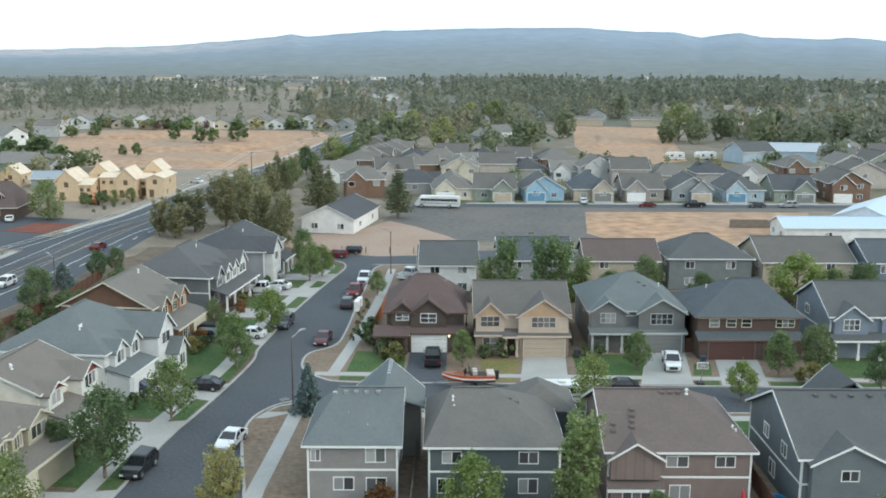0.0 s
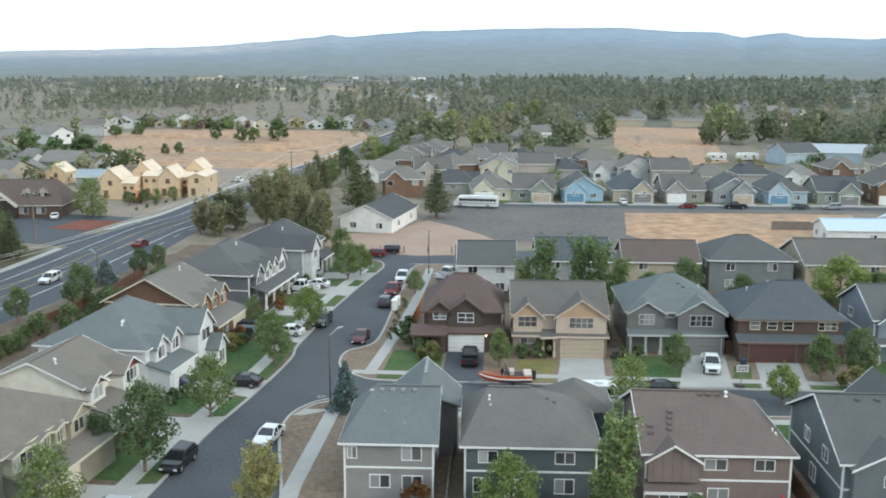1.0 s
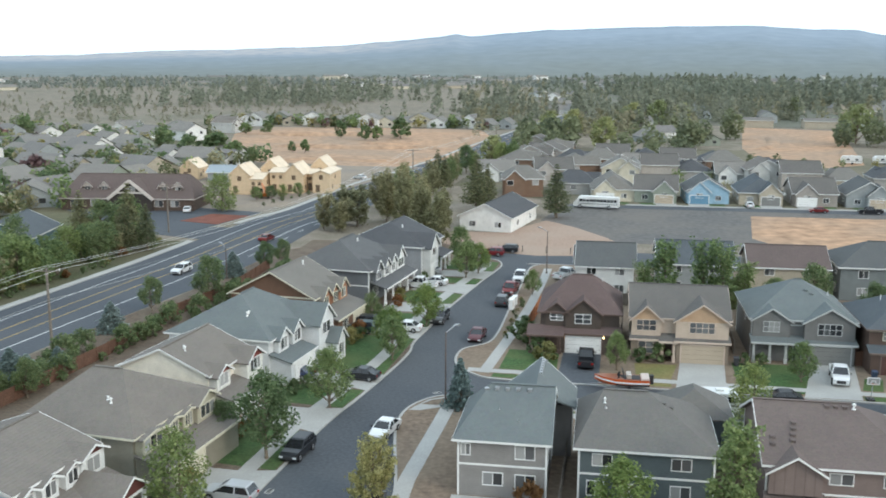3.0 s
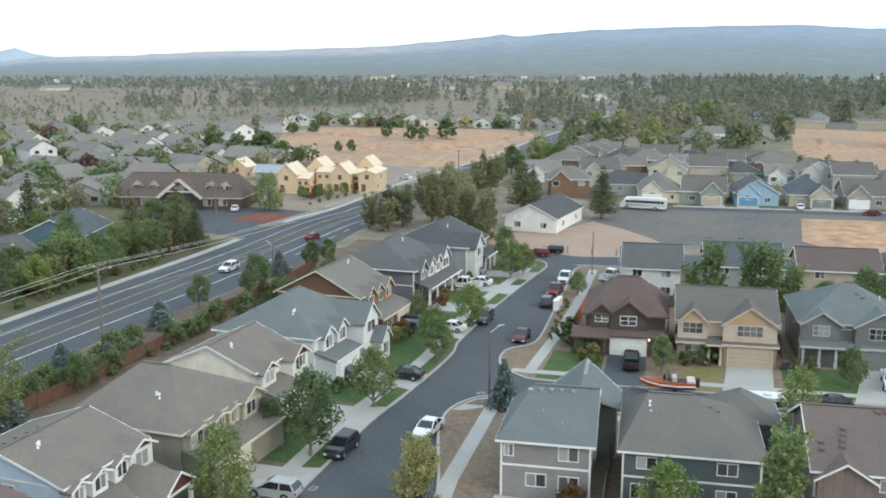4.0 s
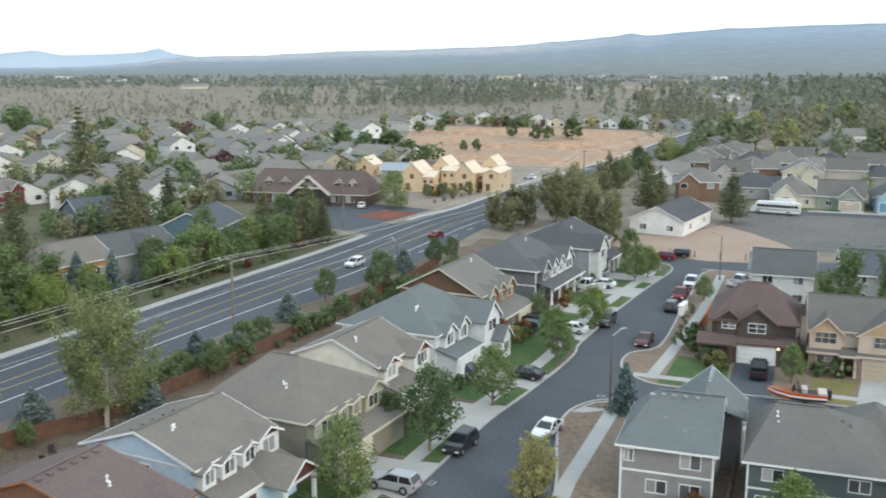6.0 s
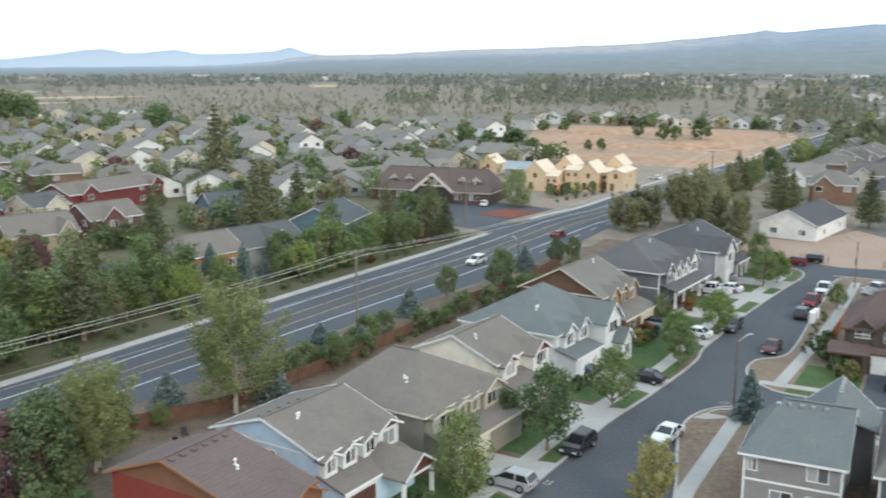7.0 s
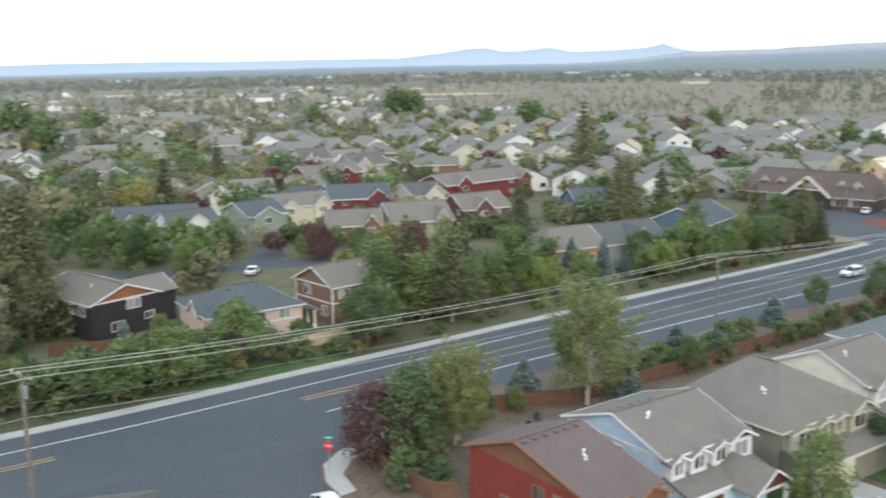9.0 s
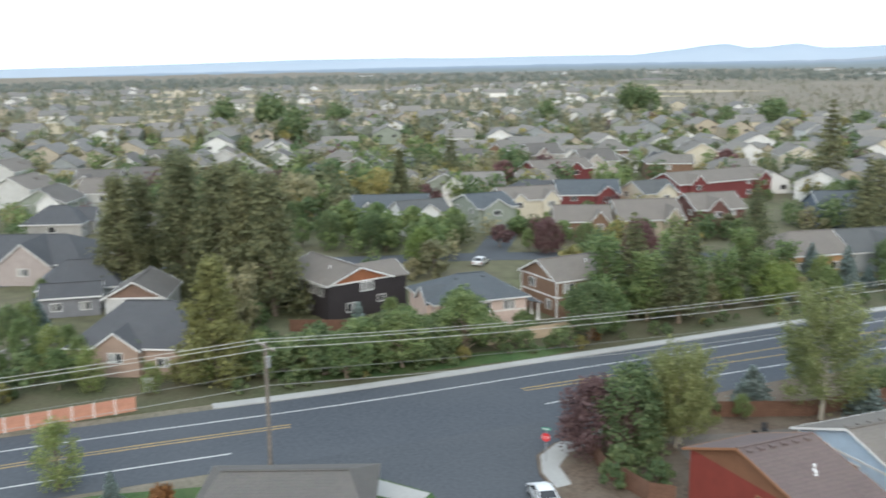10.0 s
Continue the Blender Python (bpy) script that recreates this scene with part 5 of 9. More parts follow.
# ---- trees ----
def leaf_mesh(name, centres, sizes, outs, material, seed, loose=0.6):
    """Many small bent leaf clumps round the given places, in one mesh; outs: the way that each mostly faces."""
    rng = np.random.default_rng(seed)
    n = len(centres)
    c = outs / (np.linalg.norm(outs, axis=1)[:, None] + 1e-6) + rng.normal(size=(n, 3)) * loose
    c /= np.linalg.norm(c, axis=1)[:, None]
    a = rng.normal(size=(n, 3))
    a -= c * (a * c).sum(1)[:, None]
    a /= np.linalg.norm(a, axis=1)[:, None]
    b = np.cross(c, a)
    s = sizes[:, None]
    k = rng.uniform(0.55, 1.0, (n, 1))
    v = np.stack([centres - a * s, centres + b * s * k - c * s * 0.3, centres + a * s, centres - b * s * k - c * s * 0.3], 1).reshape(-1, 3)
    me = bpy.data.meshes.new(name)
    me.vertices.add(4 * n)
    me.vertices.foreach_set("co", v.ravel())
    me.loops.add(6 * n)
    base = 4 * np.arange(n)[:, None]
    me.loops.foreach_set("vertex_index", (base + np.array([[0, 1, 2, 0, 2, 3]])).ravel().astype(np.int32))
    me.polygons.add(2 * n)
    me.polygons.foreach_set("loop_start", (3 * np.arange(2 * n)).astype(np.int32))
    me.update(calc_edges=True)
    me.validate()
    me.materials.append(material)
    return me


def tree(kind, label, height, width, leaves, material, seed, bark=None, clear=0.2, size=0.2, category="tree", limbs=9):
    """A tree of a given habit: round, column, spruce, pine or bush."""
    rng = np.random.default_rng(seed)
    leaves, size = int(leaves * 0.8), size * 1.06
    ob = thing("bush" if kind == "bush" else "tree", label, category)
    bm = bmesh.new()
    h, r = height, width / 2
    if kind in ("spruce", "pine"):
        tube(bm, (0, 0, -0.1), (0, 0, h * 0.95), 0.022 * h, 0.03, 7)
        pts, sz, dirs = [], [], []
        tiers = 16 if kind == "spruce" else 17
        for i in range(tiers):
            f = (i + 0.5) / tiers
            z = h * (clear + (1 - clear) * f)
            if kind == "spruce":
                reach = r * (1.02 - f) ** 0.85
                arms = 11
            else:
                reach = r * (1.04 - f) ** 0.8 * rng.uniform(0.75, 1.08)
                arms = 8
            for k in range(arms):
                a = 6.2832 * (k + rng.uniform(-0.35, 0.35)) / arms + i * 0.7
                L = reach * rng.uniform(0.7, 1.12)
                droop = -0.22 if kind == "spruce" else rng.uniform(-0.1, 0.3)
                end = np.array((math.cos(a) * L, math.sin(a) * L, z + droop * L))
                if L > 0.4:
                    tube(bm, (0, 0, z), tuple(end * np.array((0.8, 0.8, 1)) + np.array((0, 0, -0.2 * droop * L))), 0.004 * h + 0.01, 0.015, 3)
                m = max(3, int(leaves / (tiers * arms) * (0.4 + 1.2 * L / r)))
                t = rng.uniform(0.15, 1.0, m) ** 0.75
                p = np.array((0, 0, z)) + t[:, None] * (end - np.array((0, 0, z)))
                spread = (0.1 if kind == "spruce" else 0.2) * max(L, 0.5)
                dirs.append(rng.normal(0, 1, (m, 3)) * np.array((1, 1, 0.5)))
                pts.append(p + dirs[-1] * spread)
                sz.append(rng.uniform(0.7, 1.3, m) * size)
        tip = rng.normal(0, 0.12, (12, 3)) + np.array((0, 0, h * 0.97))
        pts.append(tip), sz.append(np.full(12, size * 0.8)), dirs.append(tip - np.array((0, 0, h * 0.97)))
    elif kind in ("plume", "cone"):
        tube(bm, (0, 0, -0.1), (0.02 * h, 0, h * 0.4), 0.018 * h, 0.011 * h, 8)
        tube(bm, (0.02 * h, 0, h * 0.4), (0.02 * h, 0.01 * h, h * 0.85), 0.011 * h, 0.03, 7)
        pts, sz, dirs = [], [], []
        for k in range(limbs):
            f = (k + 0.5) / limbs
            a = 2.4 * k + rng.uniform(-0.5, 0.5)
            cone = kind == "cone"
            z0 = h * (clear + ((0.9 if cone else 0.7) - clear) * f)
            reach = r * (1.02 - (0.9 * f ** 1.15 if cone else 0.5 * f ** 2)) * rng.uniform(0.55 if cone else 0.45, 1.0)
            z1 = min(h * rng.uniform(0.93, 1.0), z0 + h * (rng.uniform(0.02, 0.1) if cone else rng.uniform(0.12, 0.34) * (0.75 + 0.8 * f)))
            start, rise = np.array((0.02 * h * f, 0, z0)), np.array((math.cos(a) * reach, math.sin(a) * reach, z1 - z0))
            mid = start + rise * np.array((0.62, 0.62, 0.36))
            tube(bm, tuple(start), tuple(mid), 0.004 * h + 0.012, 0.025, 5)
            tube(bm, tuple(mid), tuple(start + rise * 0.94), 0.025, 0.012, 4)
            m = int(leaves / limbs * (0.45 + 1.1 * reach / r))
            t = rng.uniform(0.22, 1.0, (m, 1)) ** 0.8
            p = start + rise * np.concatenate([t ** 0.7, t ** 0.7, t ** 1.3], 1)
            spread = (0.05 + 0.07 * (1 - t)) * h * (0.5 if cone else 0.46)
            dirs.append(rng.normal(0, 1, (m, 3)) * np.array((1, 1, 0.85)))
            pts.append(p + dirs[-1] * spread)
            sz.append(rng.uniform(0.6, 1.35, m) * size)
    else:
        if kind == "bush":
            clear = 0.03
        top = h * (0.62 if kind != "column" else 0.8)
        p0 = Vector((0, 0, -0.1))
        bend = rng.uniform(-0.03, 0.03, 2) * h
        p1 = Vector((bend[0], bend[1], h * max(clear, 0.12)))
        p2 = Vector((bend[0] * 1.6, bend[1] * 1.6, top))
        r0 = 0.016 * h + 0.03
        if kind != "bush":
            tube(bm, p0, p1, r0 * 1.15, r0 * 0.85, 8)
            tube(bm, p1, p2, r0 * 0.85, r0 * 0.25, 7)
        pts, sz, dirs = [], [], []
        blobs = []
        for k in range(limbs):
            f = (k + 0.5) / limbs
            a = 2.4 * k + rng.uniform(-0.4, 0.4)
            if kind == "column":
                z = h * (clear + (0.93 - clear) * f)
                reach = r * (0.75 * math.sin(math.pi * min(1, 0.15 + f * 0.8)) + 0.1)
                rad = r * rng.uniform(0.3, 0.52)
            else:
                z = h * (clear + 0.12 + (0.8 - clear) * f)
                reach = r * (0.84 * math.sin(math.pi * (0.22 + 0.7 * f))) * rng.uniform(0.72, 1.08)
                rad = r * rng.uniform(0.2, 0.4)
            c = Vector((math.cos(a) * reach, math.sin(a) * reach, z))
            blobs.append((c, rad))
            s = Vector((bend[0], bend[1], max(h * clear * 0.9, z - reach * 0.9)))
            tube(bm, s, c, r0 * 0.4 + 0.01, 0.02, 5)
        blobs.append((Vector((bend[0], bend[1], h * 0.86)), r * 0.4))
        tot = sum(b[1] ** 2 for b in blobs)
        for c, rad in blobs:
            m = int(leaves * rad ** 2 / tot)
            d = rng.normal(size=(m, 3))
            d /= np.linalg.norm(d, axis=1)[:, None]
            q = rng.uniform(0.1, 1.25, (m, 1)) ** 0.5
            wob = 1 + 0.22 * np.sin(d[:, :1] * 5 + c.x * 3) * np.cos(d[:, 1:2] * 4 + c.z)
            p = np.array(c) + d * q * rad * wob * np.array((1, 1, 1.0 if kind != "column" else 1.25))
            up = p[:, 2] > h * clear * 0.5 + 0.05
            p = p[up]
            pts.append(p), dirs.append(d[up])
            sz.append(rng.uniform(0.65, 1.35, len(p)) * size)
    if kind == "bush" and not len(bm.verts):
        tube(bm, (0, 0, -0.05), (0, 0, h * 0.4), 0.04, 0.02, 5)
    part("trunk", bm, bark or BARK, ob)
    p, d = np.concatenate(pts), np.concatenate(dirs)
    mid = p - np.array((0, 0, h * 0.42))
    outs = 0.75 * d / (np.linalg.norm(d, axis=1)[:, None] + 1e-6) + 0.6 * mid / np.linalg.norm(mid, axis=1)[:, None] + np.array((0, 0, 0.25))
    me = leaf_mesh("crown", p, np.concatenate(sz), outs, material, seed + 1)
    crown = new("crown", me)
    crown.parent = ob
    return ob


def put(ob, x, y, s=1.0, turn=0.0, z=0.1, sx=1.0):
    m = pose(x, y, z, 0, 0, turn) @ Matrix.Diagonal((s * sx, s * sx, s, 1))
    return copy_thing(ob, m)


def stand(ob, x, y, s=1.0, turn=0.0, z=0.1, sx=1.0):
    ob.matrix_basis = pose(x, y, z, 0, 0, turn) @ Matrix.Diagonal((s * sx, s * sx, s, 1))
    return ob

# ---- planting near the streets ----
STREET = tree("round", "young green street tree beside the kerb", 6.8, 4.6, 4600, L_GREEN, 11, clear=0.09, size=0.112, limbs=26)
DEEP = tree("round", "dense dark green tree in a front garden", 8.4, 5.6, 5600, L_DEEP, 12, clear=0.1, size=0.132, limbs=28)
BRIGHT = tree("round", "bright yellow-green tree beside the street", 6.0, 4.6, 4800, L_BRIGHT, 13, clear=0.1, size=0.108, limbs=24)
OVAL = tree("column", "oval young green tree with dense leaves", 7.4, 4.4, 3900, leaf("fresh_green_leaves", (0.21, 0.27, 0.105), (0.35, 0.4, 0.18)), 14, clear=0.08, size=0.122, limbs=18)
YELLOW = tree("plume", "yellowing autumn tree on the dirt lot", 6.6, 4.4, 5200, leaf("pale_yellow_leaves", (0.35, 0.345, 0.16), (0.5, 0.47, 0.25)), 15, clear=0.03, size=0.1, limbs=32)
SILVER = tree("plume", "tall silvery green poplar by the fence", 14.2, 12.6, 17000, L_SILVER, 16, bark=PALEBARK, clear=0.15, limbs=52, size=0.125)
COLUMN = tree("plume", "narrow upright green tree with light bark", 10.0, 4.6, 3600, L_GREEN, 17, size=0.148, clear=0.06, limbs=24)
DARKCOL = tree("column", "dense dark green upright tree", 9.6, 4.8, 5000, L_DEEP, 18, size=0.14, clear=0.03, limbs=22)
PURPLE = tree("round", "purple-leaved plum tree by the corner", 7.2, 7.0, 7600, L_PURPLE, 19, clear=0.02, limbs=32, size=0.14)
SPRUCE = tree("spruce", "blue spruce with drooping branches", 5.4, 4.4, 3200, L_BLUE, 20, clear=0.03, size=0.16)
BUSH = tree("bush", "rounded green shrub in a garden bed", 1.7, 2.2, 480, L_DEEP, 21, size=0.16, category="shrub", limbs=7)
MIDBUSH = tree("bush", "broad leafy shrub along the fence", 3.0, 3.8, 1300, L_DEEP, 28, size=0.14, category="shrub", limbs=11)
DRYBUSH = tree("bush", "dry yellowish shrub in a garden bed", 1.6, 2.2, 600, L_YELLOW, 22, size=0.14, category="shrub", limbs=7)
RUSTBUSH = tree("bush", "rust-coloured shrub in a garden bed", 1.8, 2.4, 650, L_RUST, 23, size=0.14, category="shrub", limbs=7)
PINE = tree("pine", "tall dark ponderosa pine", 17.0, 7.6, 4000, L_PINE, 24, clear=0.1, size=0.23)
JUNIPER = tree("plume", "olive green ragged juniper", 8.5, 6.0, 3600, L_OLIVE, 25, clear=0.06, size=0.19, limbs=22)

BIGPINE = tree("cone", "broad tall ponderosa pine in a group", 17.0, 10.0, 9500, L_PINE, 29, clear=0.04, size=0.21, limbs=64)
BIGBUSH = tree("bush", "large rounded green bush along the road verge", 6.0, 7.0, 2500, L_GREEN, 26, size=0.21, category="bush", limbs=13)
LARCH = tree("cone", "yellow-green conical larch by the road", 15.2, 11.5, 10500, leaf("larch_needles", (0.25, 0.25, 0.105), (0.37, 0.36, 0.17)), 27, clear=0.02, size=0.2, limbs=70)
COTTON = tree("plume", "olive-brown upright cottonwood with autumn tint", 12.4, 4.8, 4600, leaf("olive_brown_leaves", (0.265, 0.262, 0.155), (0.37, 0.35, 0.225)), 37, clear=0.04, size=0.2, limbs=24)
stand(STREET, -27.4, 93.6, turn=40)
put(STREET, -24.6, 111.2, 0.85, 100)
put(STREET, -22.3, 158.2, 0.95, 200), put(STREET, -25.0, 171.0, 1.0, 10)
stand(DEEP, -29.5, 79.8)
put(DEEP, -34.6, 82.0, 0.55, 90)
stand(BRIGHT, -23.4, 127.4)
put(BRIGHT, -26.2, 116.5, 0.9, 120)
put(BRIGHT, -20.6, 162.0, 0.9, 60)
stand(OVAL, -32.6, 68.0)
stand(YELLOW, -17.6, 71.6)
stand(SPRUCE, -14.0, 96.4, sx=0.95)
put(STREET, 2.4, 111.8, 0.72, 70, sx=0.9)
put(OVAL, 15.5, 95.9, 0.9, 30, sx=0.9)
put(STREET, 23.2, 111.0, 0.72, 10), put(STREET, 39.2, 108.4, 0.85, 50), put(DEEP, 44.2, 110.2, 0.72, 200), put(BRIGHT, 32.4, 100.6, 0.75, 20)
put(DEEP, 49.0, 103.4, 0.7, 80), put(DRYBUSH, 42.2, 106.6, 1.4, 10)
# back gardens nearest the camera
put(BRIGHT, 2.4, 70.4, 1.05, 200), stand(COLUMN, 10.6, 70.8), put(DEEP, 16.4, 68.6, 0.5, 20)
put(STREET, 33.0, 66.0, 0.8, 80), put(YELLOW, 38.0, 67.0, 0.75, 80), put(RUSTBUSH, -5.0, 73.6, 1.2, 0)
# between the two rows
for x, y, s, a in ((9.0, 139, 1.14, 0), (14.6, 139.5, 1.15, 60), (17.4, 138, 1.1, 130), (20.2, 139, 0.85, 30), (6.2, 139.5, 0.8, 90)):
    put(COLUMN, x, y, s, a, sx=1.05)
put(BRIGHT, 52.8, 141, 1.4, 30, sx=1.35)
for x, y, s, a in ((30.2, 141, 0.95, 0), (57.5, 139, 0.8, 90), (62, 139, 0.9, 200), (38, 139, 0.72, 10), (43, 140, 0.62, 160), (24.6, 139, 0.75, 160), (-0.6, 139, 0.6, 60)):
    put(DEEP, x, y, s, a)
for x, y, s in ((-7.6, 117.4, 1.3), (-5.6, 119.2, 1.0), (5.4, 115.6, 1.0), (7.4, 116.2, 1.3), (17.6, 116.6, 0.8), (19.6, 116.8, 0.8), (41.4, 114.8, 1.1), (45.2, 114, 1.0), (-9.8, 121.5, 1.5), (-9.6, 125.8, 1.3)):
    put(BUSH, x, y, s, x * 40)
put(DRYBUSH, -6.0, 114.4, 1.35, 20), stand(DRYBUSH, -34.0, 73.0), stand(BUSH, -34.2, 103.5), stand(RUSTBUSH, -31.4, 121.6), put(STREET, -10.2, 148.2, 0.6, 30)
for i in range(11):
    put((BUSH, DRYBUSH, BUSH)[i % 3], -12.2 + 0.07 * i + random.uniform(-0.5, 0.5), 123 + 2.1 * i, random.uniform(0.22, 0.42), 50 * i)
# front gardens west of the street
for i, (x, y, s) in enumerate(((-34.6, 64.5, 0.9), (-35.4, 70.4, 0.8), (-33.8, 84.4, 1.0), (-33.6, 87.8, 0.8), (-32.6, 97.4, 0.9), (-31.8, 99.5, 0.8), (-32.2, 113.5, 1.0), (-31.4, 117.5, 1.2), (-30.6, 119.4, 0.9), (-31.0, 131.5, 0.9), (-29.6, 137.5, 0.9), (-30.2, 142, 1.0), (-28.8, 155.4, 0.8), (-27.8, 165.5, 1.2), (-36.4, 60.2, 0.9))):
    put((BUSH, BUSH, RUSTBUSH, DRYBUSH)[i % 4], x, y, s, 70 * i)
put(DARKCOL, -31.6, 129.2, 0.42, 0, sx=1.2)
# behind the west row, along the main road
stand(SILVER, -61.9, 74.6), stand(MIDBUSH, -63.6, 84.0)
stand(DARKCOL, -101, 152), put(DARKCOL, -63.8, 51.6, 0.98, 40, sx=1.15), put(DARKCOL, -65.0, 54.2, 0.8, 100, sx=1.1)
put(SILVER, -64.2, 58.2, 0.72, 140, sx=1.05), put(SILVER, -63.6, 57.2, 0.6, 20, sx=1.0)
put(PURPLE, -66.6, 50.4, 0.98, 30, sx=1.2), stand(PURPLE, -131.6, 109.2)
for x, y, s in ((-69.2, 72.6, 0.8), (-65.8, 96.2, 0.78), (-64.7, 117.4, 0.82), (-60.6, 79.6, 0.8), (-63.2, 95.5, 0.7), (-61.4, 153, 0.85), (-62.4, 100.4, 0.6)):
    put(SPRUCE, x, y, s * 0.92, 90 * s, sx=1.65)
for x, y, s in ((-64.2, 128.4, 0.62), (-58.2, 135.4, 0.86), (-60.4, 91, 0.55), (-57.8, 159, 0.6), (-56.4, 164, 0.55)):
    put(DEEP, x, y, s, 100 * s)
for i in range(26):
    f = i / 25
    x = float(np.interp(f, [0, 0.35, 0.6, 1], [-63.6, -59.4, -56.5, -52.5])) + random.uniform(-1.2, 1.2)
    y = 84 + 72 * f + random.uniform(-1, 1)
    put(random.choice((MIDBUSH, MIDBUSH, MIDBUSH, BUSH)), x, y, random.uniform(0.55, 1.05), 33 * i)
for x, y, s in ((-61.0, 48.2, 1.6), (-59.4, 46.6, 1.2), (-57.6, 49.8, 1.3)):
    put(BUSH, x, y, s, 50 * s)
for i in range(16):
    y = 64 + 3.6 * i + random.uniform(-1, 1)
    x = float(np.interp(y, [58, 66, 78, 100, 118, 126], [-70.2, -69.0, -67.2, -65.6, -63.0, -60.6])) + random.uniform(1.2, 4.2)
    if abs(y - 74) > 5 and abs(y - 95) > 4 and abs(y - 116) > 4:
        put((MIDBUSH, STREET, MIDBUSH, MIDBUSH)[i % 4], x, y, random.uniform(0.7, 1.1) if i % 4 != 1 else 0.42, 47 * i)
for i, (x, y, s) in enumerate(((-63.9, 53.4, 0.95), (-61.8, 52.8, 0.85), (-65.4, 55.2, 0.8), (-60.8, 49.6, 0.8), (-66.6, 59.8, 0.5), (-58.4, 50.8, 0.7))):
    put(MIDBUSH, x, y, s, 70 * i)
# the corner garden in the south
put(OVAL, -83.0, 5.6, 0.86, 20), put(SPRUCE, -77.6, 9.0, 0.55, 50), put(RUSTBUSH, -73.0, 12.0, 1.5, 0), put(RUSTBUSH, -63.0, 28.6, 0.8, 40)

# ---- across the main road ----
stand(BIGBUSH, -99.4, 41.0)
for i, (x, y, s) in enumerate(((-101.4, 48.6, 0.9), (-104.6, 57.5, 1.12), (-97.6, 74.2, 1.22), (-101.6, 35.0, 0.8), (-106.6, 50.5, 0.8), (-103, 66, 0.5), (-104.8, 44.0, 0.75), (-95.8, 139, 1.15), (-93.0, 133, 0.9), (-98, 145, 1.2))):
    put(BIGBUSH, x, y, s, 60 * i, 0.04)
stand(LARCH, -104.4, 25.0, z=0.04)
put(BIGBUSH, -103.4, 30.4, 0.75, 40, 0.04)
put(STREET, -98.2, 45.8, 1.02, 10, 0.04, sx=1.5), put(STREET, -98.6, 54.6, 1.22, 130, 0.04, sx=1.35), put(DEEP, -95.4, 70.9, 0.98, 250, 0.04, sx=1.15), put(STREET, -97.8, 38.6, 0.86, 70, 0.04, sx=1.6)
put(SPRUCE, -105.4, 43.4, 1.25, 60, 0.04, sx=0.9)
for i, (x, y, s) in enumerate(((-102.6, 30.2, 1.2), (-101.2, 34.2, 1.35), (-99.8, 36.6, 1.0), (-101.6, 41.8, 1.5), (-99.6, 49.8, 1.35), (-97.2, 50.6, 0.9), (-101.4, 52.6, 1.4), (-98.8, 59.2, 1.1), (-97.4, 62.4, 0.7), (-95.0, 66.6, 0.8), (-104.2, 37.4, 1.4), (-103.2, 46.4, 1.5))):
    put(MIDBUSH, x, y, s * 1.15, 50 * i, 0.04, sx=1.15)
put(BRIGHT, -143.6, 71.7, 1.3, 20, 0.04)
for i, (x, y, s) in enumerate(((-162.2, 70.9, 0.95), (-171, 65.7, 0.9), (-160.3, 87.7, 0.75), (-149.1, 97.2, 0.65), (-190, 65, 0.85), (-142.3, 105.5, 0.7), (-166, 75, 0.8), (-176, 62, 0.85), (-136, 58, 0.6), (-168, 55, 0.9))):
    put((DEEP, STREET)[i % 4 == 3], x, y, s, 47 * i, 0.04, sx=1.15)
put(SPRUCE, -134, 9.5, 1.0, 30, 0.04, sx=1.2), put(STREET, -121.5, 6.6, 0.9, 70, 0.04), put(OVAL, -118.5, 9.4, 0.75, 20, 0.04), put(DEEP, -128, 5.5, 0.75, 20, 0.04), put(STREET, -110.2, 9.0, 0.75, 200, 0.04)
for i, (x, y, s) in enumerate(((-99.6, 84, 1.15), (-98, 90.5, 1.0), (-99.5, 97.5, 1.0), (-98, 104, 0.95), (-104.5, 81, 1.3), (-104, 93, 1.25), (-106, 108, 1.15), (-101.5, 112, 0.95))):
    put(COLUMN, x, y, s * 0.9, 60 * i, 0.04, sx=1.4)
for i, (x, y, s) in enumerate(((-101.6, 121, 0.8), (-96.6, 116, 0.85), (-94.8, 128, 0.8), (-99, 134, 1.0), (-92.6, 140, 1.25), (-96.6, 147, 1.25), (-91.4, 149, 1.1), (-90.6, 163, 1.0), (-95, 158, 1.1))):
    put((OVAL, STREET, STREET, DEEP)[i % 4], x, y, s * 0.85, 70 * i, 0.04, sx=1.35)
for i, (x, y, s) in enumerate(((-125.3, 130.7, 0.9), (-118.1, 151, 1.0), (-86.2, 172, 0.6), (-89.5, 170, 0.62), (-92.0, 176, 0.82), (-100, 172, 0.75), (-134, 172, 0.95), (-128, 180, 0.85), (-104.6, 85.5, 0.95), (-107.2, 99, 0.8))):
    put(PINE, x, y, s * 0.9, 70 * i, 0.04, sx=1.25)
for i, (x, y, s) in enumerate(((-158, 28, 1.1), (-150, 33, 1.2), (-142, 36, 1.15), (-134, 38, 1.12), (-164, 36, 1.2), (-128.5, 40.4, 1.15), (-152, 24, 1.05), (-140, 42, 1.0), (-146, 44, 1.0), (-160, 44, 1.05))):
    put(BIGPINE, x, y, s, 50 * i, 0.04) if i else stand(BIGPINE, x, y, s)
stand(PINE, -228, 124)
for i, (x, y, s) in enumerate(((-146, 176, 0.9), (-141, 190, 0.8), (-131, 186, 0.75), (-152, 190, 0.85), (-124, 176, 0.9), (-118, 178, 0.7), (-146, 212, 0.9), (-137, 206, 0.8))):
    put((DEEP, STREET, OVAL)[i % 3], x, y, s, 61 * i, 0.04, sx=1.25)
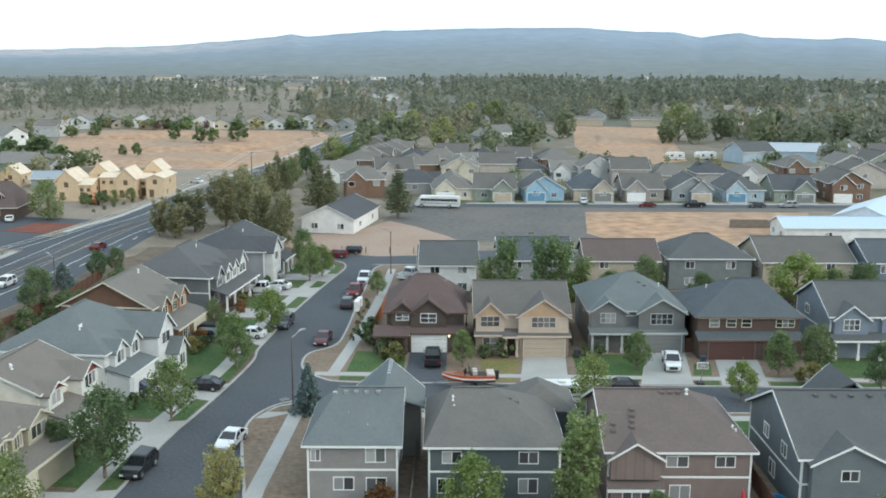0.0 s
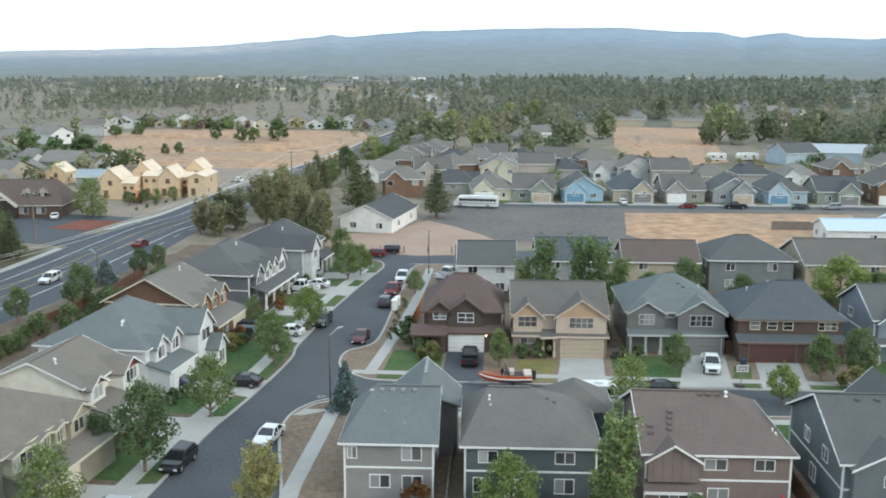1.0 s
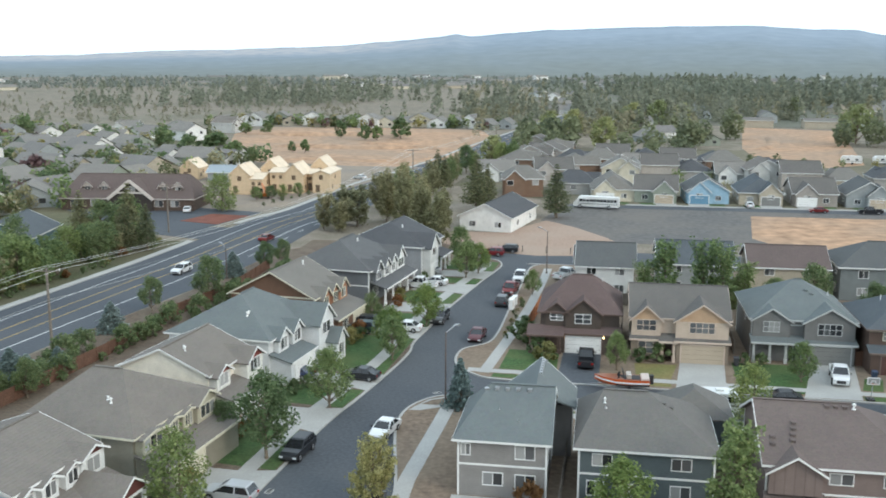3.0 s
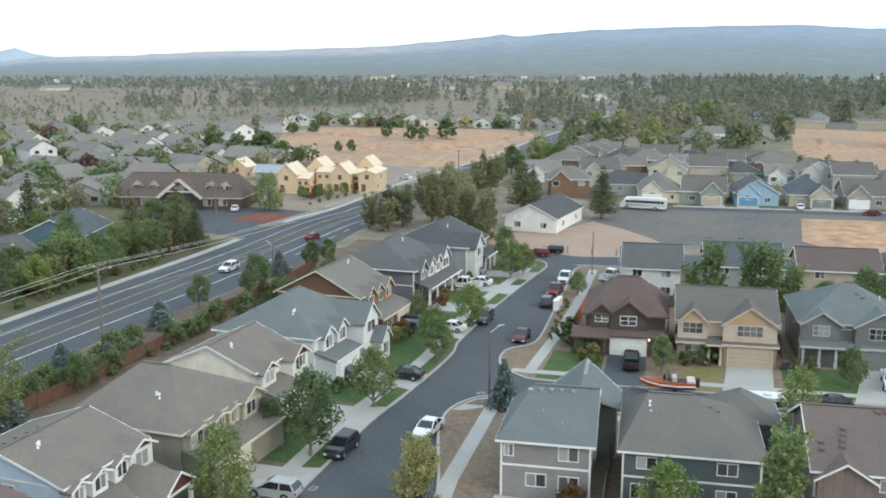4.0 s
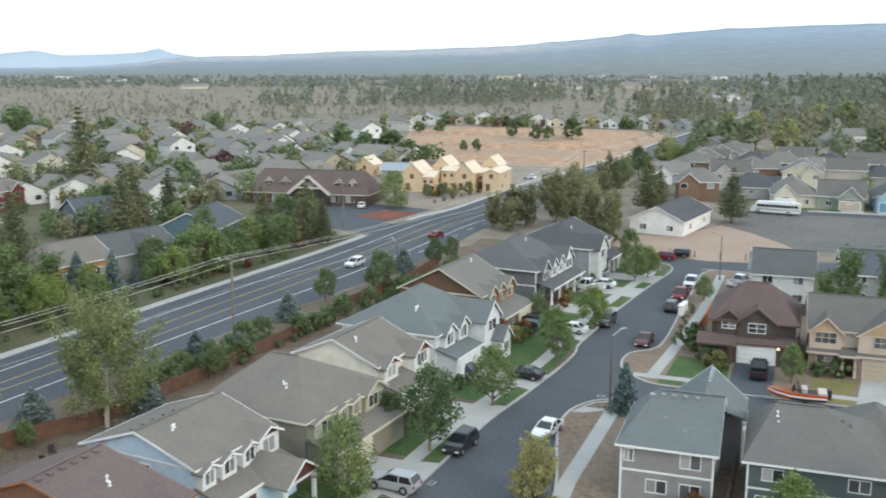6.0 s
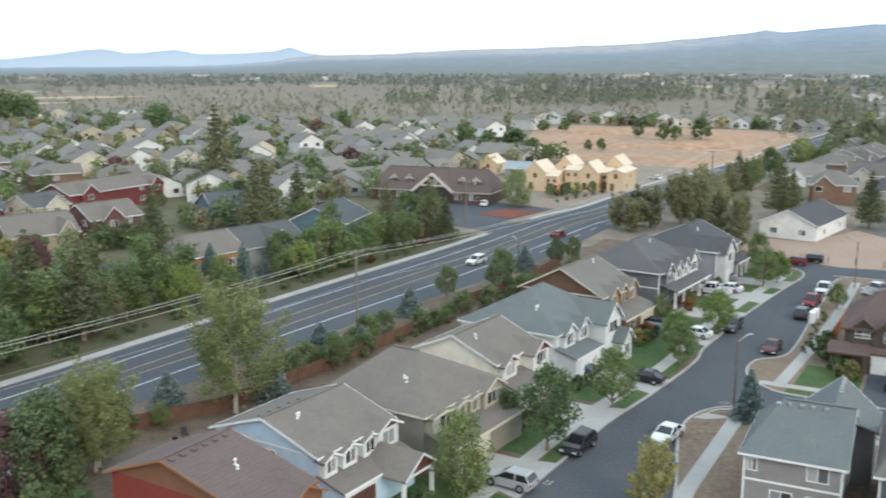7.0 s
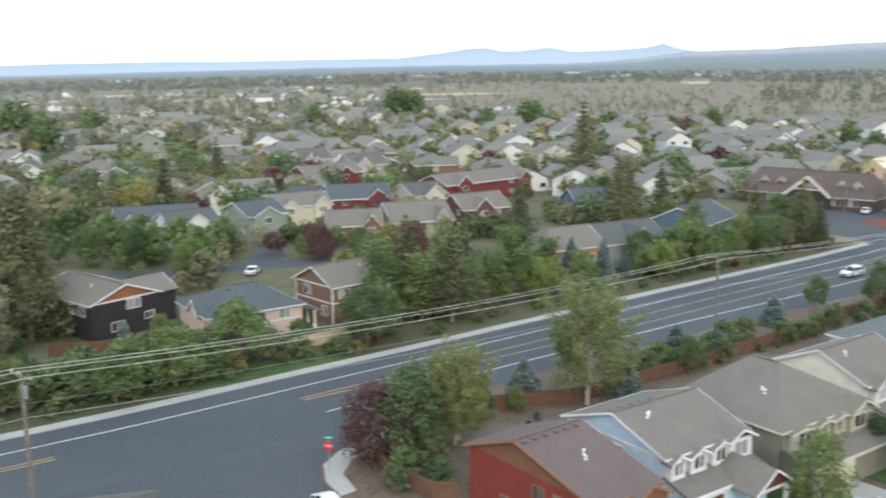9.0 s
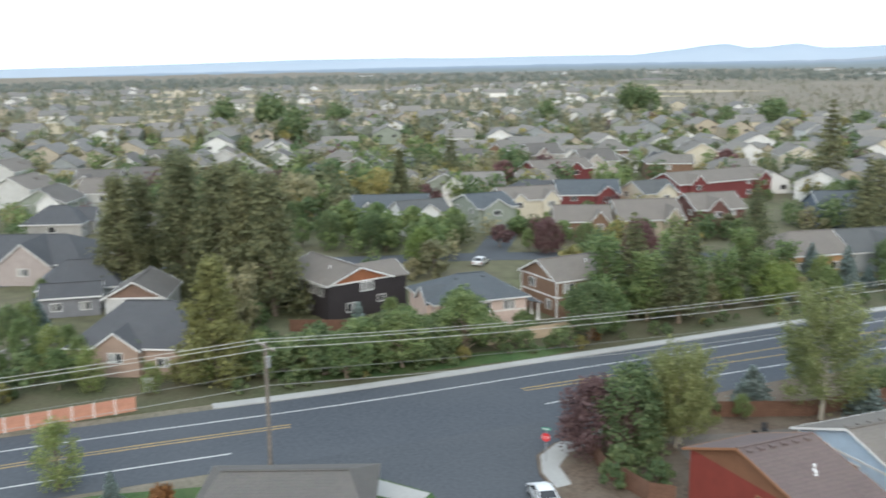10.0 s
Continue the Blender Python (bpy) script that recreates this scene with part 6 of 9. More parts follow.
put(PINE, -171, 204, 1.46, 33, 0.04, sx=1.0), put(PINE, -122, 159.5, 0.95, 70, 0.04, sx=1.45), put(PINE, -114.6, 119.6, 0.86, 10, 0.04, sx=1.0), put(PINE, -96.6, 87, 0.8, 120, 0.04, sx=1.35)
put(JUNIPER, -116, 31.5, 1.3, 80, 0.04)
for i, (x, y, s) in enumerate(((-112, 18, 0.6), (-108, 12, 0.7), (-115, 12, 0.7), (-131, 8, 0.8), (-150, 12, 0.7), (-104, 24, 0.5))):
    put((STREET, OVAL)[i % 2], x, y, s, 35 * i, 0.04)
put(PURPLE, -146.2, 99.4, 0.9, 44, 0.04)
put(BIGBUSH, -91.9, 142.2, 1.1, 20, 0.04), put(BRIGHT, -92.3, 130, 1.1, 80, 0.04), put(BRIGHT, -96.4, 104.1, 1.15, 50, 0.04), put(BRIGHT, -97.6, 108, 1.0, 150, 0.04), put(SPRUCE, -100, 124.5, 1.2, 0, 0.04), put(SPRUCE, -106.5, 124, 1.1, 90, 0.04)
for i in range(46):
    y = random.uniform(-6, 60)
    x = random.uniform(-126, -103.5)
    if not ((-126 < x < -106 and 12 < y < 31) or (x < -119 and y > 40)):
        put((BUSH, BIGBUSH, DRYBUSH, BUSH, STREET, OVAL)[i % 6], x, y, (1.7, 0.5, 1.3, 1.4, 0.62, 0.6)[i % 6] * random.uniform(0.8, 1.2), 41 * i, 0.04)
# a close hedge of trees along the far verge
for i in range(34):
    y = 78 + 3.0 * i + random.uniform(-1.2, 1.2)
    x = float(np.interp(y, [78, 103, 125, 150, 180], [-98, -94.6, -92.2, -89.8, -87.4])) - random.uniform(0.0, 7.0)
    put(random.choice((COLUMN, OVAL, STREET, BRIGHT, JUNIPER, BIGBUSH, DARKCOL, SPRUCE)), x, y, random.uniform(0.55, 0.95) * (0.8 if 100 < y < 170 else 1.0), 41 * i, 0.04, 1.2)
for i in range(52):
    y = 28 + 3.0 * i + random.uniform(-2, 2)
    x = float(np.interp(y, [28, 60, 103, 150, 180], [-97.4, -94.2, -90.6, -86.6, -84.6])) - random.uniform(0.5, 3.0)
    put(random.choice((BUSH, BUSH, DRYBUSH, BUSH, RUSTBUSH)), x, y, random.uniform(0.45, 1.0), 41 * i, 0.04)
# dark trees and kerb shrubs before the lodge
for i, (x, y, s) in enumerate(((-93.4, 176, 1.0), (-98.6, 178, 1.05), (-96.2, 184, 1.05))):
    put((STREET, DEEP, STREET)[i], x, y, s * (1, 1, 1.25)[i], 70 * i, 0.04, sx=1.2)
for i in range(9):
    put(BUSH, -84.6 + 1.35 * i * 0.75, 232.5 + 4.4 * i, 0.45 + 0.08 * (i % 3), 55 * i, 0.04)
# junipers between the road and the hall
stand(JUNIPER, -59.6, 201)
for i, (x, y, s) in enumerate(((-55.6, 198.6, 0.9), (-53.4, 206, 1.1), (-57, 208, 1.05))):
    put(JUNIPER, x, y, s, 47 * i, 0.04, 1.35)
stand(COTTON, -48.5, 214)
for i, (x, y, s) in enumerate(((-43.3, 207, 1.0), (-46.2, 222, 1.05), (-40.2, 213, 1.0), (-35.6, 189.5, 1.0), (-31.6, 186.5, 0.92), (-37.4, 197, 0.98), (-33.6, 203, 0.8))):
    put(COTTON, x, y, s, 61 * i, 0.04)
for i, (x, y, s) in enumerate(((-10.6, 226, 0.75), (-30.3, 233.5, 0.82), (-28.2, 238, 0.66), (-44, 268, 0.6), (-49, 286, 0.6))):
    put(PINE, x, y, s, 47 * i, 0.04, sx=1.4)
for i in range(30):
    put((JUNIPER, STREET, OVAL, DEEP)[i % 4], -50 + i * 0.9 + random.uniform(-6, 6), 226 + i * 8 + random.uniform(-6, 6), random.uniform(0.7, 1.2), 47 * i, 0.04)
for i, (x, y) in enumerate(((-91.4, 222), (-89.4, 241), (-122, 325), (-84.4, 247), (-81.6, 251.5), (-86.6, 244))):
    put((OVAL, STREET, DEEP)[i % 3], x, y, (1.25, 0.55, 0.75, 0.5, 0.55, 0.45)[i], 47 * i, 0.04, sx=1.3)

# ---- houses across the main road ----
def black_house():
    h = Shell("black-brown house with an orange gable and grey roof", -129.2, 50.1, 98, 10.2, 13.6, 5.0, 6.9, siding((0.035, 0.03, 0.032)), R_WARM, axis="y", gable_wall=siding((0.3, 0.12, 0.06)))
    h.belt("front", 4.86, h=0.2)
    h.bump_gable("right", -3.0, 7.0, 3.0, 4.9, 6.5)
    h.window("front", 1.2, 3.5, 2.0, 1.2, 0, 2), h.window("front", -1.4, 0.8, 1.7, 1.2, 0, 2)
    h.window("front", 3.6, 1.6, 1.3, 0.9, 0, 2), h.window("right", -5.2, 3.4, 1.6, 1.0, 3.0, 2), h.window("right", -2.0, 1.2, 1.4, 0.9, 3.0, 2)
    for u, z in ((-4.5, 3.2), (-1.5, 3.2), (2.0, 3.2), (4.5, 3.2), (-4.0, 0.6), (1.0, 0.6)):
        h.window("left", u, z, 1.5, 1.2, 0, 2)
    h.vent(-2.0, -2.0, 0.4, 0.09)
    h.done()


def brown_white_house():
    h = Shell("brown two-storey house with white trim and taupe roof", -111.7, 79.2, 90, 10.0, 9.0, 5.2, 7.4, S_BROWN, R_WARM)
    h.belt("left", 2.7), h.belt("left", 5.0, h=0.18), h.belt("front", 2.7), h.corners()
    h.window("left", -1.6, 3.4, 1.6, 1.2, 0, 2), h.window("left", 2.6, 0.9, 1.2, 1.3, 0, 2)
    h.window("front", -3.0, 3.4, 1.7, 1.2, 0, 2), h.window("front", 1.6, 3.4, 1.5, 1.2, 0, 2), h.window("front", -2.6, 0.9, 1.6, 1.3, 0, 2)
    h.vent(2.0, -1.6, 0.4, 0.09)
    h.done()


def pink_house():
    h = Shell("pale pink low house with a slate roof", -113.6, 63.4, 82, 13.2, 11.0, 3.9, 6.3, siding((0.6, 0.47, 0.41)), R_SLATE, hl=5, hr=4)
    h.belt("front", 2.0, h=0.14)
    h.bump_gable("left", 1.5, 4.0, 0.5, 3.7, 5.4)
    h.window("front", 4.0, 2.3, 1.6, 1.1, 0, 2), h.window("front", 0.5, 2.3, 1.6, 1.1, 0, 2), h.window("front", -4.0, 2.3, 1.5, 1.1, 0, 2)
    h.window("right", -2.0, 2.2, 1.4, 1.1, 0, 2)
    h.shed("right", -5.2, -0.5, 2.2, 3.3, 2.7, walls=False, posts=3)
    h.box_vent(2, -1), h.box_vent(-2, -1)
    h.done()


black_house(), brown_white_house(), pink_house()
plain_house("low house with a grey roof behind trees", -112.4, 91.4, 90, 12, 9, 3.4, 5.5, S_GREY, R_GREY, hl=3, hr=3)
plain_house("orange-tan low house with taupe roof", -113, 128.4, 75, 13, 11, 3.4, 6.2, siding((0.45, 0.27, 0.14)), R_WARM, hl=4)
plain_house("low house with a grey roof and white gable", -109.4, 141, 75, 13, 11, 3.4, 6.2, S_GREY, R_GREY, gables=(("front", 0, 5, 1.0, 6.0),))
plain_house("teal blue house with white trimmed gable", -109.6, 165, 12, 12, 15, 4.2, 7.0, siding((0.12, 0.19, 0.23)), R_SLATE, axis="y")
plain_house("broad slate roofed house with a pale pink gable", -178, 13, 62, 24, 17, 3.2, 6.6, siding((0.38, 0.33, 0.31)), R_DARK, hl=5, hr=5, gables=(("front", 3, 9, 1.5, 6.8),))
plain_house("dark roofed low house by the pines", -152.6, 18, 76, 11.4, 11, 3.2, 6.2, S_GREY, R_DARK, hl=3.5, hr=3.5)
plain_house("low grey garage wing with a dark roof", -145.2, 15.4, 76, 8, 4.4, 3.0, 4.4, siding((0.2, 0.205, 0.22)), R_DARK)
WHITE_GABLE = Shell("small white gabled house with a brown gable face", -137.2, 24.0, 64, 8, 9.5, 4.0, 6.2, siding((0.5, 0.5, 0.49)), R_TAUPE, axis="y", gable_wall=siding((0.2, 0.13, 0.1)))
WHITE_GABLE.belt("front", 3.86, h=0.2), WHITE_GABLE.window("front", -1.0, 2.4, 1.0, 1.1), WHITE_GABLE.window("front", 1.6, 0.8, 1.6, 1.2), WHITE_GABLE.done()
plain_house("low house with a charcoal roof and beige gable", -117.6, 21.0, 58, 15, 14, 3.3, 7.0, siding((0.34, 0.25, 0.2)), R_DARK, hl=4.5, hr=4.5, gables=(("front", -1.5, 5.6, 1.0, 5.2),))
plain_house("grey roofed corner house with a lawn", -66.2, 20.2, 62, 13, 11, 2.8, 4.8, S_TAN, R_TAUPE, plain("taupe_trim_paint", (0.16, 0.145, 0.125)), hl=1.6, hr=1.6)
# second line of the suburb
SECOND = (
    ("grey house with a pale gable and slate roof", -188, 87, 66, 16, 11, 4.2, 6.8, S_GREY, R_SLATE, (("front", -5, 4, 1, 6.2),)),
    ("white gabled house with grey roof", -179.4, 89.6, 86, 10.5, 9, 4.1, 6.5, S_WHITE, R_GREY, (("front", 0, 6.5, 1, 6.3),)),
    ("sage house with a double gable and garage below", -176.8, 103.8, 88, 9, 12, 5.0, 7.2, S_SAGE, R_SLATE, (("front", -0.5, 6.4, 1, 6.8),)),
    ("cream two-storey house with taupe roof", -181, 117.0, 76, 13, 10, 5.0, 7.2, S_CREAM, R_WARM, (("front", 4.4, 4, 0.6, 6.8), ("front", -3, 3.4, 0.6, 6.4))),
    ("dark red two-storey house with white gable trim", -181, 134.0, 62, 14, 12, 5.0, 7.6, S_RED, R_SLATE, (("front", 4, 5, 0.8, 7.0),)),
    ("low brown house with cream gable", -158.6, 116.0, 60, 11, 9, 3.4, 5.9, S_BROWN, R_WARM, (("front", 3.4, 3.6, 0.6, 5.4),)),
    ("large taupe roofed house with a yellow gable", -153.6, 128.4, 68, 13, 12, 3.6, 6.8, S_TAN, R_WARM, (("front", 4.2, 3.6, 0.8, 6.0),)),
    ("brick brown two-storey house with porch", -149.6, 142.4, 76, 11, 10, 5.0, 7.6, siding((0.15, 0.075, 0.065)), R_WARM, (("front", -1, 4.6, 0.8, 7.2),)),
    ("yellow cream house with a bright gable end", -174, 147.0, 85, 9, 10, 5.0, 7.3, S_CREAM, R_GREY, (("front", 1.0, 6, 0.6, 7.1),)),
    ("long dark red terrace with white trim", -184, 176, 88, 30, 11, 4.8, 7.0, S_RED, R_WARM, (("front", -9.5, 5, 0.8, 6.8), ("front", 12, 4.4, 0.8, 6.6))),
    ("dark red house with taupe roof among trees", -227, 158, 84, 18, 10, 4.8, 7.0, S_RED, R_WARM, (("front", 3, 5, 0.8, 6.6),)),
    ("dark blue low house with slate roof", -139, 172, 60, 15, 12, 4.0, 7.0, siding((0.13, 0.16, 0.2)), R_SLATE, (("front", 4, 5, 0.8, 6.4),)),
)
for label, x, y, turn, w, d, e, t, wall, roof, g in SECOND:
    plain_house(label, x, y, turn, w, d, e, t, wall, roof, gables=g)


def taken(x, y, room):
    return any(math.hypot(x - q[1], y - q[2]) < room + max(0, q[4] - 14) * 0.5 for q in SECOND)


def lodge():
    timber = plain("pale_timber", (0.58, 0.52, 0.47), 0.7)
    h = Shell("long brown shingle-roofed lodge with dormers and an open timber gable", -115.4, 226, 6, 33, 14, 3.0, 8.0, siding((0.1, 0.07, 0.055)), shingles((0.125, 0.088, 0.078)), timber, hl=2.5, hr=2.5)
    h.bump_gable("front", 1.5, 10.5, 1.2, 3.2, 7.4, wall=siding((0.05, 0.04, 0.035)))
    for sg in (-1, 1):
        bm = bmesh.new()
        beam(bm, h.P("front", 1.5 + sg * 5.7, 1.6, 2.75), h.P("front", 1.5, 1.6, 7.35), 0.2, 0.75)
        part("timber_rake", bm, timber, h.ob, "broad pale timber rake board")
    bm = bmesh.new()
    h.fbox(bm, "front", -2.2, 5.2, 1.25, 1.45, 4.2, 4.6)
    part("timber_tie", bm, timber, h.ob)
    h.window("front", 1.5, 4.8, 2.4, 1.1, 1.2, 3, 2)
    for u in (-10.5, -6.2, 8.6, 12.2):
        h.bump_gable("front", u, 2.4, -2.2, 5.4, 6.6, back=3.4, wall=timber)
        h.window("front", u, 4.6, 1.3, 0.9, -2.15, 2)
    for u in (-13, -8, 8, 12):
        h.window("front", u, 0.9, 2.0, 1.5, 0, 2)
    h.done()


lodge()
OSB = mottled("raw_sheathing_board", (0.62, 0.465, 0.305), 0.8, 1.2, 0.35, 0.12, 0.1, tint=(0.56, 0.43, 0.29))
OSBROOF = mottled("raw_roof_board", (0.7, 0.585, 0.45), 0.8, 1.0, 0.4, 0.12, 0.1)


def raw_house(x, y, w, d, e, t, tall=True):
    h = Shell("unfinished house of raw yellow sheathing boards", x, y, 2, w, d, e, t, OSB, OSBROOF, OSBROOF, over=0.25, axis="y" if tall else "x", group="raw houses on the building site")
    spots = ((0, e - 1.6, 1.1, 1.3),) if tall else ((-w * 0.25, e - 1.7, 0.9, 0.9), (w * 0.25, e - 1.7, 0.9, 0.9))
    for face, u, z, ww, hh in [("front", *q) for q in spots] + [("front", -w * 0.2, 0.2, 1.2, 2.1), ("right", 0, e - 1.9, 1.0, 1.1), ("right", -d * 0.25, 0.8, 1.0, 1.2)]:
        bm = bmesh.new()
        h.fbox(bm, face, u - ww / 2, u + ww / 2, -0.1, 0.01, z, z + hh)
        part("rough_opening", bm, plain("bare_timber_opening", (0.13, 0.088, 0.055), 0.8), h.ob)
    h.done()


for q in ((-98.4, 256.5, 6.0, 10, 5.2, 7.9), (-93.0, 266.0, 5.2, 9, 6.2, 8.7), (-84.6, 261.6, 5.4, 10, 5.2, 7.9), (-80.6, 273.0, 5.2, 9, 6.2, 8.7), (-77.2, 264.6, 4.8, 13.6, 5.3, 6.2), (-126, 285, 6, 8, 3.6, 6.0)):
    raw_house(*q)
for q in ((-93.6, 256.2, 3.5, 9, 4.2, 5.4), (-89.4, 261.2, 4.1, 9, 5.6, 6.4), (-80.8, 265.2, 2.2, 8, 4.8, 5.8)):
    raw_house(*q, False)
plain_house("low site building with a blue-grey metal roof", -112.4, 281, 4, 12, 8, 2.9, 4.6, S_GREY, plain("blue_grey_metal_roof", (0.3, 0.34, 0.37), 0.5, 0.2))

# ---- the rows beyond the gravel yard ----
ROW = (("cream low house with a tan roof and white garage", S_CREAM, R_TAN), ("sage house with dark gable and tan garage", S_SAGE, R_TAUPE), ("sky blue house with blue garage door", siding((0.3, 0.45, 0.56)), R_GREY), ("dark roofed low house", S_TAN, R_SLATE), ("taupe house with pale gables", siding((0.33, 0.3, 0.27)), R_TAUPE), ("grey house with a bright white gable", S_GREY, R_GREY), ("pale blue house with dark grey roof", siding((0.38, 0.47, 0.53)), R_GREY), ("green-grey house with white gable", S_SAGE, R_DARK), ("two-storey brown house with grey roof", S_BROWN, R_TAUPE))
for i, x in enumerate((2.4, 14, 26.6, 40, 53.4, 66.4, 80, 93.6, 108)):
    label, wall, roof = ROW[i]
    top = 6.4 if i != 8 else 8.0
    eave = 3.2 if i != 8 else 5.0
    plain_house(label, x, 263.4 + random.uniform(-1, 1), random.uniform(-4, 4), 10.8, 14.5, eave, top, wall, roof, axis="y" if i % 3 != 1 else "x", hl=3.5 if i % 3 == 0 else 0, gables=(("front", 2.2 if i % 2 else -2.2, 5.6, 1.5, top - 0.7),), garage=("front", 2.2 if i % 2 else -2.2, 1.5, (WHITE, TAN_GARAGE, plain("blue_garage_paint", (0.12, 0.25, 0.36)), GREY_GARAGE)[i % 4]), group="houses of the far row")
R_PALE = shingles((0.21, 0.193, 0.17))
SMALL = []
for i, (wall, roof, hip, e) in enumerate(((S_GREY, R_PALE, 0, 3.2), (S_TAN, R_TAN, 4, 3.2), (siding((0.5, 0.5, 0.48)), R_WARM, 0, 5.0), (S_CREAM, R_TAN, 0, 5.0), (S_WHITE, R_PALE, 4, 3.2), (S_SAGE, R_TAUPE, 0, 5.0), (S_BROWN, R_TAN, 4, 5.0), (siding((0.36, 0.35, 0.33)), R_DARK, 4, 3.2), (siding((0.44, 0.4, 0.36)), R_TAUPE, 0, 5.0))):
    h = Shell("small suburban house with a shingle roof among trees", -400 - 20 * i, -60, 0, 11, 12, e, e + 2.9, wall, roof, hl=hip, hr=hip, axis="y" if i in (2, 3, 5, 7) else "x", group="houses of the suburb")
    h.bump_gable("front", 2.2 if i % 2 else -2.2, 5.2, 1.2, e - 0.1, e + 2.2, wall=S_WHITE if i in (0, 5) else None)
    for u in (-3.4, 3.4):
        h.window("front", u, e - 1.7, 1.6, 1.2, 1.2 if u * (1 if i % 2 else -1) > 0 else 0, 1)
    h.window("left", 0, e - 1.8, 1.5, 1.1, 0, 1), h.window("right", 0, e - 1.8, 1.5, 1.1, 0, 1)
    SMALL.append(h.done())
# closely packed rows to the north, and the lane that runs off along the road: (place, turn, pattern)
for x, y, turn, k in ((5, 299, 0, 3), (17, 310, 180, 8), (27, 311, 180, 7), (39, 306, 0, 0), (47, 301, 4, 2), (56, 295, 180, 8), (68.5, 295, 176, 1), (83, 302, 180, 7), (95, 299, 0, 4), (110, 304, 2, 6), (129, 313, 0, 3), (144, 324, 8, 5), (124, 290, 90, 8), (136, 300, 60, 7),
                      (3, 345, 0, 8), (14.5, 350, 180, 7), (26, 353, 0, 1), (37, 344, 0, 7), (-1, 326, 180, 6), (12, 330, 0, 0), (24, 332, 180, 8), (38, 326, 180, 6), (50, 322, 90, 7),
                      (-33, 300, 10, 0), (-22, 267, 6, 6), (-15, 292, 8, 8), (-8, 274, 90, 7), (-12, 322, 96, 7), (-27, 320, 80, 6), (-24, 338, 80, 8), (-18, 366, 82, 6), (-20, 352, 260, 8), (-29, 356, 80, 1), (-10, 340, 80, 7), (-9, 306, 100, 6), (-26, 383, 80, 8)):
    copy_thing(SMALL[k], pose(x, y, 0.02, 0, 0, turn))
# the suburb in the west: near houses one by one, the far ones in one mesh
PLACED, FAROFF = [], []


def home(x, y, turn):
    if math.hypot(x, y) < 335 and len(PLACED) < 150:
        copy_thing(random.choice(SMALL), pose(x, y, 0.02, 0, 0, turn))
    else:
        FAROFF.append((x, y, turn))
    PLACED.append((x, y))


for j in range(13):
    for i in range(32):
        x = -190 - j * 24 - (6 if i % 2 else 0) + random.uniform(-3, 3)
        y = -40 + i * 15.5 + random.uniform(-2.5, 2.5)
        heading = math.degrees(math.atan2(-x, y))
        if heading > 88 or random.random() < (0.22 if x > -300 else 0.36) or (x + 178) ** 2 + (y - 214) ** 2 < 200 or (x > -250 and 40 < y < 108) or taken(x, y, 15):
            continue
        home(x, y, random.choice((60, 66, 75, 150, 240)) + random.uniform(-8, 8))
for i in range(11):
    for j in range(4):
        x, y = -128 - j * 19 + i * 1.5 + random.uniform(-3, 3), 196 + i * 14 + random.uniform(-3, 3)
        if j == 0:
            continue
        home(x, y, random.choice((30, 75, 165, 255)) + random.uniform(-8, 8))
for i in range(18):
    home(-215 + i * 9.5, 535 + random.uniform(-10, 12), random.uniform(-20, 20))
for i in range(120):
    a, d = radians(random.uniform(-28, 4)), random.uniform(400, 1150)
    if -math.sin(a) * d > 60 or d > 430:
        FAROFF.append((-math.sin(a) * d, math.cos(a) * d, random.uniform(0, 360)))
for i in range(190):
    a, d = radians(random.uniform(50, 90)), random.uniform(450, 1300)
    FAROFF.append((-math.sin(a) * d, math.cos(a) * d, random.uniform(0, 360)))


for i in range(90):
    a, d = radians(random.uniform(-28, 16) if i % 3 else random.uniform(-28, 70)), random.uniform(1300, 2330)
    FAROFF.append((-math.sin(a) * d, math.cos(a) * d, random.uniform(0, 360)))
FAROFF = [q for q in FAROFF if not (48 < q[0] < 132 and 318 < q[1] < 610) and not (-62 < q[0] - (q[1] - 400) * 0.13 < -36)]


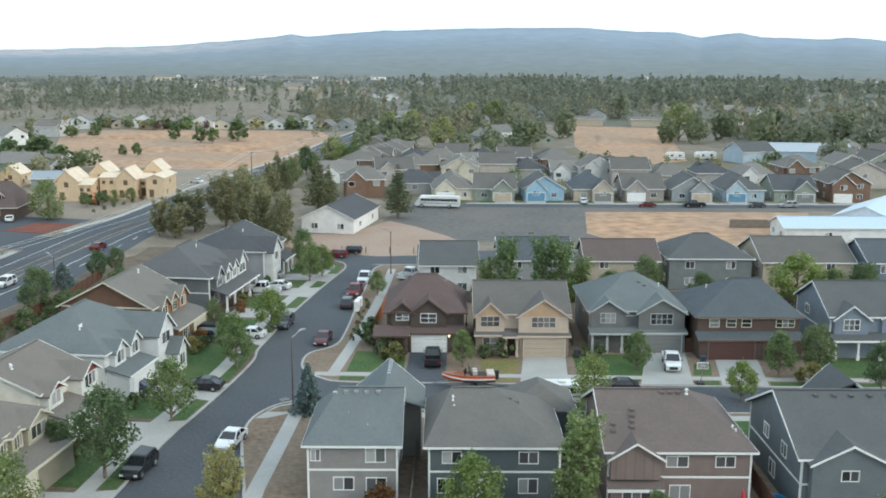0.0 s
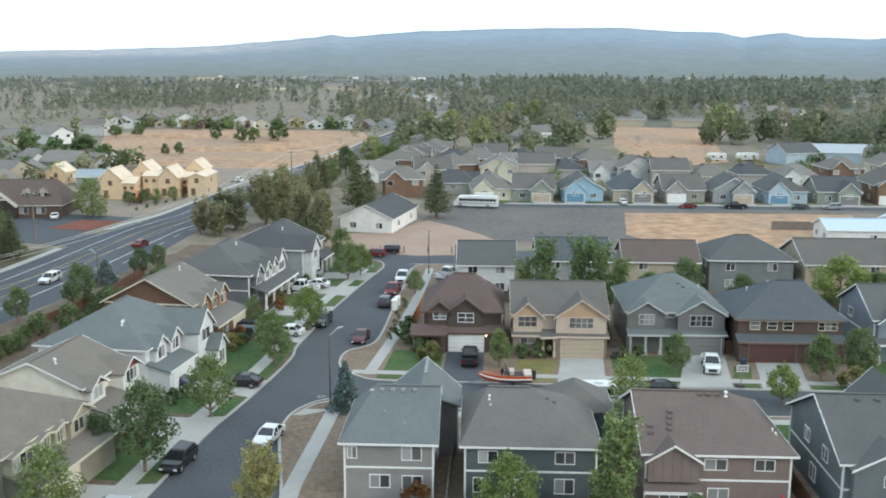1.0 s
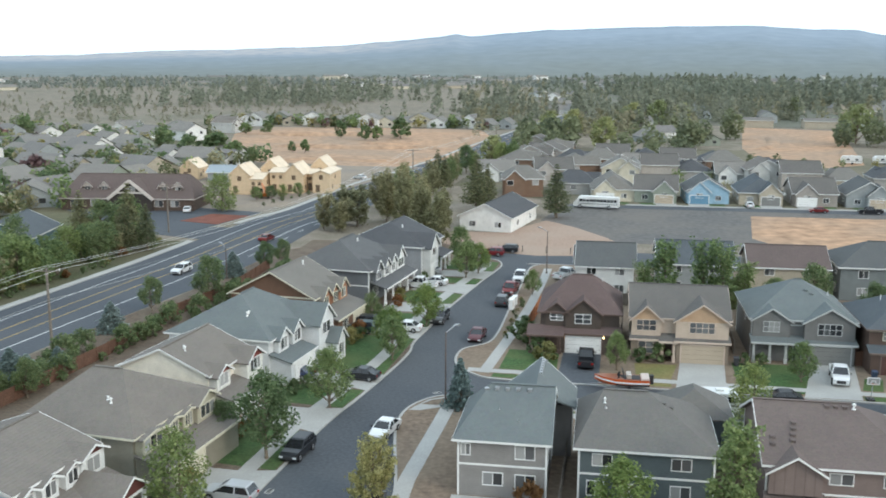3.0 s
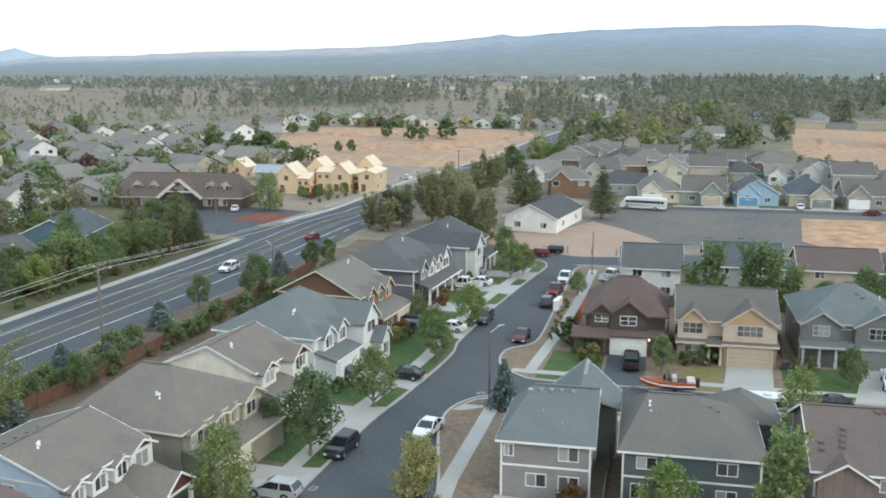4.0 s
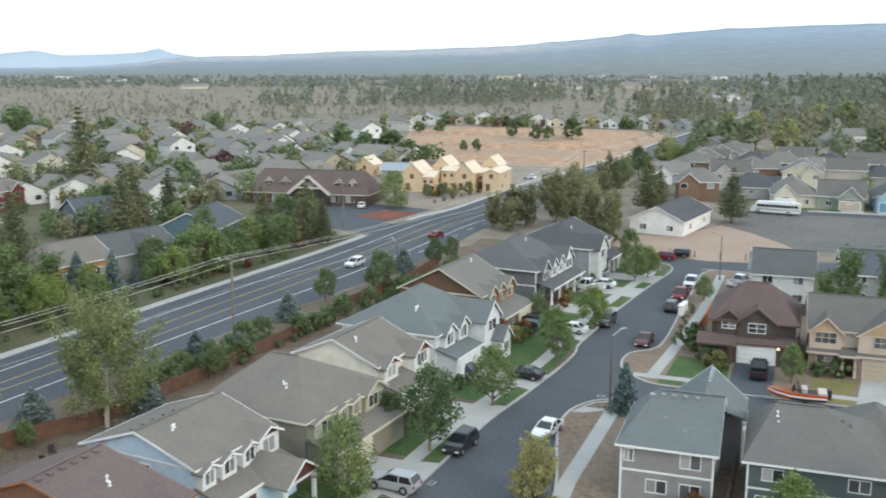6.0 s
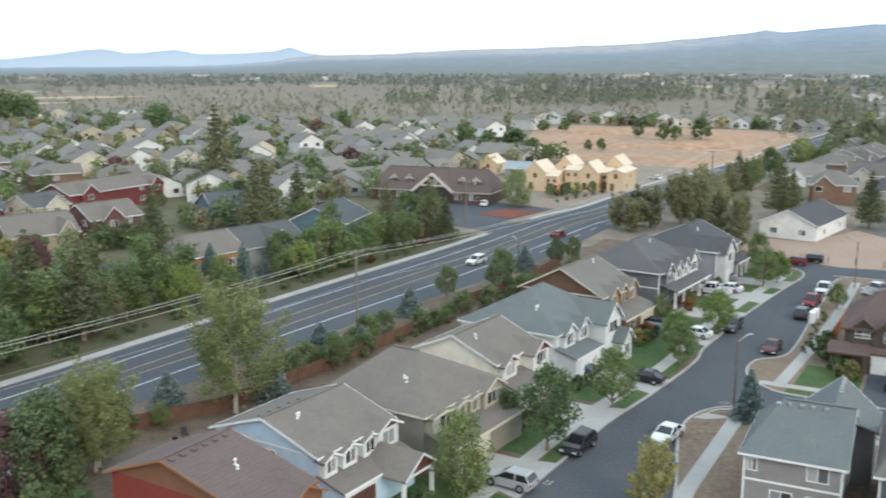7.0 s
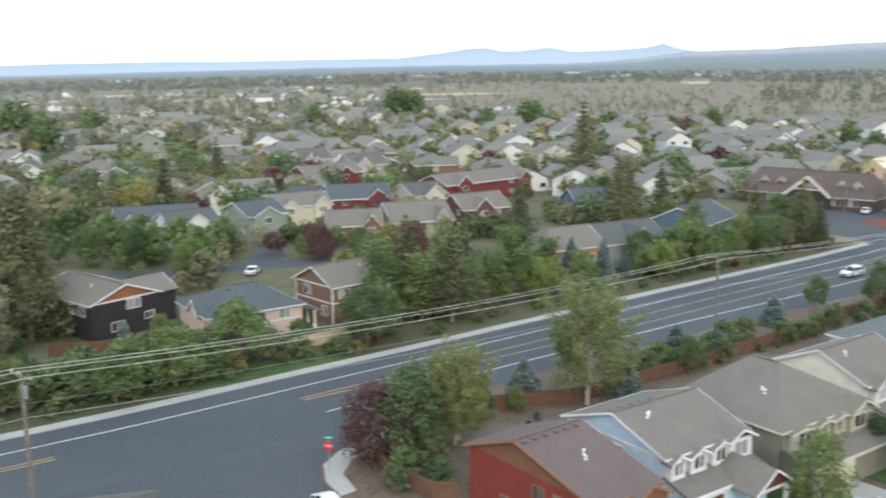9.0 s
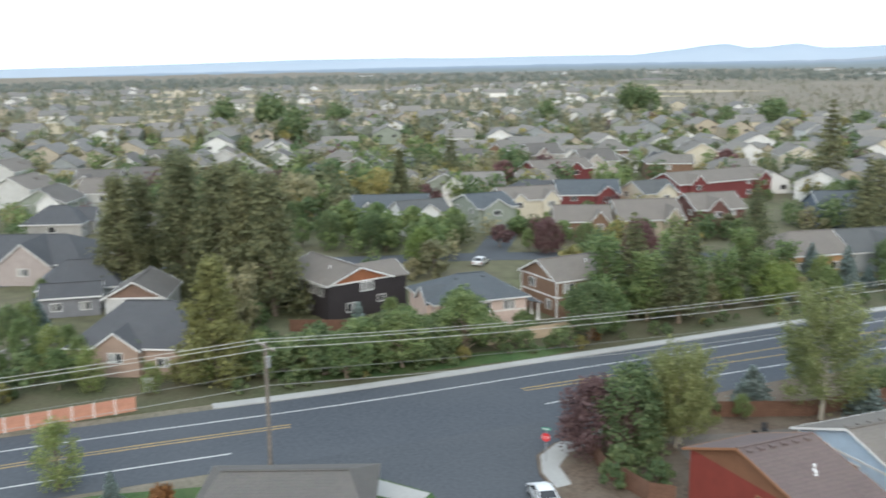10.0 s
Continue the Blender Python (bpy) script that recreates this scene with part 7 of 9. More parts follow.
def far_homes():
    """Houses too far off to be told apart, joined in one mesh: walls, gabled roofs and dark windows."""
    walls = [S_GREY, S_TAN, S_WHITE, S_CREAM, S_WHITE, S_SAGE]
    roofs = [R_PALE, shingles((0.19, 0.18, 0.165)), shingles((0.185, 0.173, 0.16)), shingles((0.215, 0.197, 0.17))]
    verts, faces, slots = [], [], []
    for x, y, turn in FAROFF:
        d = math.hypot(x, y)
        a = math.degrees(math.atan2(-x, y))
        z0 = -max(0.0, d - 700) * 0.008 * min(1.0, max(0.0, (a - 50) / 35)) - 0.3
        w, l, e = random.uniform(4.6, 6.2), random.uniform(5.4, 7.5) * (1 if d < 1300 else 3.2), random.choice((3.2, 3.2, 5.0)) * (1 if d < 1300 else 1.3)
        c, s_ = math.cos(radians(turn)), math.sin(radians(turn))
        n = len(verts)
        pts = [(-w, -l, 0), (w, -l, 0), (w, l, 0), (-w, l, 0), (-w, -l, e), (w, -l, e), (w, l, e), (-w, l, e), (0, -l, e + 2.8), (0, l, e + 2.8)]
        o = 0.5
        pts += [(-w - o, -l - o, e - 0.2), (0, -l - o, e + 3.0), (0, l + o, e + 3.0), (-w - o, l + o, e - 0.2), (w + o, -l - o, e - 0.2), (w + o, l + o, e - 0.2)]
        for u in (-w * 0.5, w * 0.5):
            pts += [(u - 0.8, -l - 0.03, e - 1.8), (u + 0.8, -l - 0.03, e - 1.8), (u + 0.8, -l - 0.03, e - 0.6), (u - 0.8, -l - 0.03, e - 0.6)]
        verts += [(x + p[0] * c - p[1] * s_, y + p[0] * s_ + p[1] * c, z0 + p[2]) for p in pts]
        wm, rm = random.randrange(6), 6 + random.randrange(4)
        for f, m in (((0, 1, 5, 8, 4), wm), ((2, 3, 7, 9, 6), wm), ((1, 2, 6, 5), wm), ((3, 0, 4, 7), wm), ((10, 11, 12, 13), rm), ((14, 15, 12, 11), rm), ((16, 17, 18, 19), 10), ((20, 21, 22, 23), 10)):
            faces.append([n + k for k in f])
            slots.append(m)
    me = bpy.data.meshes.new("far_houses")
    me.from_pydata(verts, [], faces)
    for m in walls + roofs + [DARK]:
        me.materials.append(m)
    me.polygons.foreach_set("material_index", slots)
    me.update()
    tagged(new("far_houses", me), "small far houses with shingle roofs among trees", "houses", "", "stuff")


far_homes()
for h, (x, y, turn) in zip(SMALL, ((-240, 466, 0), (-216, 472, 40), (-192, 478, 80), (136, 335, 60), (149, 331, 80), (162, 322, 100), (171, 340, 120), (186, 332, 140), (160, 352, 160))):
    h.matrix_basis = pose(x, y, 0.02, 0, 0, turn)

# ---- garden trees of the suburb ----
M_GREEN = tree("round", "green garden tree in the suburb", 6.5, 5.6, 620, L_GREEN, 31, size=0.4, clear=0.08, limbs=12)
M_DEEP = tree("round", "dark green garden tree in the suburb", 7.5, 6.0, 640, L_DEEP, 32, size=0.42, clear=0.06, limbs=13)
M_OLIVE = tree("column", "olive garden tree in the suburb", 7.0, 4.6, 520, L_OLIVE, 33, clear=0.06, size=0.42)
M_YEL = tree("round", "yellow-green garden tree in the suburb", 6.2, 5.2, 560, L_YELLOW, 34, size=0.42)
M_PINE = tree("pine", "dark pine among the houses", 15, 6.5, 900, L_PINE, 35, clear=0.1, size=0.65)
M_PUR = tree("round", "purple-leaved garden tree in the suburb", 6.0, 5.4, 520, L_PURPLE, 36, size=0.42)
SUNLIT = tree("round", "tall yellow-green poplar in open ground", 6.0, 5.4, 900, leaf("sunlit_yellow_green_leaves", (0.29, 0.32, 0.16), (0.42, 0.44, 0.24)), 38, clear=0.05, size=0.28, limbs=16)
KINDS = (M_GREEN, M_GREEN, M_DEEP, M_DEEP, M_OLIVE, M_YEL, M_PUR, M_PINE)
for k, ob in enumerate((M_GREEN, M_DEEP, M_OLIVE, M_YEL, M_PINE, M_PUR, SUNLIT)):
    stand(ob, -186 - 4 * k, 60 + 9 * k, z=0.02)
# round trees on and beside the graded field
for i, (x, y, s, sx) in enumerate(((-123.7, 375, 0.62, 1.3), (-118.3, 375, 0.8, 1.3), (-123.8, 449, 1.15, 1.2), (-110, 441, 0.95, 1.6), (-104, 440, 1.05, 1.5), (-95.4, 451, 1.3, 1.9), (-139.4, 337, 1.4, 1.9), (-131, 332, 1.2, 1.8), (-150, 337, 1.3, 1.9), (-143, 344, 1.3, 1.8), (-177, 464, 0.9, 2.0), (-168, 470, 0.8, 1.8))):
    put((M_DEEP, M_GREEN)[i % 3 == 1], x, y, s * 0.98, 47 * i, 0.04, sx=sx * 0.72)
GARDEN = []


def grow(kinds, x, y, s, sx=1.2):
    """A garden tree: the nearest hundred or so one by one, the others joined below."""
    if math.hypot(x, y) < 168:
        put(random.choice(kinds), x, y, s, random.uniform(0, 360), 0.0, sx)
    else:
        GARDEN.append((x, y, s))


for x, y in PLACED:
    for _ in range(6):
        grow(KINDS[:7], x + random.uniform(-13, 13), y + random.choice((-8, 8)) + random.uniform(-2, 2), random.uniform(0.5, 1.15))
for i in range(64):
    x, y = random.uniform(-182, -120), random.uniform(62, 190)
    if not taken(x, y, 8.5) and abs(x + 140 + (y - 78) * 0.95) > 5:
        grow(KINDS[:7], x, y, random.uniform(0.5, 0.95))
for label, x, y, turn, w, d, *rest in SECOND:
    fx, fy = math.sin(radians(turn)), -math.cos(radians(turn))
    for k in range(5):
        u, o = random.uniform(-0.6, 0.6) * w, d / 2 + random.uniform(3.0, 8.0)
        put(random.choice((M_GREEN, M_DEEP, M_GREEN, M_OLIVE)), x + fx * o - fy * u, y + fy * o + fx * u, random.uniform(0.4, 0.68), 47 * k, 0.02, 1.25)
for i in range(150):
    x, y = random.uniform(-330, -196), random.uniform(44, 165)
    if not taken(x, y, 11):
        GARDEN.append((x, y, random.uniform(0.8, 1.35)))
for x, y, s in ((-150, 76, 1.25), (-168, 82, 1.1), (-166, 90, 1.0), (-172, 76, 1.2), (-163, 74, 1.1), (-158, 84, 0.9), (-178, 72, 1.2)):
    put(M_GREEN, x, y, s, 40 * s, 0.02, 1.2)
for i, (x, y, s) in enumerate(((-221, 85, 1.4), (-255, 89, 1.1), (-242, 104, 1.2), (-228, 129, 1.1), (-230, 155, 1.2), (-234, 122, 1.0), (-242, 113, 1.1), (-246, 156, 1.3), (-205, 72, 1.5), (-212, 96, 1.3), (-198, 80, 1.3), (-226, 100, 1.3), (-236, 92, 1.3), (-214, 112, 1.2), (-222, 118, 1.0), (-250, 128, 1.2), (-258, 112, 1.3), (-208, 126, 1.0), (-238, 140, 1.1), (-214, 142, 0.9), (-246, 72, 1.5), (-228, 66, 1.5), (-210, 52, 1.5), (-262, 60, 1.5), (-240, 50, 1.4))):
    GARDEN.append((x, y, s * 1.15))
GARDEN_TALL = []
for i, (x, y, s) in enumerate(((-360, 385, 2.0), (-307, 387, 1.5), (-272, 423, 1.6), (-368, 361, 1.4), (-184, 386, 1.4), (-412, 146, 2.2), (-504, 141, 2.2), (-460, 186, 2.0), (-485, 160, 2.6), (-416, 284, 2.0), (-481, 391, 2.6), (-470, 396, 2.4), (-338, 362, 2.2), (-160, 230, 1.5), (-154, 254, 1.2), (-156, 287, 1.3), (-140, 276, 0.9), (-150, 204, 0.9), (-136, 162, 0.9), (-138, 167, 1.0), (-144, 161, 0.8), (-196, 337, 1.0))):
    GARDEN_TALL.append((x, y, s * 1.1))
    GARDEN_TALL.append((x + 2.6 * s, y - 1.6 * s, s * 0.9))
for x, y, s in ((-256, 379, 1.4), (-163, 258, 1.5), (-222, 218, 1.2), (-222, 137, 1.4)):
    put(M_PUR, x, y, s, 40 * s, 0.02, 1.3)
for x, y, s in ((-155, 94.4, 0.75), (-160, 106, 0.7)):
    put(M_PUR, x, y, s, 40 * s, 0.02, 1.2)
for i in range(60):
    GARDEN.append((random.uniform(-30, 125), random.choice((279, 305, 331, 356)) + random.uniform(-4, 4), random.uniform(0.4, 0.75)))


def garden_stuff(name, trees, material, seed, label):
    """Rounded garden trees too far off to be told apart."""
    rng = np.random.default_rng(seed)
    pts, sz, dirs = [], [], []
    for x, y, s in trees:
        m = int(170 * max(0.5, s)) if math.hypot(x, y) < 330 or s > 1.5 else 64
        d = rng.normal(size=(m, 3))
        d /= np.linalg.norm(d, axis=1)[:, None]
        r = 2.9 * s * rng.uniform(0.55, 1.05, (m, 1)) * (1 + 0.25 * np.sin(4 * d[:, :1] + x) * np.cos(3 * d[:, 1:2] + y))
        pts.append(np.array((x, y, 3.4 * s)) + d * r * np.array((1, 1, 1.1)))
        dirs.append(d + np.array((0, 0, 0.3)))
        sz.append(rng.uniform(0.35, 0.75, m) * s * (0.84 if m != 64 else 1.35))
    p = np.concatenate(pts)
    p[:, 2] = np.maximum(p[:, 2], 0.1)
    tagged(new(name, leaf_mesh(name, p, np.concatenate(sz), np.concatenate(dirs), material, seed)), label, "trees", "", "stuff")


for k, (name, material, label) in enumerate((("garden_trees_green", L_GREEN, "green garden trees of the far suburb"), ("garden_trees_dark", L_DEEP, "dark green garden trees of the far suburb"), ("garden_trees_olive", L_OLIVE, "olive garden trees of the far suburb"), ("garden_trees_yellow", L_YELLOW, "yellowing garden trees of the far suburb"), ("garden_trees_deep", L_PINE, "dusky garden trees of the far suburb"))):
    garden_stuff(name, GARDEN[k::5] if k != 3 else GARDEN[3::10], material, 70 + k, label)
garden_stuff("garden_trees_tall", GARDEN_TALL, L_DEEP, 83, "tall dark green trees standing out of the far suburb")
garden_stuff("garden_trees_purple", GARDEN[8::20], L_PURPLE, 79, "purple-leaved garden trees of the far suburb")


L_SOFT = leaf("soft_green_leaves", (0.185, 0.215, 0.135), (0.27, 0.295, 0.19), low=0.85)
L_SOFTDARK = leaf("soft_dark_green_leaves", (0.15, 0.18, 0.12), (0.22, 0.25, 0.165), low=0.85)
GARDEN_EAST = []
for i in range(90):
    a, d = radians(random.uniform(-29, 3)), random.uniform(352, 560)
    x, y = -math.sin(a) * d, math.cos(a) * d
    if not (40 < x < 132 and 325 < y < 600) and not -60 < x < -25:
        GARDEN_EAST.append((x, y, random.uniform(0.9, 1.9)))
for x, y, s in ((0, 412, 2.3), (29, 556, 2.6), (15, 548, 2.4), (42, 562, 2.3), (111, 461, 3.0), (-39.3, 347, 1.7), (-15.6, 488, 2.2), (-26, 470, 2.2)):
    put(SUNLIT, x, y, s, 40 * s, 0.02, 1.0)
for x, y, s in ((102, 446, 1.5), (116, 447, 1.6), (133, 462, 1.9), (141.5, 432, 2.0), (152, 400, 1.6), (59, 477, 1.8), (42, 442, 1.5), (118, 650, 1.9), (172, 420, 1.9), (188, 450, 2.0), (160, 470, 2.1), (-31, 372, 1.4), (-23, 420, 1.8), (-14.5, 424, 1.7), (-34, 430, 1.7), (-30, 404, 1.5)):
    GARDEN_EAST.append((x, y, s * 1.15))
for i in range(9):
    GARDEN_EAST.append((8 + 3.6 * i, 441, 0.5))
garden_stuff("east_trees_green", GARDEN_EAST[::2], L_SOFT, 81, "green trees round the far homes")
garden_stuff("east_trees_dark", GARDEN_EAST[1::2], L_SOFTDARK, 82, "dark green trees round the far homes")
# ---- far woods and desert scrub ----
def woods(name, n, heading, near, far, tall, material, seed, label, clumps=16, even=True, keep=None, wide=0.36, leafy=(0.1, 0.2), patchy=0.0):
    """A great many small trees in one mesh."""
    rng = np.random.default_rng(seed)
    a = np.radians(rng.uniform(*heading, n))
    d = 1 / rng.uniform(1 / far, 1 / near, n) if even else rng.uniform(near, far, n)
    x, y = -np.sin(a) * d, np.cos(a) * d
    if keep is not None:
        ok = keep(x, y)
        x, y, d, a = x[ok], y[ok], d[ok], a[ok]
    if patchy:
        span = 30 + 0.05 * d
        ok = np.sin(x / span + 1.3 * np.sin(y / 83)) + np.sin(y / (2.3 * span) + 1.7 * np.sin(x / 61)) + rng.normal(0, 0.5, len(x)) > patchy
        x, y, d, a = x[ok], y[ok], d[ok], a[ok]
    n = len(x)
    h = rng.uniform(tall[0], tall[1], n)
    f = rng.uniform(0.06, 1.0, (n, clumps))
    rad = h[:, None] * wide * (1.06 - f) ** 0.7 * np.sqrt(rng.uniform(0.1, 1, (n, clumps))) * rng.uniform(0.8, 1.3, (n, 1))
    th = rng.uniform(0, 6.2832, (n, clumps))
    drop = np.where(d > 2350, slope_z(np.degrees(a), d), -np.maximum(0, d - 700) * 0.008 * np.clip((np.degrees(a) - 50) / 35, 0, 1))
    p = np.stack([x[:, None] + np.cos(th) * rad, y[:, None] + np.sin(th) * rad, drop[:, None] + h[:, None] * f], -1).reshape(-1, 3)
    s = (np.repeat(h, clumps) * rng.uniform(*leafy, n * clumps))
    outs = np.stack([np.cos(th), np.sin(th), 0.5 + 0 * th], -1).reshape(-1, 3)
    ob = new(name, leaf_mesh(name, p, s, outs, material, seed))
    return tagged(ob, label, "trees", "", "stuff")


# far foliage: base colours are lightened in place of distance haze
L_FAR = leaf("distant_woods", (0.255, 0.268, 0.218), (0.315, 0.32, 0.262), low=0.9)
L_HAZY = leaf("haze_tinted_woods", (0.215, 0.243, 0.238), (0.255, 0.283, 0.275), low=0.92)
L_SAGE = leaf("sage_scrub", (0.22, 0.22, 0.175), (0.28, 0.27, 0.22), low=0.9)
L_OLIVEHAZE = leaf("haze_paled_olive_woods", (0.24, 0.24, 0.175), (0.3, 0.29, 0.21), low=0.9)
clear = lambda x, y: ~((x > 46) & (x < 132) & (y < 610) & (y > 330)) & ~((x > -70 + (y - 400) * 0.13) & (x < -30 + (y - 400) * 0.13)) & ~((x < 150) & (x > -40) & (y < 470))
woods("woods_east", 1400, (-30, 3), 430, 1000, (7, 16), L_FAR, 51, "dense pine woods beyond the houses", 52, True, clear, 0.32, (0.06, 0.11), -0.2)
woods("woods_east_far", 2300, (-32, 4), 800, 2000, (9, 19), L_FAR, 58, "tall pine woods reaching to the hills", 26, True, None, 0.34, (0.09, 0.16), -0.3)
woods("woods_east_dusty", 520, (-30, 8), 480, 1500, (6, 13), L_OLIVEHAZE, 60, "dusty olive trees among the pines", 34, True, clear, 0.4, (0.08, 0.14))
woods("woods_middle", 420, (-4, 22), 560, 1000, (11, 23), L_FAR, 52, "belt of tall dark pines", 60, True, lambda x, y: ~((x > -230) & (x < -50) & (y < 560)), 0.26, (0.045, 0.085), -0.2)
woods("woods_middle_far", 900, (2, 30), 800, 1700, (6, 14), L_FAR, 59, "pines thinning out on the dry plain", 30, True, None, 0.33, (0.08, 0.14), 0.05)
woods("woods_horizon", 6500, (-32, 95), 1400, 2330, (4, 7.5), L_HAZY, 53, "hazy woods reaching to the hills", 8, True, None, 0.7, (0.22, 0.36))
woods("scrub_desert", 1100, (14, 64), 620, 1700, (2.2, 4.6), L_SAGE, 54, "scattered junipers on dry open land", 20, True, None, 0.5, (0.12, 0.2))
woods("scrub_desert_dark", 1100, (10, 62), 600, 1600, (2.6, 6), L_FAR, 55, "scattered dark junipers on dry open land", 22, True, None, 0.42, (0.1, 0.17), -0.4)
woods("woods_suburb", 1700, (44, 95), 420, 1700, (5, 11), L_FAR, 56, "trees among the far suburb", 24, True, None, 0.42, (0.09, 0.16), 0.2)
woods("woods_suburb_light", 800, (50, 95), 420, 1500, (5, 9), L_OLIVEHAZE, 57, "olive trees among the far suburb", 22, True, None, 0.45, (0.09, 0.16))

# ---- vehicles ----
def paint(color):
    return mottled("car_paint", color, 0.3, 30, 2.0, 0.04, 0.0, 0.15, 0.6)


TYRE = plain("tyre_rubber", (0.02, 0.02, 0.022), 0.85)
RIM = plain("alloy_rim", (0.45, 0.45, 0.46), 0.35, 0.8)
CARGLASS = plain("tinted_car_glass", (0.018, 0.02, 0.024), 0.08, 0.0, 0.7)
RUBBER = plain("black_plastic", (0.025, 0.025, 0.027), 0.6)
LENS = plain("headlight_lens", (0.6, 0.62, 0.63), 0.15)
REDLENS = plain("tail_light_lens", (0.3, 0.015, 0.012), 0.25)


def loft(bm, prof):
    """A body from (y, z, half width) points round its side view."""
    a = [bm.verts.new((-x, y, z)) for y, z, x in prof]
    b = [bm.verts.new((x, y, z)) for y, z, x in prof]
    n = len(prof)
    for i in range(n):
        j = (i + 1) % n
        bm.faces.new((a[i], a[j], b[j], b[i]))
    bmesh.ops.triangulate(bm, faces=[bm.faces.new(a[::-1]), bm.faces.new(b)])


SHAPES = {
    "sedan": dict(L=4.45, W=1.8, deck=0.95, hood=0.8, cab=(-1.75, -1.0, 0.2, 1.1), top=1.43),
    "suv": dict(L=4.6, W=1.82, deck=1.02, hood=0.95, cab=(-2.25, -1.9, 0.15, 1.05), top=1.62),
    "pickup": dict(L=5.6, W=1.95, deck=1.1, hood=1.1, cab=(-0.75, -0.55, 0.75, 1.35), top=1.85),
}


def car(label, kind, color, x, y, turn, z=0.02, category="car"):
    k = SHAPES[kind]
    ob = thing("pickup_truck" if kind == "pickup" else "car", label, category, pose(x, y, z, 0, 0, turn))
    h, w = k["L"] / 2, k["W"] / 2
    d, f = k["deck"], k["hood"]
    c0, c1, c2, c3 = k["cab"]
    bm = bmesh.new()
    prof = [(-h + 0.1, 0.3, w * 0.93), (-h, 0.5, w * 0.95), (-h + 0.02, d - 0.2, w * 0.97), (-h + 0.12, d - 0.02, w * 0.95), (c0, d, w * 0.96), (c3, d - 0.02, w * 0.96), (h - 0.5, f, w * 0.93), (h - 0.1, f - 0.14, w * 0.88), (h, f - 0.35, w * 0.86), (h, 0.42, w * 0.86), (h - 0.12, 0.26, w * 0.88)]
    if kind == "pickup":
        prof[3:5] = [(-h + 0.04, d, w * 0.96), (-h + 0.1, d, w * 0.93), (-h + 0.12, 0.7, w * 0.9), (c0 - 0.15, 0.7, w * 0.9), (c0 - 0.12, d, w * 0.95)]
    loft(bm, prof)
    part("body", bm, paint(color), ob)
    if kind == "pickup":
        for s in (-1, 1):
            bm = bmesh.new()
            box(bm, s * w * 0.93 - 0.05, s * w * 0.93 + 0.05, -h + 0.06, c0 - 0.1, 0.6, d + 0.02)
            part("bed_side", bm, paint(color), ob)
        bm = bmesh.new()
        box(bm, -w * 0.86, w * 0.86, -h + 0.14, c0 - 0.16, 0.66, 0.73)
        part("bed_floor", bm, RUBBER, ob)
    bm = bmesh.new()
    t = k["top"]
    loft(bm, [(c0, d - 0.05, w * 0.92), (c1, t - 0.04, w * 0.74), (c2, t - 0.04, w * 0.74), (c3, d - 0.05, w * 0.92)])
    part("cabin_glass", bm, CARGLASS, ob)
    bm = bmesh.new()
    loft(bm, [(c1 - 0.06, t - 0.07, w * 0.77), (c1 + 0.1, t + 0.02, w * 0.7), (c2 - 0.15, t + 0.02, w * 0.7), (c2 + 0.06, t - 0.07, w * 0.77)])
    part("car_roof", bm, paint(color), ob)
    for s in (-1, 1):
        mid = (c1 + c2) / 2
        for p, q in (((c0, d - 0.03, w * 0.935), (c1, t - 0.06, w * 0.755)), ((c3, d - 0.03, w * 0.935), (c2, t - 0.06, w * 0.755)), ((mid, d - 0.03, w * 0.935), (mid, t - 0.06, w * 0.76))):
            bm = bmesh.new()
            beam(bm, (s * p[2], p[0], p[1]), (s * q[2], q[0], q[1]), 0.09, 0.07)
            part("pillar", bm, paint(color), ob)
        bm = bmesh.new()
        box(bm, s * w * 0.72 - 0.17, s * w * 0.72 + 0.17, h - 0.06, h + 0.015, f - 0.42, f - 0.25)
        part("headlight", bm, LENS, ob)
        bm = bmesh.new()
        box(bm, s * w * 0.76 - 0.13, s * w * 0.76 + 0.13, -h - 0.015, -h + 0.06, d - 0.36, d - 0.16)
        part("tail_light", bm, REDLENS, ob)
        bm = bmesh.new()
        box(bm, s * (w + 0.1) - 0.09, s * (w + 0.1) + 0.09, c3 - 0.32, c3 - 0.18, d, d + 0.14)
        part("mirror", bm, RUBBER, ob)
        for yy in (h * 0.62, -h * 0.6):
            r = 0.33 if kind == "sedan" else 0.38
            bm = bmesh.new()
            tube(bm, (s * (w - 0.2), yy, r), (s * (w + 0.01), yy, r), r, r, 14)
            wheel = part("wheel", bm, TYRE, ob)
            bm = bmesh.new()
            tube(bm, (s * (w - 0.05), yy, r), (s * (w + 0.025), yy, r), r * 0.62, r * 0.55, 12)
            part("rim", bm, RIM, wheel)
    bm = bmesh.new()
    box(bm, -w * 0.5, w * 0.5, h - 0.02, h + 0.02, 0.45, f - 0.3)
    part("grille", bm, RUBBER, ob)
    return ob


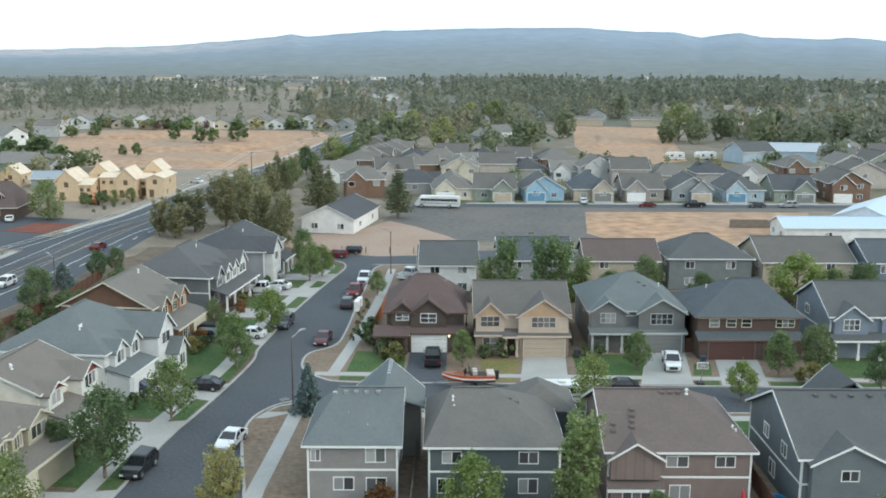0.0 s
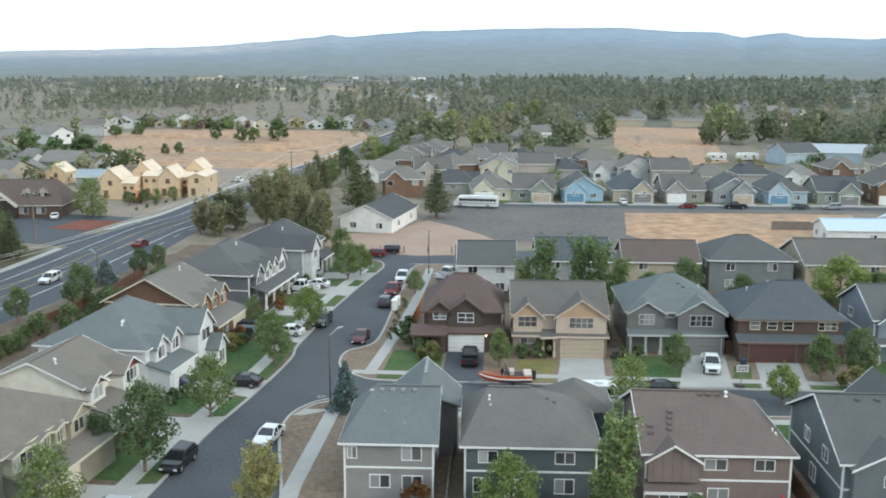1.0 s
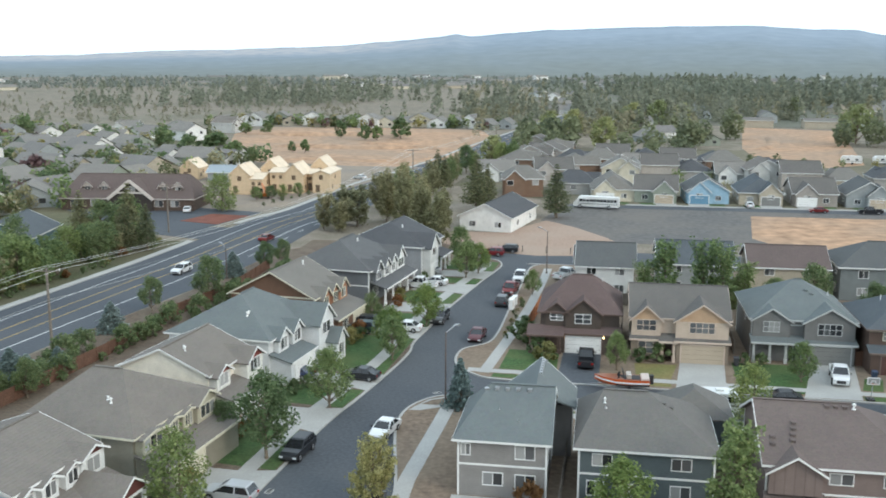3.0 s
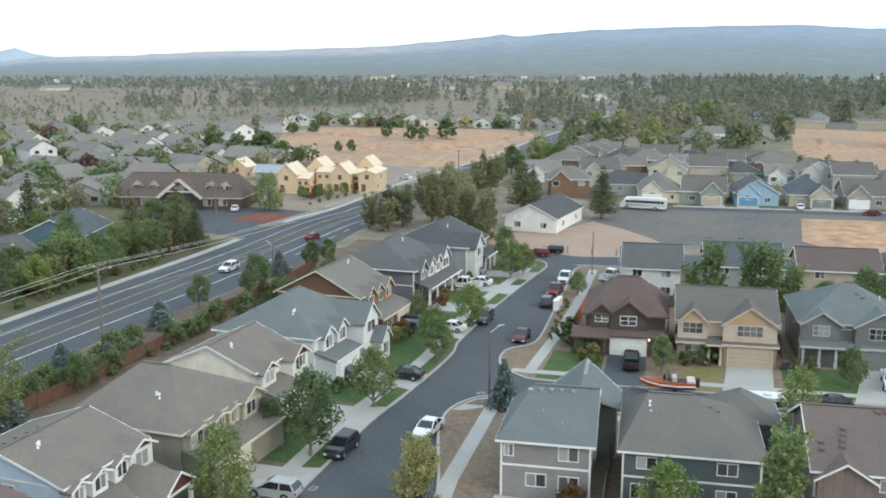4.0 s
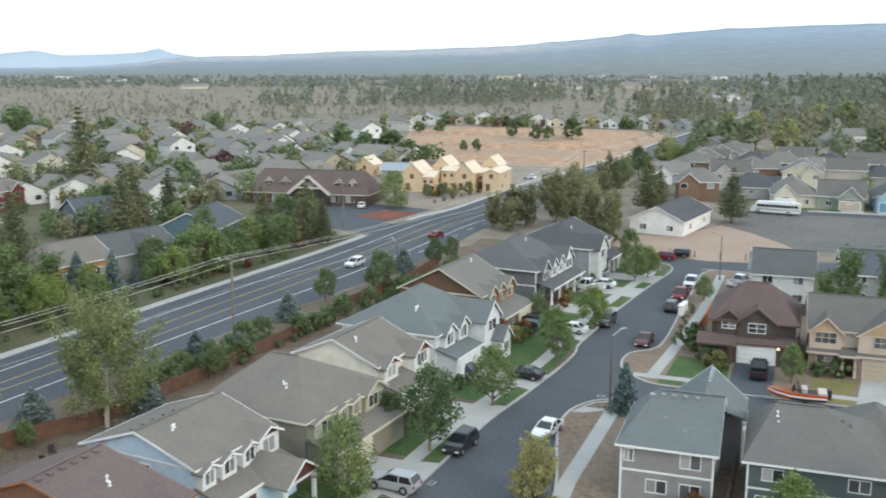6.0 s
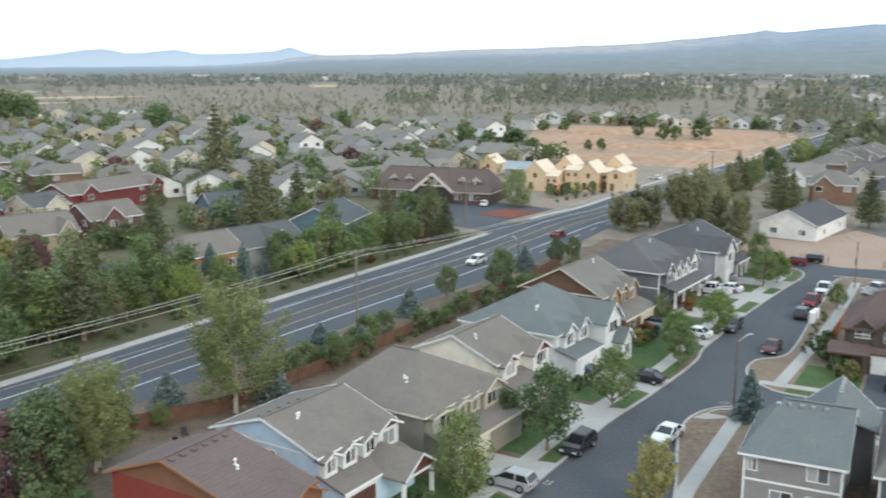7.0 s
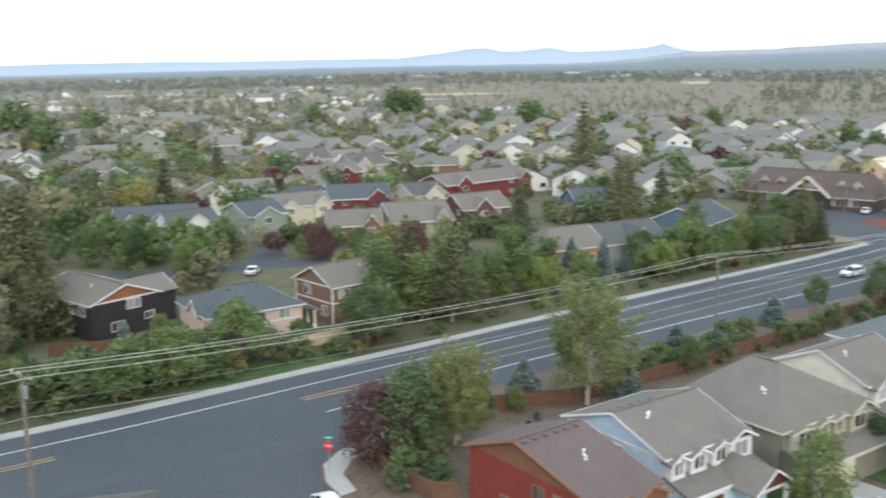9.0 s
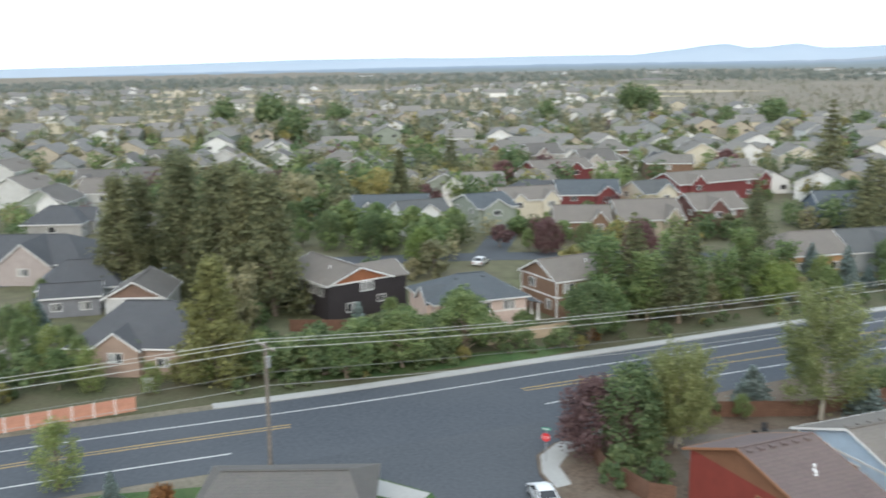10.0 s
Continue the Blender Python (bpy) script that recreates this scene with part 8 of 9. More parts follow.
BLACK, WHITEP, SILVERP, REDP, DGREY = (0.018, 0.02, 0.024), (0.72, 0.73, 0.73), (0.4, 0.41, 0.42), (0.17, 0.018, 0.018), (0.07, 0.075, 0.08)
for label, kind, color, x, y, turn, z in (
    ("black estate car with roof rails parked at the kerb", "suv", BLACK, -27.0, 81.4, 173, 0.02),
    ("black saloon parked across a driveway", "sedan", BLACK, -26.6, 103.4, 84, 0.16),
    ("dark grey estate car parked at the kerb", "suv", DGREY, -21.9, 130.2, 174, 0.02),
    ("white saloon parked on a driveway", "sedan", WHITEP, -25.6, 124.2, 84, 0.16),
    ("dark teal estate car on a driveway", "suv", (0.03, 0.06, 0.065), -31.6, 122.6, 84, 0.16),
    ("black estate car before a garage", "suv", BLACK, -32.0, 125.6, 84, 0.16),
    ("blue saloon before a garage", "sedan", (0.04, 0.06, 0.14), -34.2, 102.6, 84, 0.16),
    ("dark grey estate car behind parked trucks", "suv", DGREY, -14.2, 141.6, -5, 0.02),
    ("dark red pickup truck parked at the kerb", "pickup", REDP, -13.8, 149.2, 175, 0.02),
    ("white pickup truck parked at the kerb", "pickup", WHITEP, -13.0, 158.4, 175, 0.02),
    ("dark red saloon parked at the kerb", "sedan", (0.09, 0.02, 0.025), -15.6, 122.4, 176, 0.02),
    ("white saloon parked beside the dirt lot", "sedan", WHITEP, -20.2, 87.8, 170, 0.02),
    ("dark grey saloon half hidden by a tree", "sedan", DGREY, -18.6, 78.6, 175, 0.02),
    ("dark saloon parked at the kerb", "sedan", BLACK, -17.8, 71.2, 175, 0.02),
    ("silver estate car on a driveway apron", "suv", SILVERP, -29.6, 71.0, 84, 0.16),
    ("black pickup truck on a driveway", "pickup", BLACK, -1.2, 113.6, 0, 0.16),
    ("white pickup truck on a driveway", "pickup", WHITEP, 27.6, 112.4, 172, 0.16),
    ("dark saloon parked on the cross street", "sedan", BLACK, 19.8, 103.8, 90, 0.02),
    ("silver saloon parked on the cross street", "sedan", SILVERP, 44.4, 103.0, 92, 0.02),
    ("red estate car parked by the gravel yard", "suv", (0.2, 0.02, 0.025), -20.2, 178.8, 85, 0.02),
    ("dark estate car parked by the gravel yard", "suv", BLACK, -17.8, 182.4, 85, 0.02),
    ("white pickup truck before a garage", "pickup", WHITEP, -28.4, 149.6, 84, 0.16),
    ("white saloon before a garage", "sedan", WHITEP, -26.6, 152.2, 84, 0.16),
    ("silver saloon before a garage", "sedan", SILVERP, -29.0, 160.4, 84, 0.16),
    ("white pickup truck behind the corner house", "pickup", WHITEP, -5.6, 161.0, -30, 0.16),
    ("white estate car driving on the main road", "suv", WHITEP, -71.2, 154.0, 175, 0.02),
    ("dark red saloon driving on the main road", "sedan", REDP, -67.2, 186.0, -5, 0.02),
    ("white saloon parked near the corner", "sedan", WHITEP, -60.8, 40.4, 72, 0.02),
    ("white saloon before a far house", "sedan", WHITEP, 36.6, 251.4, 0, 0.1),
    ("dark red saloon on the far lane", "sedan", REDP, 52, 245.6, 90, 0.04),
    ("black pickup truck on the far lane", "pickup", BLACK, 64, 245.6, 90, 0.04),
    ("grey saloon on the far lane", "sedan", DGREY, 80, 245.6, 90, 0.04),
    ("silver estate car on the far lane", "suv", SILVERP, 88, 245.8, 90, 0.04),
    ("white saloon on the suburb street", "sedan", WHITEP, -143.6, 83.4, 40, 0.05),
    ("white estate car on the suburb street", "suv", WHITEP, -122.4, 96.6, 52, 0.05),
    ("silver saloon in the building site", "sedan", SILVERP, -70.4, 300.0, 80, 0.05),
    ("white saloon in the building site", "sedan", WHITEP, -74.6, 292.0, 60, 0.05),
    ("white saloon in the lodge car park", "sedan", WHITEP, -99, 219, 20, 0.05),
):
    car(label, kind, color, x, y, turn, z)


def bus():
    ob = thing("bus", "long white bus parked on the gravel yard", "bus", pose(-1.4, 243.4, 0.03, 0, 0, 80))
    white = paint((0.74, 0.74, 0.72))
    bm = bmesh.new()
    loft(bm, [(-5.6, 0.5, 1.2), (-5.65, 2.6, 1.2), (-5.4, 3.0, 1.05), (4.2, 3.0, 1.05), (4.5, 2.6, 1.2), (4.6, 1.5, 1.2), (5.6, 1.35, 1.05), (5.7, 0.5, 1.05)])
    part("body", bm, white, ob)
    for s in (-1, 1):
        for i in range(11):
            bm = bmesh.new()
            box(bm, s * 1.2 - 0.03, s * 1.2 + 0.03, -5.2 + i * 0.86, -4.5 + i * 0.86, 1.75, 2.4)
            part("bus_window", bm, CARGLASS, ob)
        for yy in (3.9, -3.2):
            bm = bmesh.new()
            tube(bm, (s * 0.85, yy, 0.48), (s * 1.24, yy, 0.48), 0.48, 0.48, 14)
            wheel = part("wheel", bm, TYRE, ob)
            bm = bmesh.new()
            tube(bm, (s * 1.1, yy, 0.48), (s * 1.26, yy, 0.48), 0.28, 0.26, 12)
            part("rim", bm, RIM, wheel)
        bm = bmesh.new()
        box(bm, s * 1.21 - 0.02, s * 1.21 + 0.02, -5.5, 4.4, 1.2, 1.3)
        part("side_rail", bm, RUBBER, ob)
    bm = bmesh.new()
    box(bm, -1.05, 1.05, 4.5, 4.62, 1.6, 2.5)
    part("windscreen", bm, CARGLASS, ob)


def boat():
    ob = thing("motor_boat", "orange and white motor boat on a trailer", "boat", pose(3.0, 105.0, 0.02, 0, 0, 92))
    orange = paint((0.62, 0.11, 0.02))
    bm = bmesh.new()
    rows = []
    for y, w, z0, z1 in ((-2.9, 1.05, 0.6, 1.5), (-1.0, 1.15, 0.5, 1.5), (0.8, 1.05, 0.52, 1.55), (2.2, 0.62, 0.75, 1.65), (3.1, 0.08, 1.2, 1.75)):
        rows.append([bm.verts.new(p) for p in ((-w, y, z1), (-w * 0.92, y, z0 + 0.35), (0, y, z0), (w * 0.92, y, z0 + 0.35), (w, y, z1))])
    for a, b in zip(rows, rows[1:]):
        for i in range(4):
            bm.faces.new((a[i], a[i + 1], b[i + 1], b[i]))
    bm.faces.new(rows[0])
    part("hull", bm, orange, ob)
    bm = bmesh.new()
    slab(bm, [(-1.0, -2.85, 1.52), (1.0, -2.85, 1.52), (1.1, -1, 1.52), (1.0, 0.8, 1.57), (0.6, 2.15, 1.67), (0.04, 3.05, 1.77), (-0.04, 3.05, 1.77), (-0.6, 2.15, 1.67), (-1.0, 0.8, 1.57), (-1.1, -1, 1.52)], 0.08)
    part("deck", bm, paint((0.3, 0.1, 0.05)), ob)
    for s in (-1, 1):
        bm = bmesh.new()
        for p, q in (((-2.85, 1.06, 1.18), (-1.0, 1.15, 1.16)), ((-1.0, 1.15, 1.16), (0.8, 1.05, 1.2)), ((0.8, 1.05, 1.2), (2.2, 0.62, 1.38)), ((2.2, 0.62, 1.38), (3.05, 0.12, 1.56))):
            beam(bm, (s * p[1], p[0], p[2]), (s * q[1], q[0], q[2]), 0.04, 0.17)
        part("stripe", bm, WHITE, ob, "white stripe along the hull")
        bm = bmesh.new()
        for p, q in (((-2.85, 1.07, 0.95), (-1.0, 1.16, 0.9)), ((-1.0, 1.16, 0.9), (0.8, 1.06, 0.92))):
            beam(bm, (s * p[1], p[0], p[2]), (s * q[1], q[0], q[2]), 0.04, 0.2)
        part("lower_stripe", bm, RUBBER, ob, "black stripe low on the hull")
    bm = bmesh.new()
    box(bm, -0.75, 0.75, -1.9, 0.6, 1.42, 1.56)
    part("cockpit", bm, RUBBER, ob)
    for s in (-1, 1):
        bm = bmesh.new()
        box(bm, s * 0.42 - 0.28, s * 0.42 + 0.28, -0.9, -0.4, 1.5, 2.0)
        part("boat_seat", bm, paint((0.55, 0.5, 0.45)), ob)
    bm = bmesh.new()
    for p, q in (((-0.95, -0.2, 1.5), (-0.6, 0.1, 2.5)), ((0.95, -0.2, 1.5), (0.6, 0.1, 2.5)), ((-0.6, 0.1, 2.5), (0.6, 0.1, 2.5))):
        beam(bm, p, q, 0.08, 0.08)
    part("tow_tower", bm, RUBBER, ob)
    bm = bmesh.new()
    box(bm, -1.0, 1.0, -2.86, -2.0, 1.44, 1.75)
    part("stern_cover", bm, paint((0.66, 0.55, 0.5)), ob)
    bm = bmesh.new()
    loft(bm, [(0.5, 1.55, 0.8), (0.3, 2.0, 0.7), (0.36, 2.0, 0.7), (0.62, 1.55, 0.8)])
    part("windscreen", bm, CARGLASS, ob)
    bm = bmesh.new()
    box(bm, -0.25, 0.25, -3.35, -2.9, 0.9, 1.9)
    part("outboard_motor", bm, RUBBER, ob)
    bm = bmesh.new()
    for s in (-1, 1):
        beam(bm, (s * 0.8, -2.6, 0.55), (s * 0.7, 2.0, 0.55), 0.09, 0.12)
        beam(bm, (s * 0.7, 2.0, 0.55), (0, 4.0, 0.5), 0.09, 0.1)
        beam(bm, (s * 0.75, -0.6, 0.55), (-s * 0.0, -0.6, 0.62), 0.1, 0.1)
    part("trailer_frame", bm, METAL, ob)
    for s in (-1, 1):
        bm = bmesh.new()
        tube(bm, (s * 0.85, -0.7, 0.33), (s * 1.08, -0.7, 0.33), 0.33, 0.33, 14)
        part("wheel", bm, TYRE, ob)


def camper(x, y, turn, L, H):
    ob = thing("camper_trailer", "white camper trailer parked on the cross street", "trailer", pose(x, y, 0.02, 0, 0, turn))
    h = L / 2
    bm = bmesh.new()
    loft(bm, [(-h, 0.5, 1.15), (-h - 0.1, H - 0.5, 1.15), (-h + 0.3, H, 1.1), (h - 0.6, H, 1.1), (h, H - 0.6, 1.15), (h + 0.15, 1.3, 1.15), (h - 0.3, 0.5, 1.15)])
    part("body", bm, paint((0.72, 0.72, 0.7)), ob)
    for s in (-1, 1):
        for yy in (-h * 0.5, h * 0.35):
            bm = bmesh.new()
            box(bm, s * 1.15 - 0.03, s * 1.15 + 0.03, yy - 0.5, yy + 0.5, 1.5, 2.1)
            part("trailer_window", bm, CARGLASS, ob)
        bm = bmesh.new()
        tube(bm, (s * 0.9, -0.3, 0.35), (s * 1.18, -0.3, 0.35), 0.35, 0.35, 14)
        part("wheel", bm, TYRE, ob)
        bm = bmesh.new()
        box(bm, s * 1.16 - 0.02, s * 1.16 + 0.02, -h, h - 0.1, 1.1, 1.25)
        part("stripe", bm, GREY_GARAGE, ob)
    bm = bmesh.new()
    box(bm, -0.35, 0.35, -0.6, 0.2, H, H + 0.22)
    part("roof_unit", bm, WHITE, ob)


def covered_boat(x, y, turn):
    ob = thing("covered_boat", "low boat under a white tarpaulin on a trailer", "boat", pose(x, y, 0.02, 0, 0, turn))
    bm = bmesh.new()
    rows = []
    for v, w, z in ((-2.3, 0.85, 1.05), (-1.2, 1.0, 1.3), (0.3, 1.0, 1.42), (1.5, 0.7, 1.3), (2.5, 0.12, 1.15)):
        rows.append([bm.verts.new(p) for p in ((-w, v, 0.75), (-w * 0.55, v, z - 0.1), (0, v, z), (w * 0.55, v, z - 0.1), (w, v, 0.75))])
    for a, b in zip(rows, rows[1:]):
        for i in range(4):
            bm.faces.new((a[i], a[i + 1], b[i + 1], b[i])).smooth = True
    bm.faces.new(rows[0]), bm.faces.new(rows[-1][::-1])
    part("tarpaulin", bm, plain("white_tarpaulin", (0.68, 0.69, 0.7), 0.6), ob, "taut white tarpaulin")
    bm = bmesh.new()
    loft(bm, [(-2.25, 0.72, 0.84), (2.3, 0.8, 0.2), (1.6, 0.45, 0.2), (-2.2, 0.42, 0.6)])
    part("hull", bm, paint((0.5, 0.5, 0.5)), ob)
    for s in (-1, 1):
        bm = bmesh.new()
        tube(bm, (s * 0.75, -0.5, 0.32), (s * 0.98, -0.5, 0.32), 0.32, 0.32, 14)
        part("wheel", bm, TYRE, ob)
    bm = bmesh.new()
    beam(bm, (0, 1.5, 0.45), (0, 3.4, 0.45), 0.1, 0.1)
    part("tow_bar", bm, METAL, ob)


covered_boat(8.2, 101.0, 92)
bus(), boat(), camper(12.6, 99.6, 92, 4.2, 2.4)
camper(88, 369, 80, 7, 3), camper(100, 371, 100, 8, 3)


# ---- poles, lamps, wires ----
def power_pole(x, y, h, turn, arm=True):
    ob = thing("power_pole", "weathered wooden power pole with a crossarm beside the road", "pole", pose(x, y, 0, 0, 0, turn))
    bm = bmesh.new()
    tube(bm, (0, 0, -0.2), (0, 0, h), 0.2, 0.14, 10)
    part("post", bm, POLE, ob)
    bm = bmesh.new()
    beam(bm, (-1.7, 0, h - 0.35), (1.7, 0, h - 0.35), 0.1, 0.13)
    part("crossarm", bm, GREYWOOD, ob)
    for u in (-1.6, -0.5, 1.6):
        bm = bmesh.new()
        tube(bm, (u, 0, h - 0.29), (u, 0, h - 0.05), 0.06, 0.04, 8)
        part("insulator", bm, WHITE, ob)
    if arm:
        bm = bmesh.new()
        tube(bm, (0.28, 0.1, h - 2.2), (0.28, 0.1, h - 1.2), 0.2, 0.2, 10)
        part("transformer", bm, METAL, ob)


power_pole(-77.4, 22.6, 12.0, 8), power_pole(-65.4, 104.2, 11.5, 8, False), power_pole(-91, 191.5, 10.4, 20, False), power_pole(-86, -60, 12, 10, False), power_pole(-53.8, 272, 11.4, 0, False), power_pole(-42, 380, 11, 0, False), power_pole(-134, 196, 9, 40, False)


def wire(p, q, sag, r=0.035, tone=0.6):
    cu = bpy.data.curves.new("power_line", "CURVE")
    cu.dimensions, cu.bevel_depth, cu.bevel_resolution = "3D", r, 1
    sp = cu.splines.new("POLY")
    n = 24
    sp.points.add(n)
    for i in range(n + 1):
        t = i / n
        sp.points[i].co = (*(a + (b - a) * t for a, b in zip(p[:2], q[:2])), p[2] + (q[2] - p[2]) * t - 4 * sag * t * (1 - t), 1)
    cu.materials.append(plain("cable_sheath", (tone, tone, tone * 0.94), 0.5))
    ob = new("power_line", cu)
    tagged(ob, "long thin pale cable between power poles", "cable", "cables along the road")


POSTS = ((-86, -60, 11.8), (-77.4, 22.6, 11.9), (-65.4, 104.2, 11.4), (-53.8, 272, 11.3), (-42, 380, 10.9))
for (ax, ay, az), (bx, by, bz), sag in zip(POSTS, POSTS[1:], (0.9, 1.0, 3.2, 1.6)):
    for u in (-1.6, -0.5, 1.6):
        wire((ax + u, ay + 0.1 * u, az), (bx + u, by + 0.1 * u, bz), sag, 0.022)
    wire((ax, ay, az - 2.6), (bx, by, bz - 2.6), sag * 0.9, 0.018, 0.22)
    wire((ax, ay, az - 3.8), (bx, by, bz - 3.8), sag, 0.024, 0.35)


def street_lamp(x, y, h, turn, reach=1.6):
    ob = thing("street_lamp", "brown street lamp post with a pale metal arm", "lamp", pose(x, y, 0.12, 0, 0, turn))
    bm = bmesh.new()
    tube(bm, (0, 0, 0), (0, 0, h), 0.1, 0.065, 10)
    tube(bm, (0, 0, 0), (0, 0, 0.35), 0.17, 0.14, 10)
    part("post", bm, mottled("brown_lamp_post_paint", (0.13, 0.1, 0.088), 0.6, 6, 0.8, 0.2, 0.0), ob, "dark brown post")
    bm = bmesh.new()
    beam(bm, (0, 0, h - 0.1), (reach * 0.7, 0, h + 0.55), 0.08, 0.08)
    part("arm", bm, METAL, ob)
    bm = bmesh.new()
    loft(bm, [(-0.2, h + 0.5, 0.16), (0.1, h + 0.66, 0.16), (0.6, h + 0.66, 0.12), (0.65, h + 0.55, 0.1)])
    head = part("lamp_head", bm, METAL, ob)
    head.matrix_basis = Matrix.Translation((reach * 0.7, 0, 0)) @ pose(0, 0, 0, 0, 0, -90)


street_lamp(-15.8, 97.8, 7.7, 40), street_lamp(-9.0, 164.2, 7.4, 175), street_lamp(-61.6, 150.5, 5.4, 150)


def sign(x, y, turn):
    ob = thing("stop_sign", "red octagonal stop sign with green street sign above", "sign", pose(x, y, 0.12, 0, 0, turn))
    bm = bmesh.new()
    tube(bm, (0, 0, 0), (0, 0, 3.1), 0.04, 0.04, 8)
    part("post", bm, METAL, ob)
    bm = bmesh.new()
    tube(bm, (0, -0.05, 2.3), (0, -0.08, 2.3), 0.42, 0.42, 8)
    part("octagon", bm, plain("red_sign_sheet", (0.6, 0.03, 0.035), 0.4), ob)
    cu = bpy.data.curves.new("word", "FONT")
    cu.body, cu.size, cu.align_x, cu.align_y, cu.extrude = "STOP", 0.3, "CENTER", "CENTER", 0.004
    cu.materials.append(WHITE)
    word = new("word", cu)
    word.parent = ob
    word.matrix_basis = pose(0, -0.09, 2.3, 90, 0, 0)
    bm = bmesh.new()
    box(bm, -0.4, 0.4, -0.02, 0.02, 2.95, 3.2)
    part("street_plate", bm, plain("green_sign_sheet", (0.02, 0.25, 0.16), 0.4), ob)
    bm = bmesh.new()
    box(bm, -0.3, 0.3, -0.03, -0.021, 3.03, 3.12)
    part("bar", bm, WHITE, ob)


sign(-67.1, 45.0, 38)


# ---- fences ----
def fence(label, path, h, material, post=None, step=2.4, z=0.1):
    """A board fence: posts, and panels of upright boards between them."""
    ob = thing("fence", label, "fence")
    for (ax, ay), (bx, by) in zip(path, path[1:]):
        length = math.hypot(bx - ax, by - ay)
        n = max(1, round(length / step))
        turn = math.degrees(math.atan2(by - ay, bx - ax))
        for i in range(n):
            m = pose(ax + (bx - ax) * i / n, ay + (by - ay) * i / n, z, 0, 0, turn)
            bm = bmesh.new()
            box(bm, -0.06, 0.06, -0.06, 0.06, 0, h + 0.08)
            part("post", bm, post or material, ob).matrix_basis = m
            bm = bmesh.new()
            L = length / n
            k = max(2, round(L / 0.15))
            front = []
            for j in range(k):
                d, top = (0.03 if j % 2 else 0.05), h + random.uniform(-0.02, 0.02)
                for u in (L * j / k + 0.004, L * (j + 1) / k - 0.004):
                    front.append([bm.verts.new(c) for c in ((u, d, 0.05), (u, d, top), (u, 0, top), (u, 0, 0.05))])
            for p, q in zip(front, front[1:]):
                for e in range(4):
                    bm.faces.new((p[e], q[e], q[(e + 1) % 4], p[(e + 1) % 4]))
            bm.faces.new(front[0]), bm.faces.new(front[-1][::-1])
            part("panel", bm, material, ob).matrix_basis = m
            for zr in (0.35, h - 0.4):
                bm = bmesh.new()
                box(bm, 0, L, -0.05, -0.004, zr, zr + 0.09)
                part("rail", bm, material, ob).matrix_basis = m
    return ob


fence("red-brown cedar board fence behind the gardens", [(-70, 57), (-67.4, 66.3), (-63.1, 74.2), (-61.2, 90), (-59.6, 107), (-59.4, 118), (-59.6, 127), (-57.0, 140), (-57.4, 160)], 1.7, WOOD)
fence("cedar board fence beside the red house", [(-66.4, 49.4), (-62, 47.6), (-56, 47.6), (-54.4, 49)], 1.8, WOOD)
fence("bright cedar fence beside the brown house", [(-8.8, 121.6), (-9.2, 128), (-8.4, 140), (-7.6, 146)], 1.9, mottled("new_cedar_wood", (0.4, 0.15, 0.06), 0.85, 7, 0.5, 0.3, 0.3))
fence("weathered dark fence between back gardens", [(-2.7, 66), (-2.5, 74), (-2.3, 86)], 1.8, GREYWOOD)
fence("weathered dark fence between back gardens", [(11.4, 66), (11.6, 74), (11.8, 86)], 1.8, GREYWOOD)
fence("cedar fence between back gardens", [(26.4, 66), (26.7, 74), (27.0, 86)], 1.8, WOOD)
fence("grey board fence across the back gardens", [(-2.4, 72.4), (4.6, 72.8), (11.2, 72.6)], 1.6, mottled("grey_fence_paint", (0.19, 0.21, 0.225), 0.85, 6, 0.5, 0.2, 0.2))
fence("cedar fence between two houses", [(30.8, 118.4), (31.6, 118.6), (31.4, 126)], 1.8, WOOD)
fence("dark fence between two houses", [(2.9, 121), (3.4, 132)], 1.8, GREYWOOD)
fence("dark fence between two houses", [(16.9, 121), (17.2, 132)], 1.8, GREYWOOD)
fence("dark back fence between the rows", [(-7, 144), (20, 144), (50, 144), (66, 144)], 1.8, GREYWOOD)
fence("pink board fence with white posts by the main road", [(-99.2, 0.5), (-98.9, 15.2)], 1.6, mottled("pink_fence_paint", (0.5, 0.25, 0.17), 0.8, 5, 0.6, 0.15, 0.2), WHITE, 2.2)
fence("cream board wall beside the verge", [(-100.4, 59), (-100.2, 62), (-99.6, 71), (-100.2, 76)], 1.7, mottled("cream_fence_paint", (0.5, 0.4, 0.29), 0.8, 5, 0.6, 0.15, 0.2), None, 2.4)
fence("pale fence round a corner garden", [(-133, 11), (-122, 3)], 1.6, mottled("pale_fence_paint", (0.45, 0.43, 0.38), 0.8, 5, 0.6, 0.15, 0.2), WHITE, 2.2)
fence("rust-brown fence round a garden", [(-119.4, 39.4), (-116, 45), (-110.4, 50)], 1.7, WOOD)
fence("dark board fence beside the tan lot", [(64, 214), (79, 214)], 1.9, GREYWOOD, z=0.02)


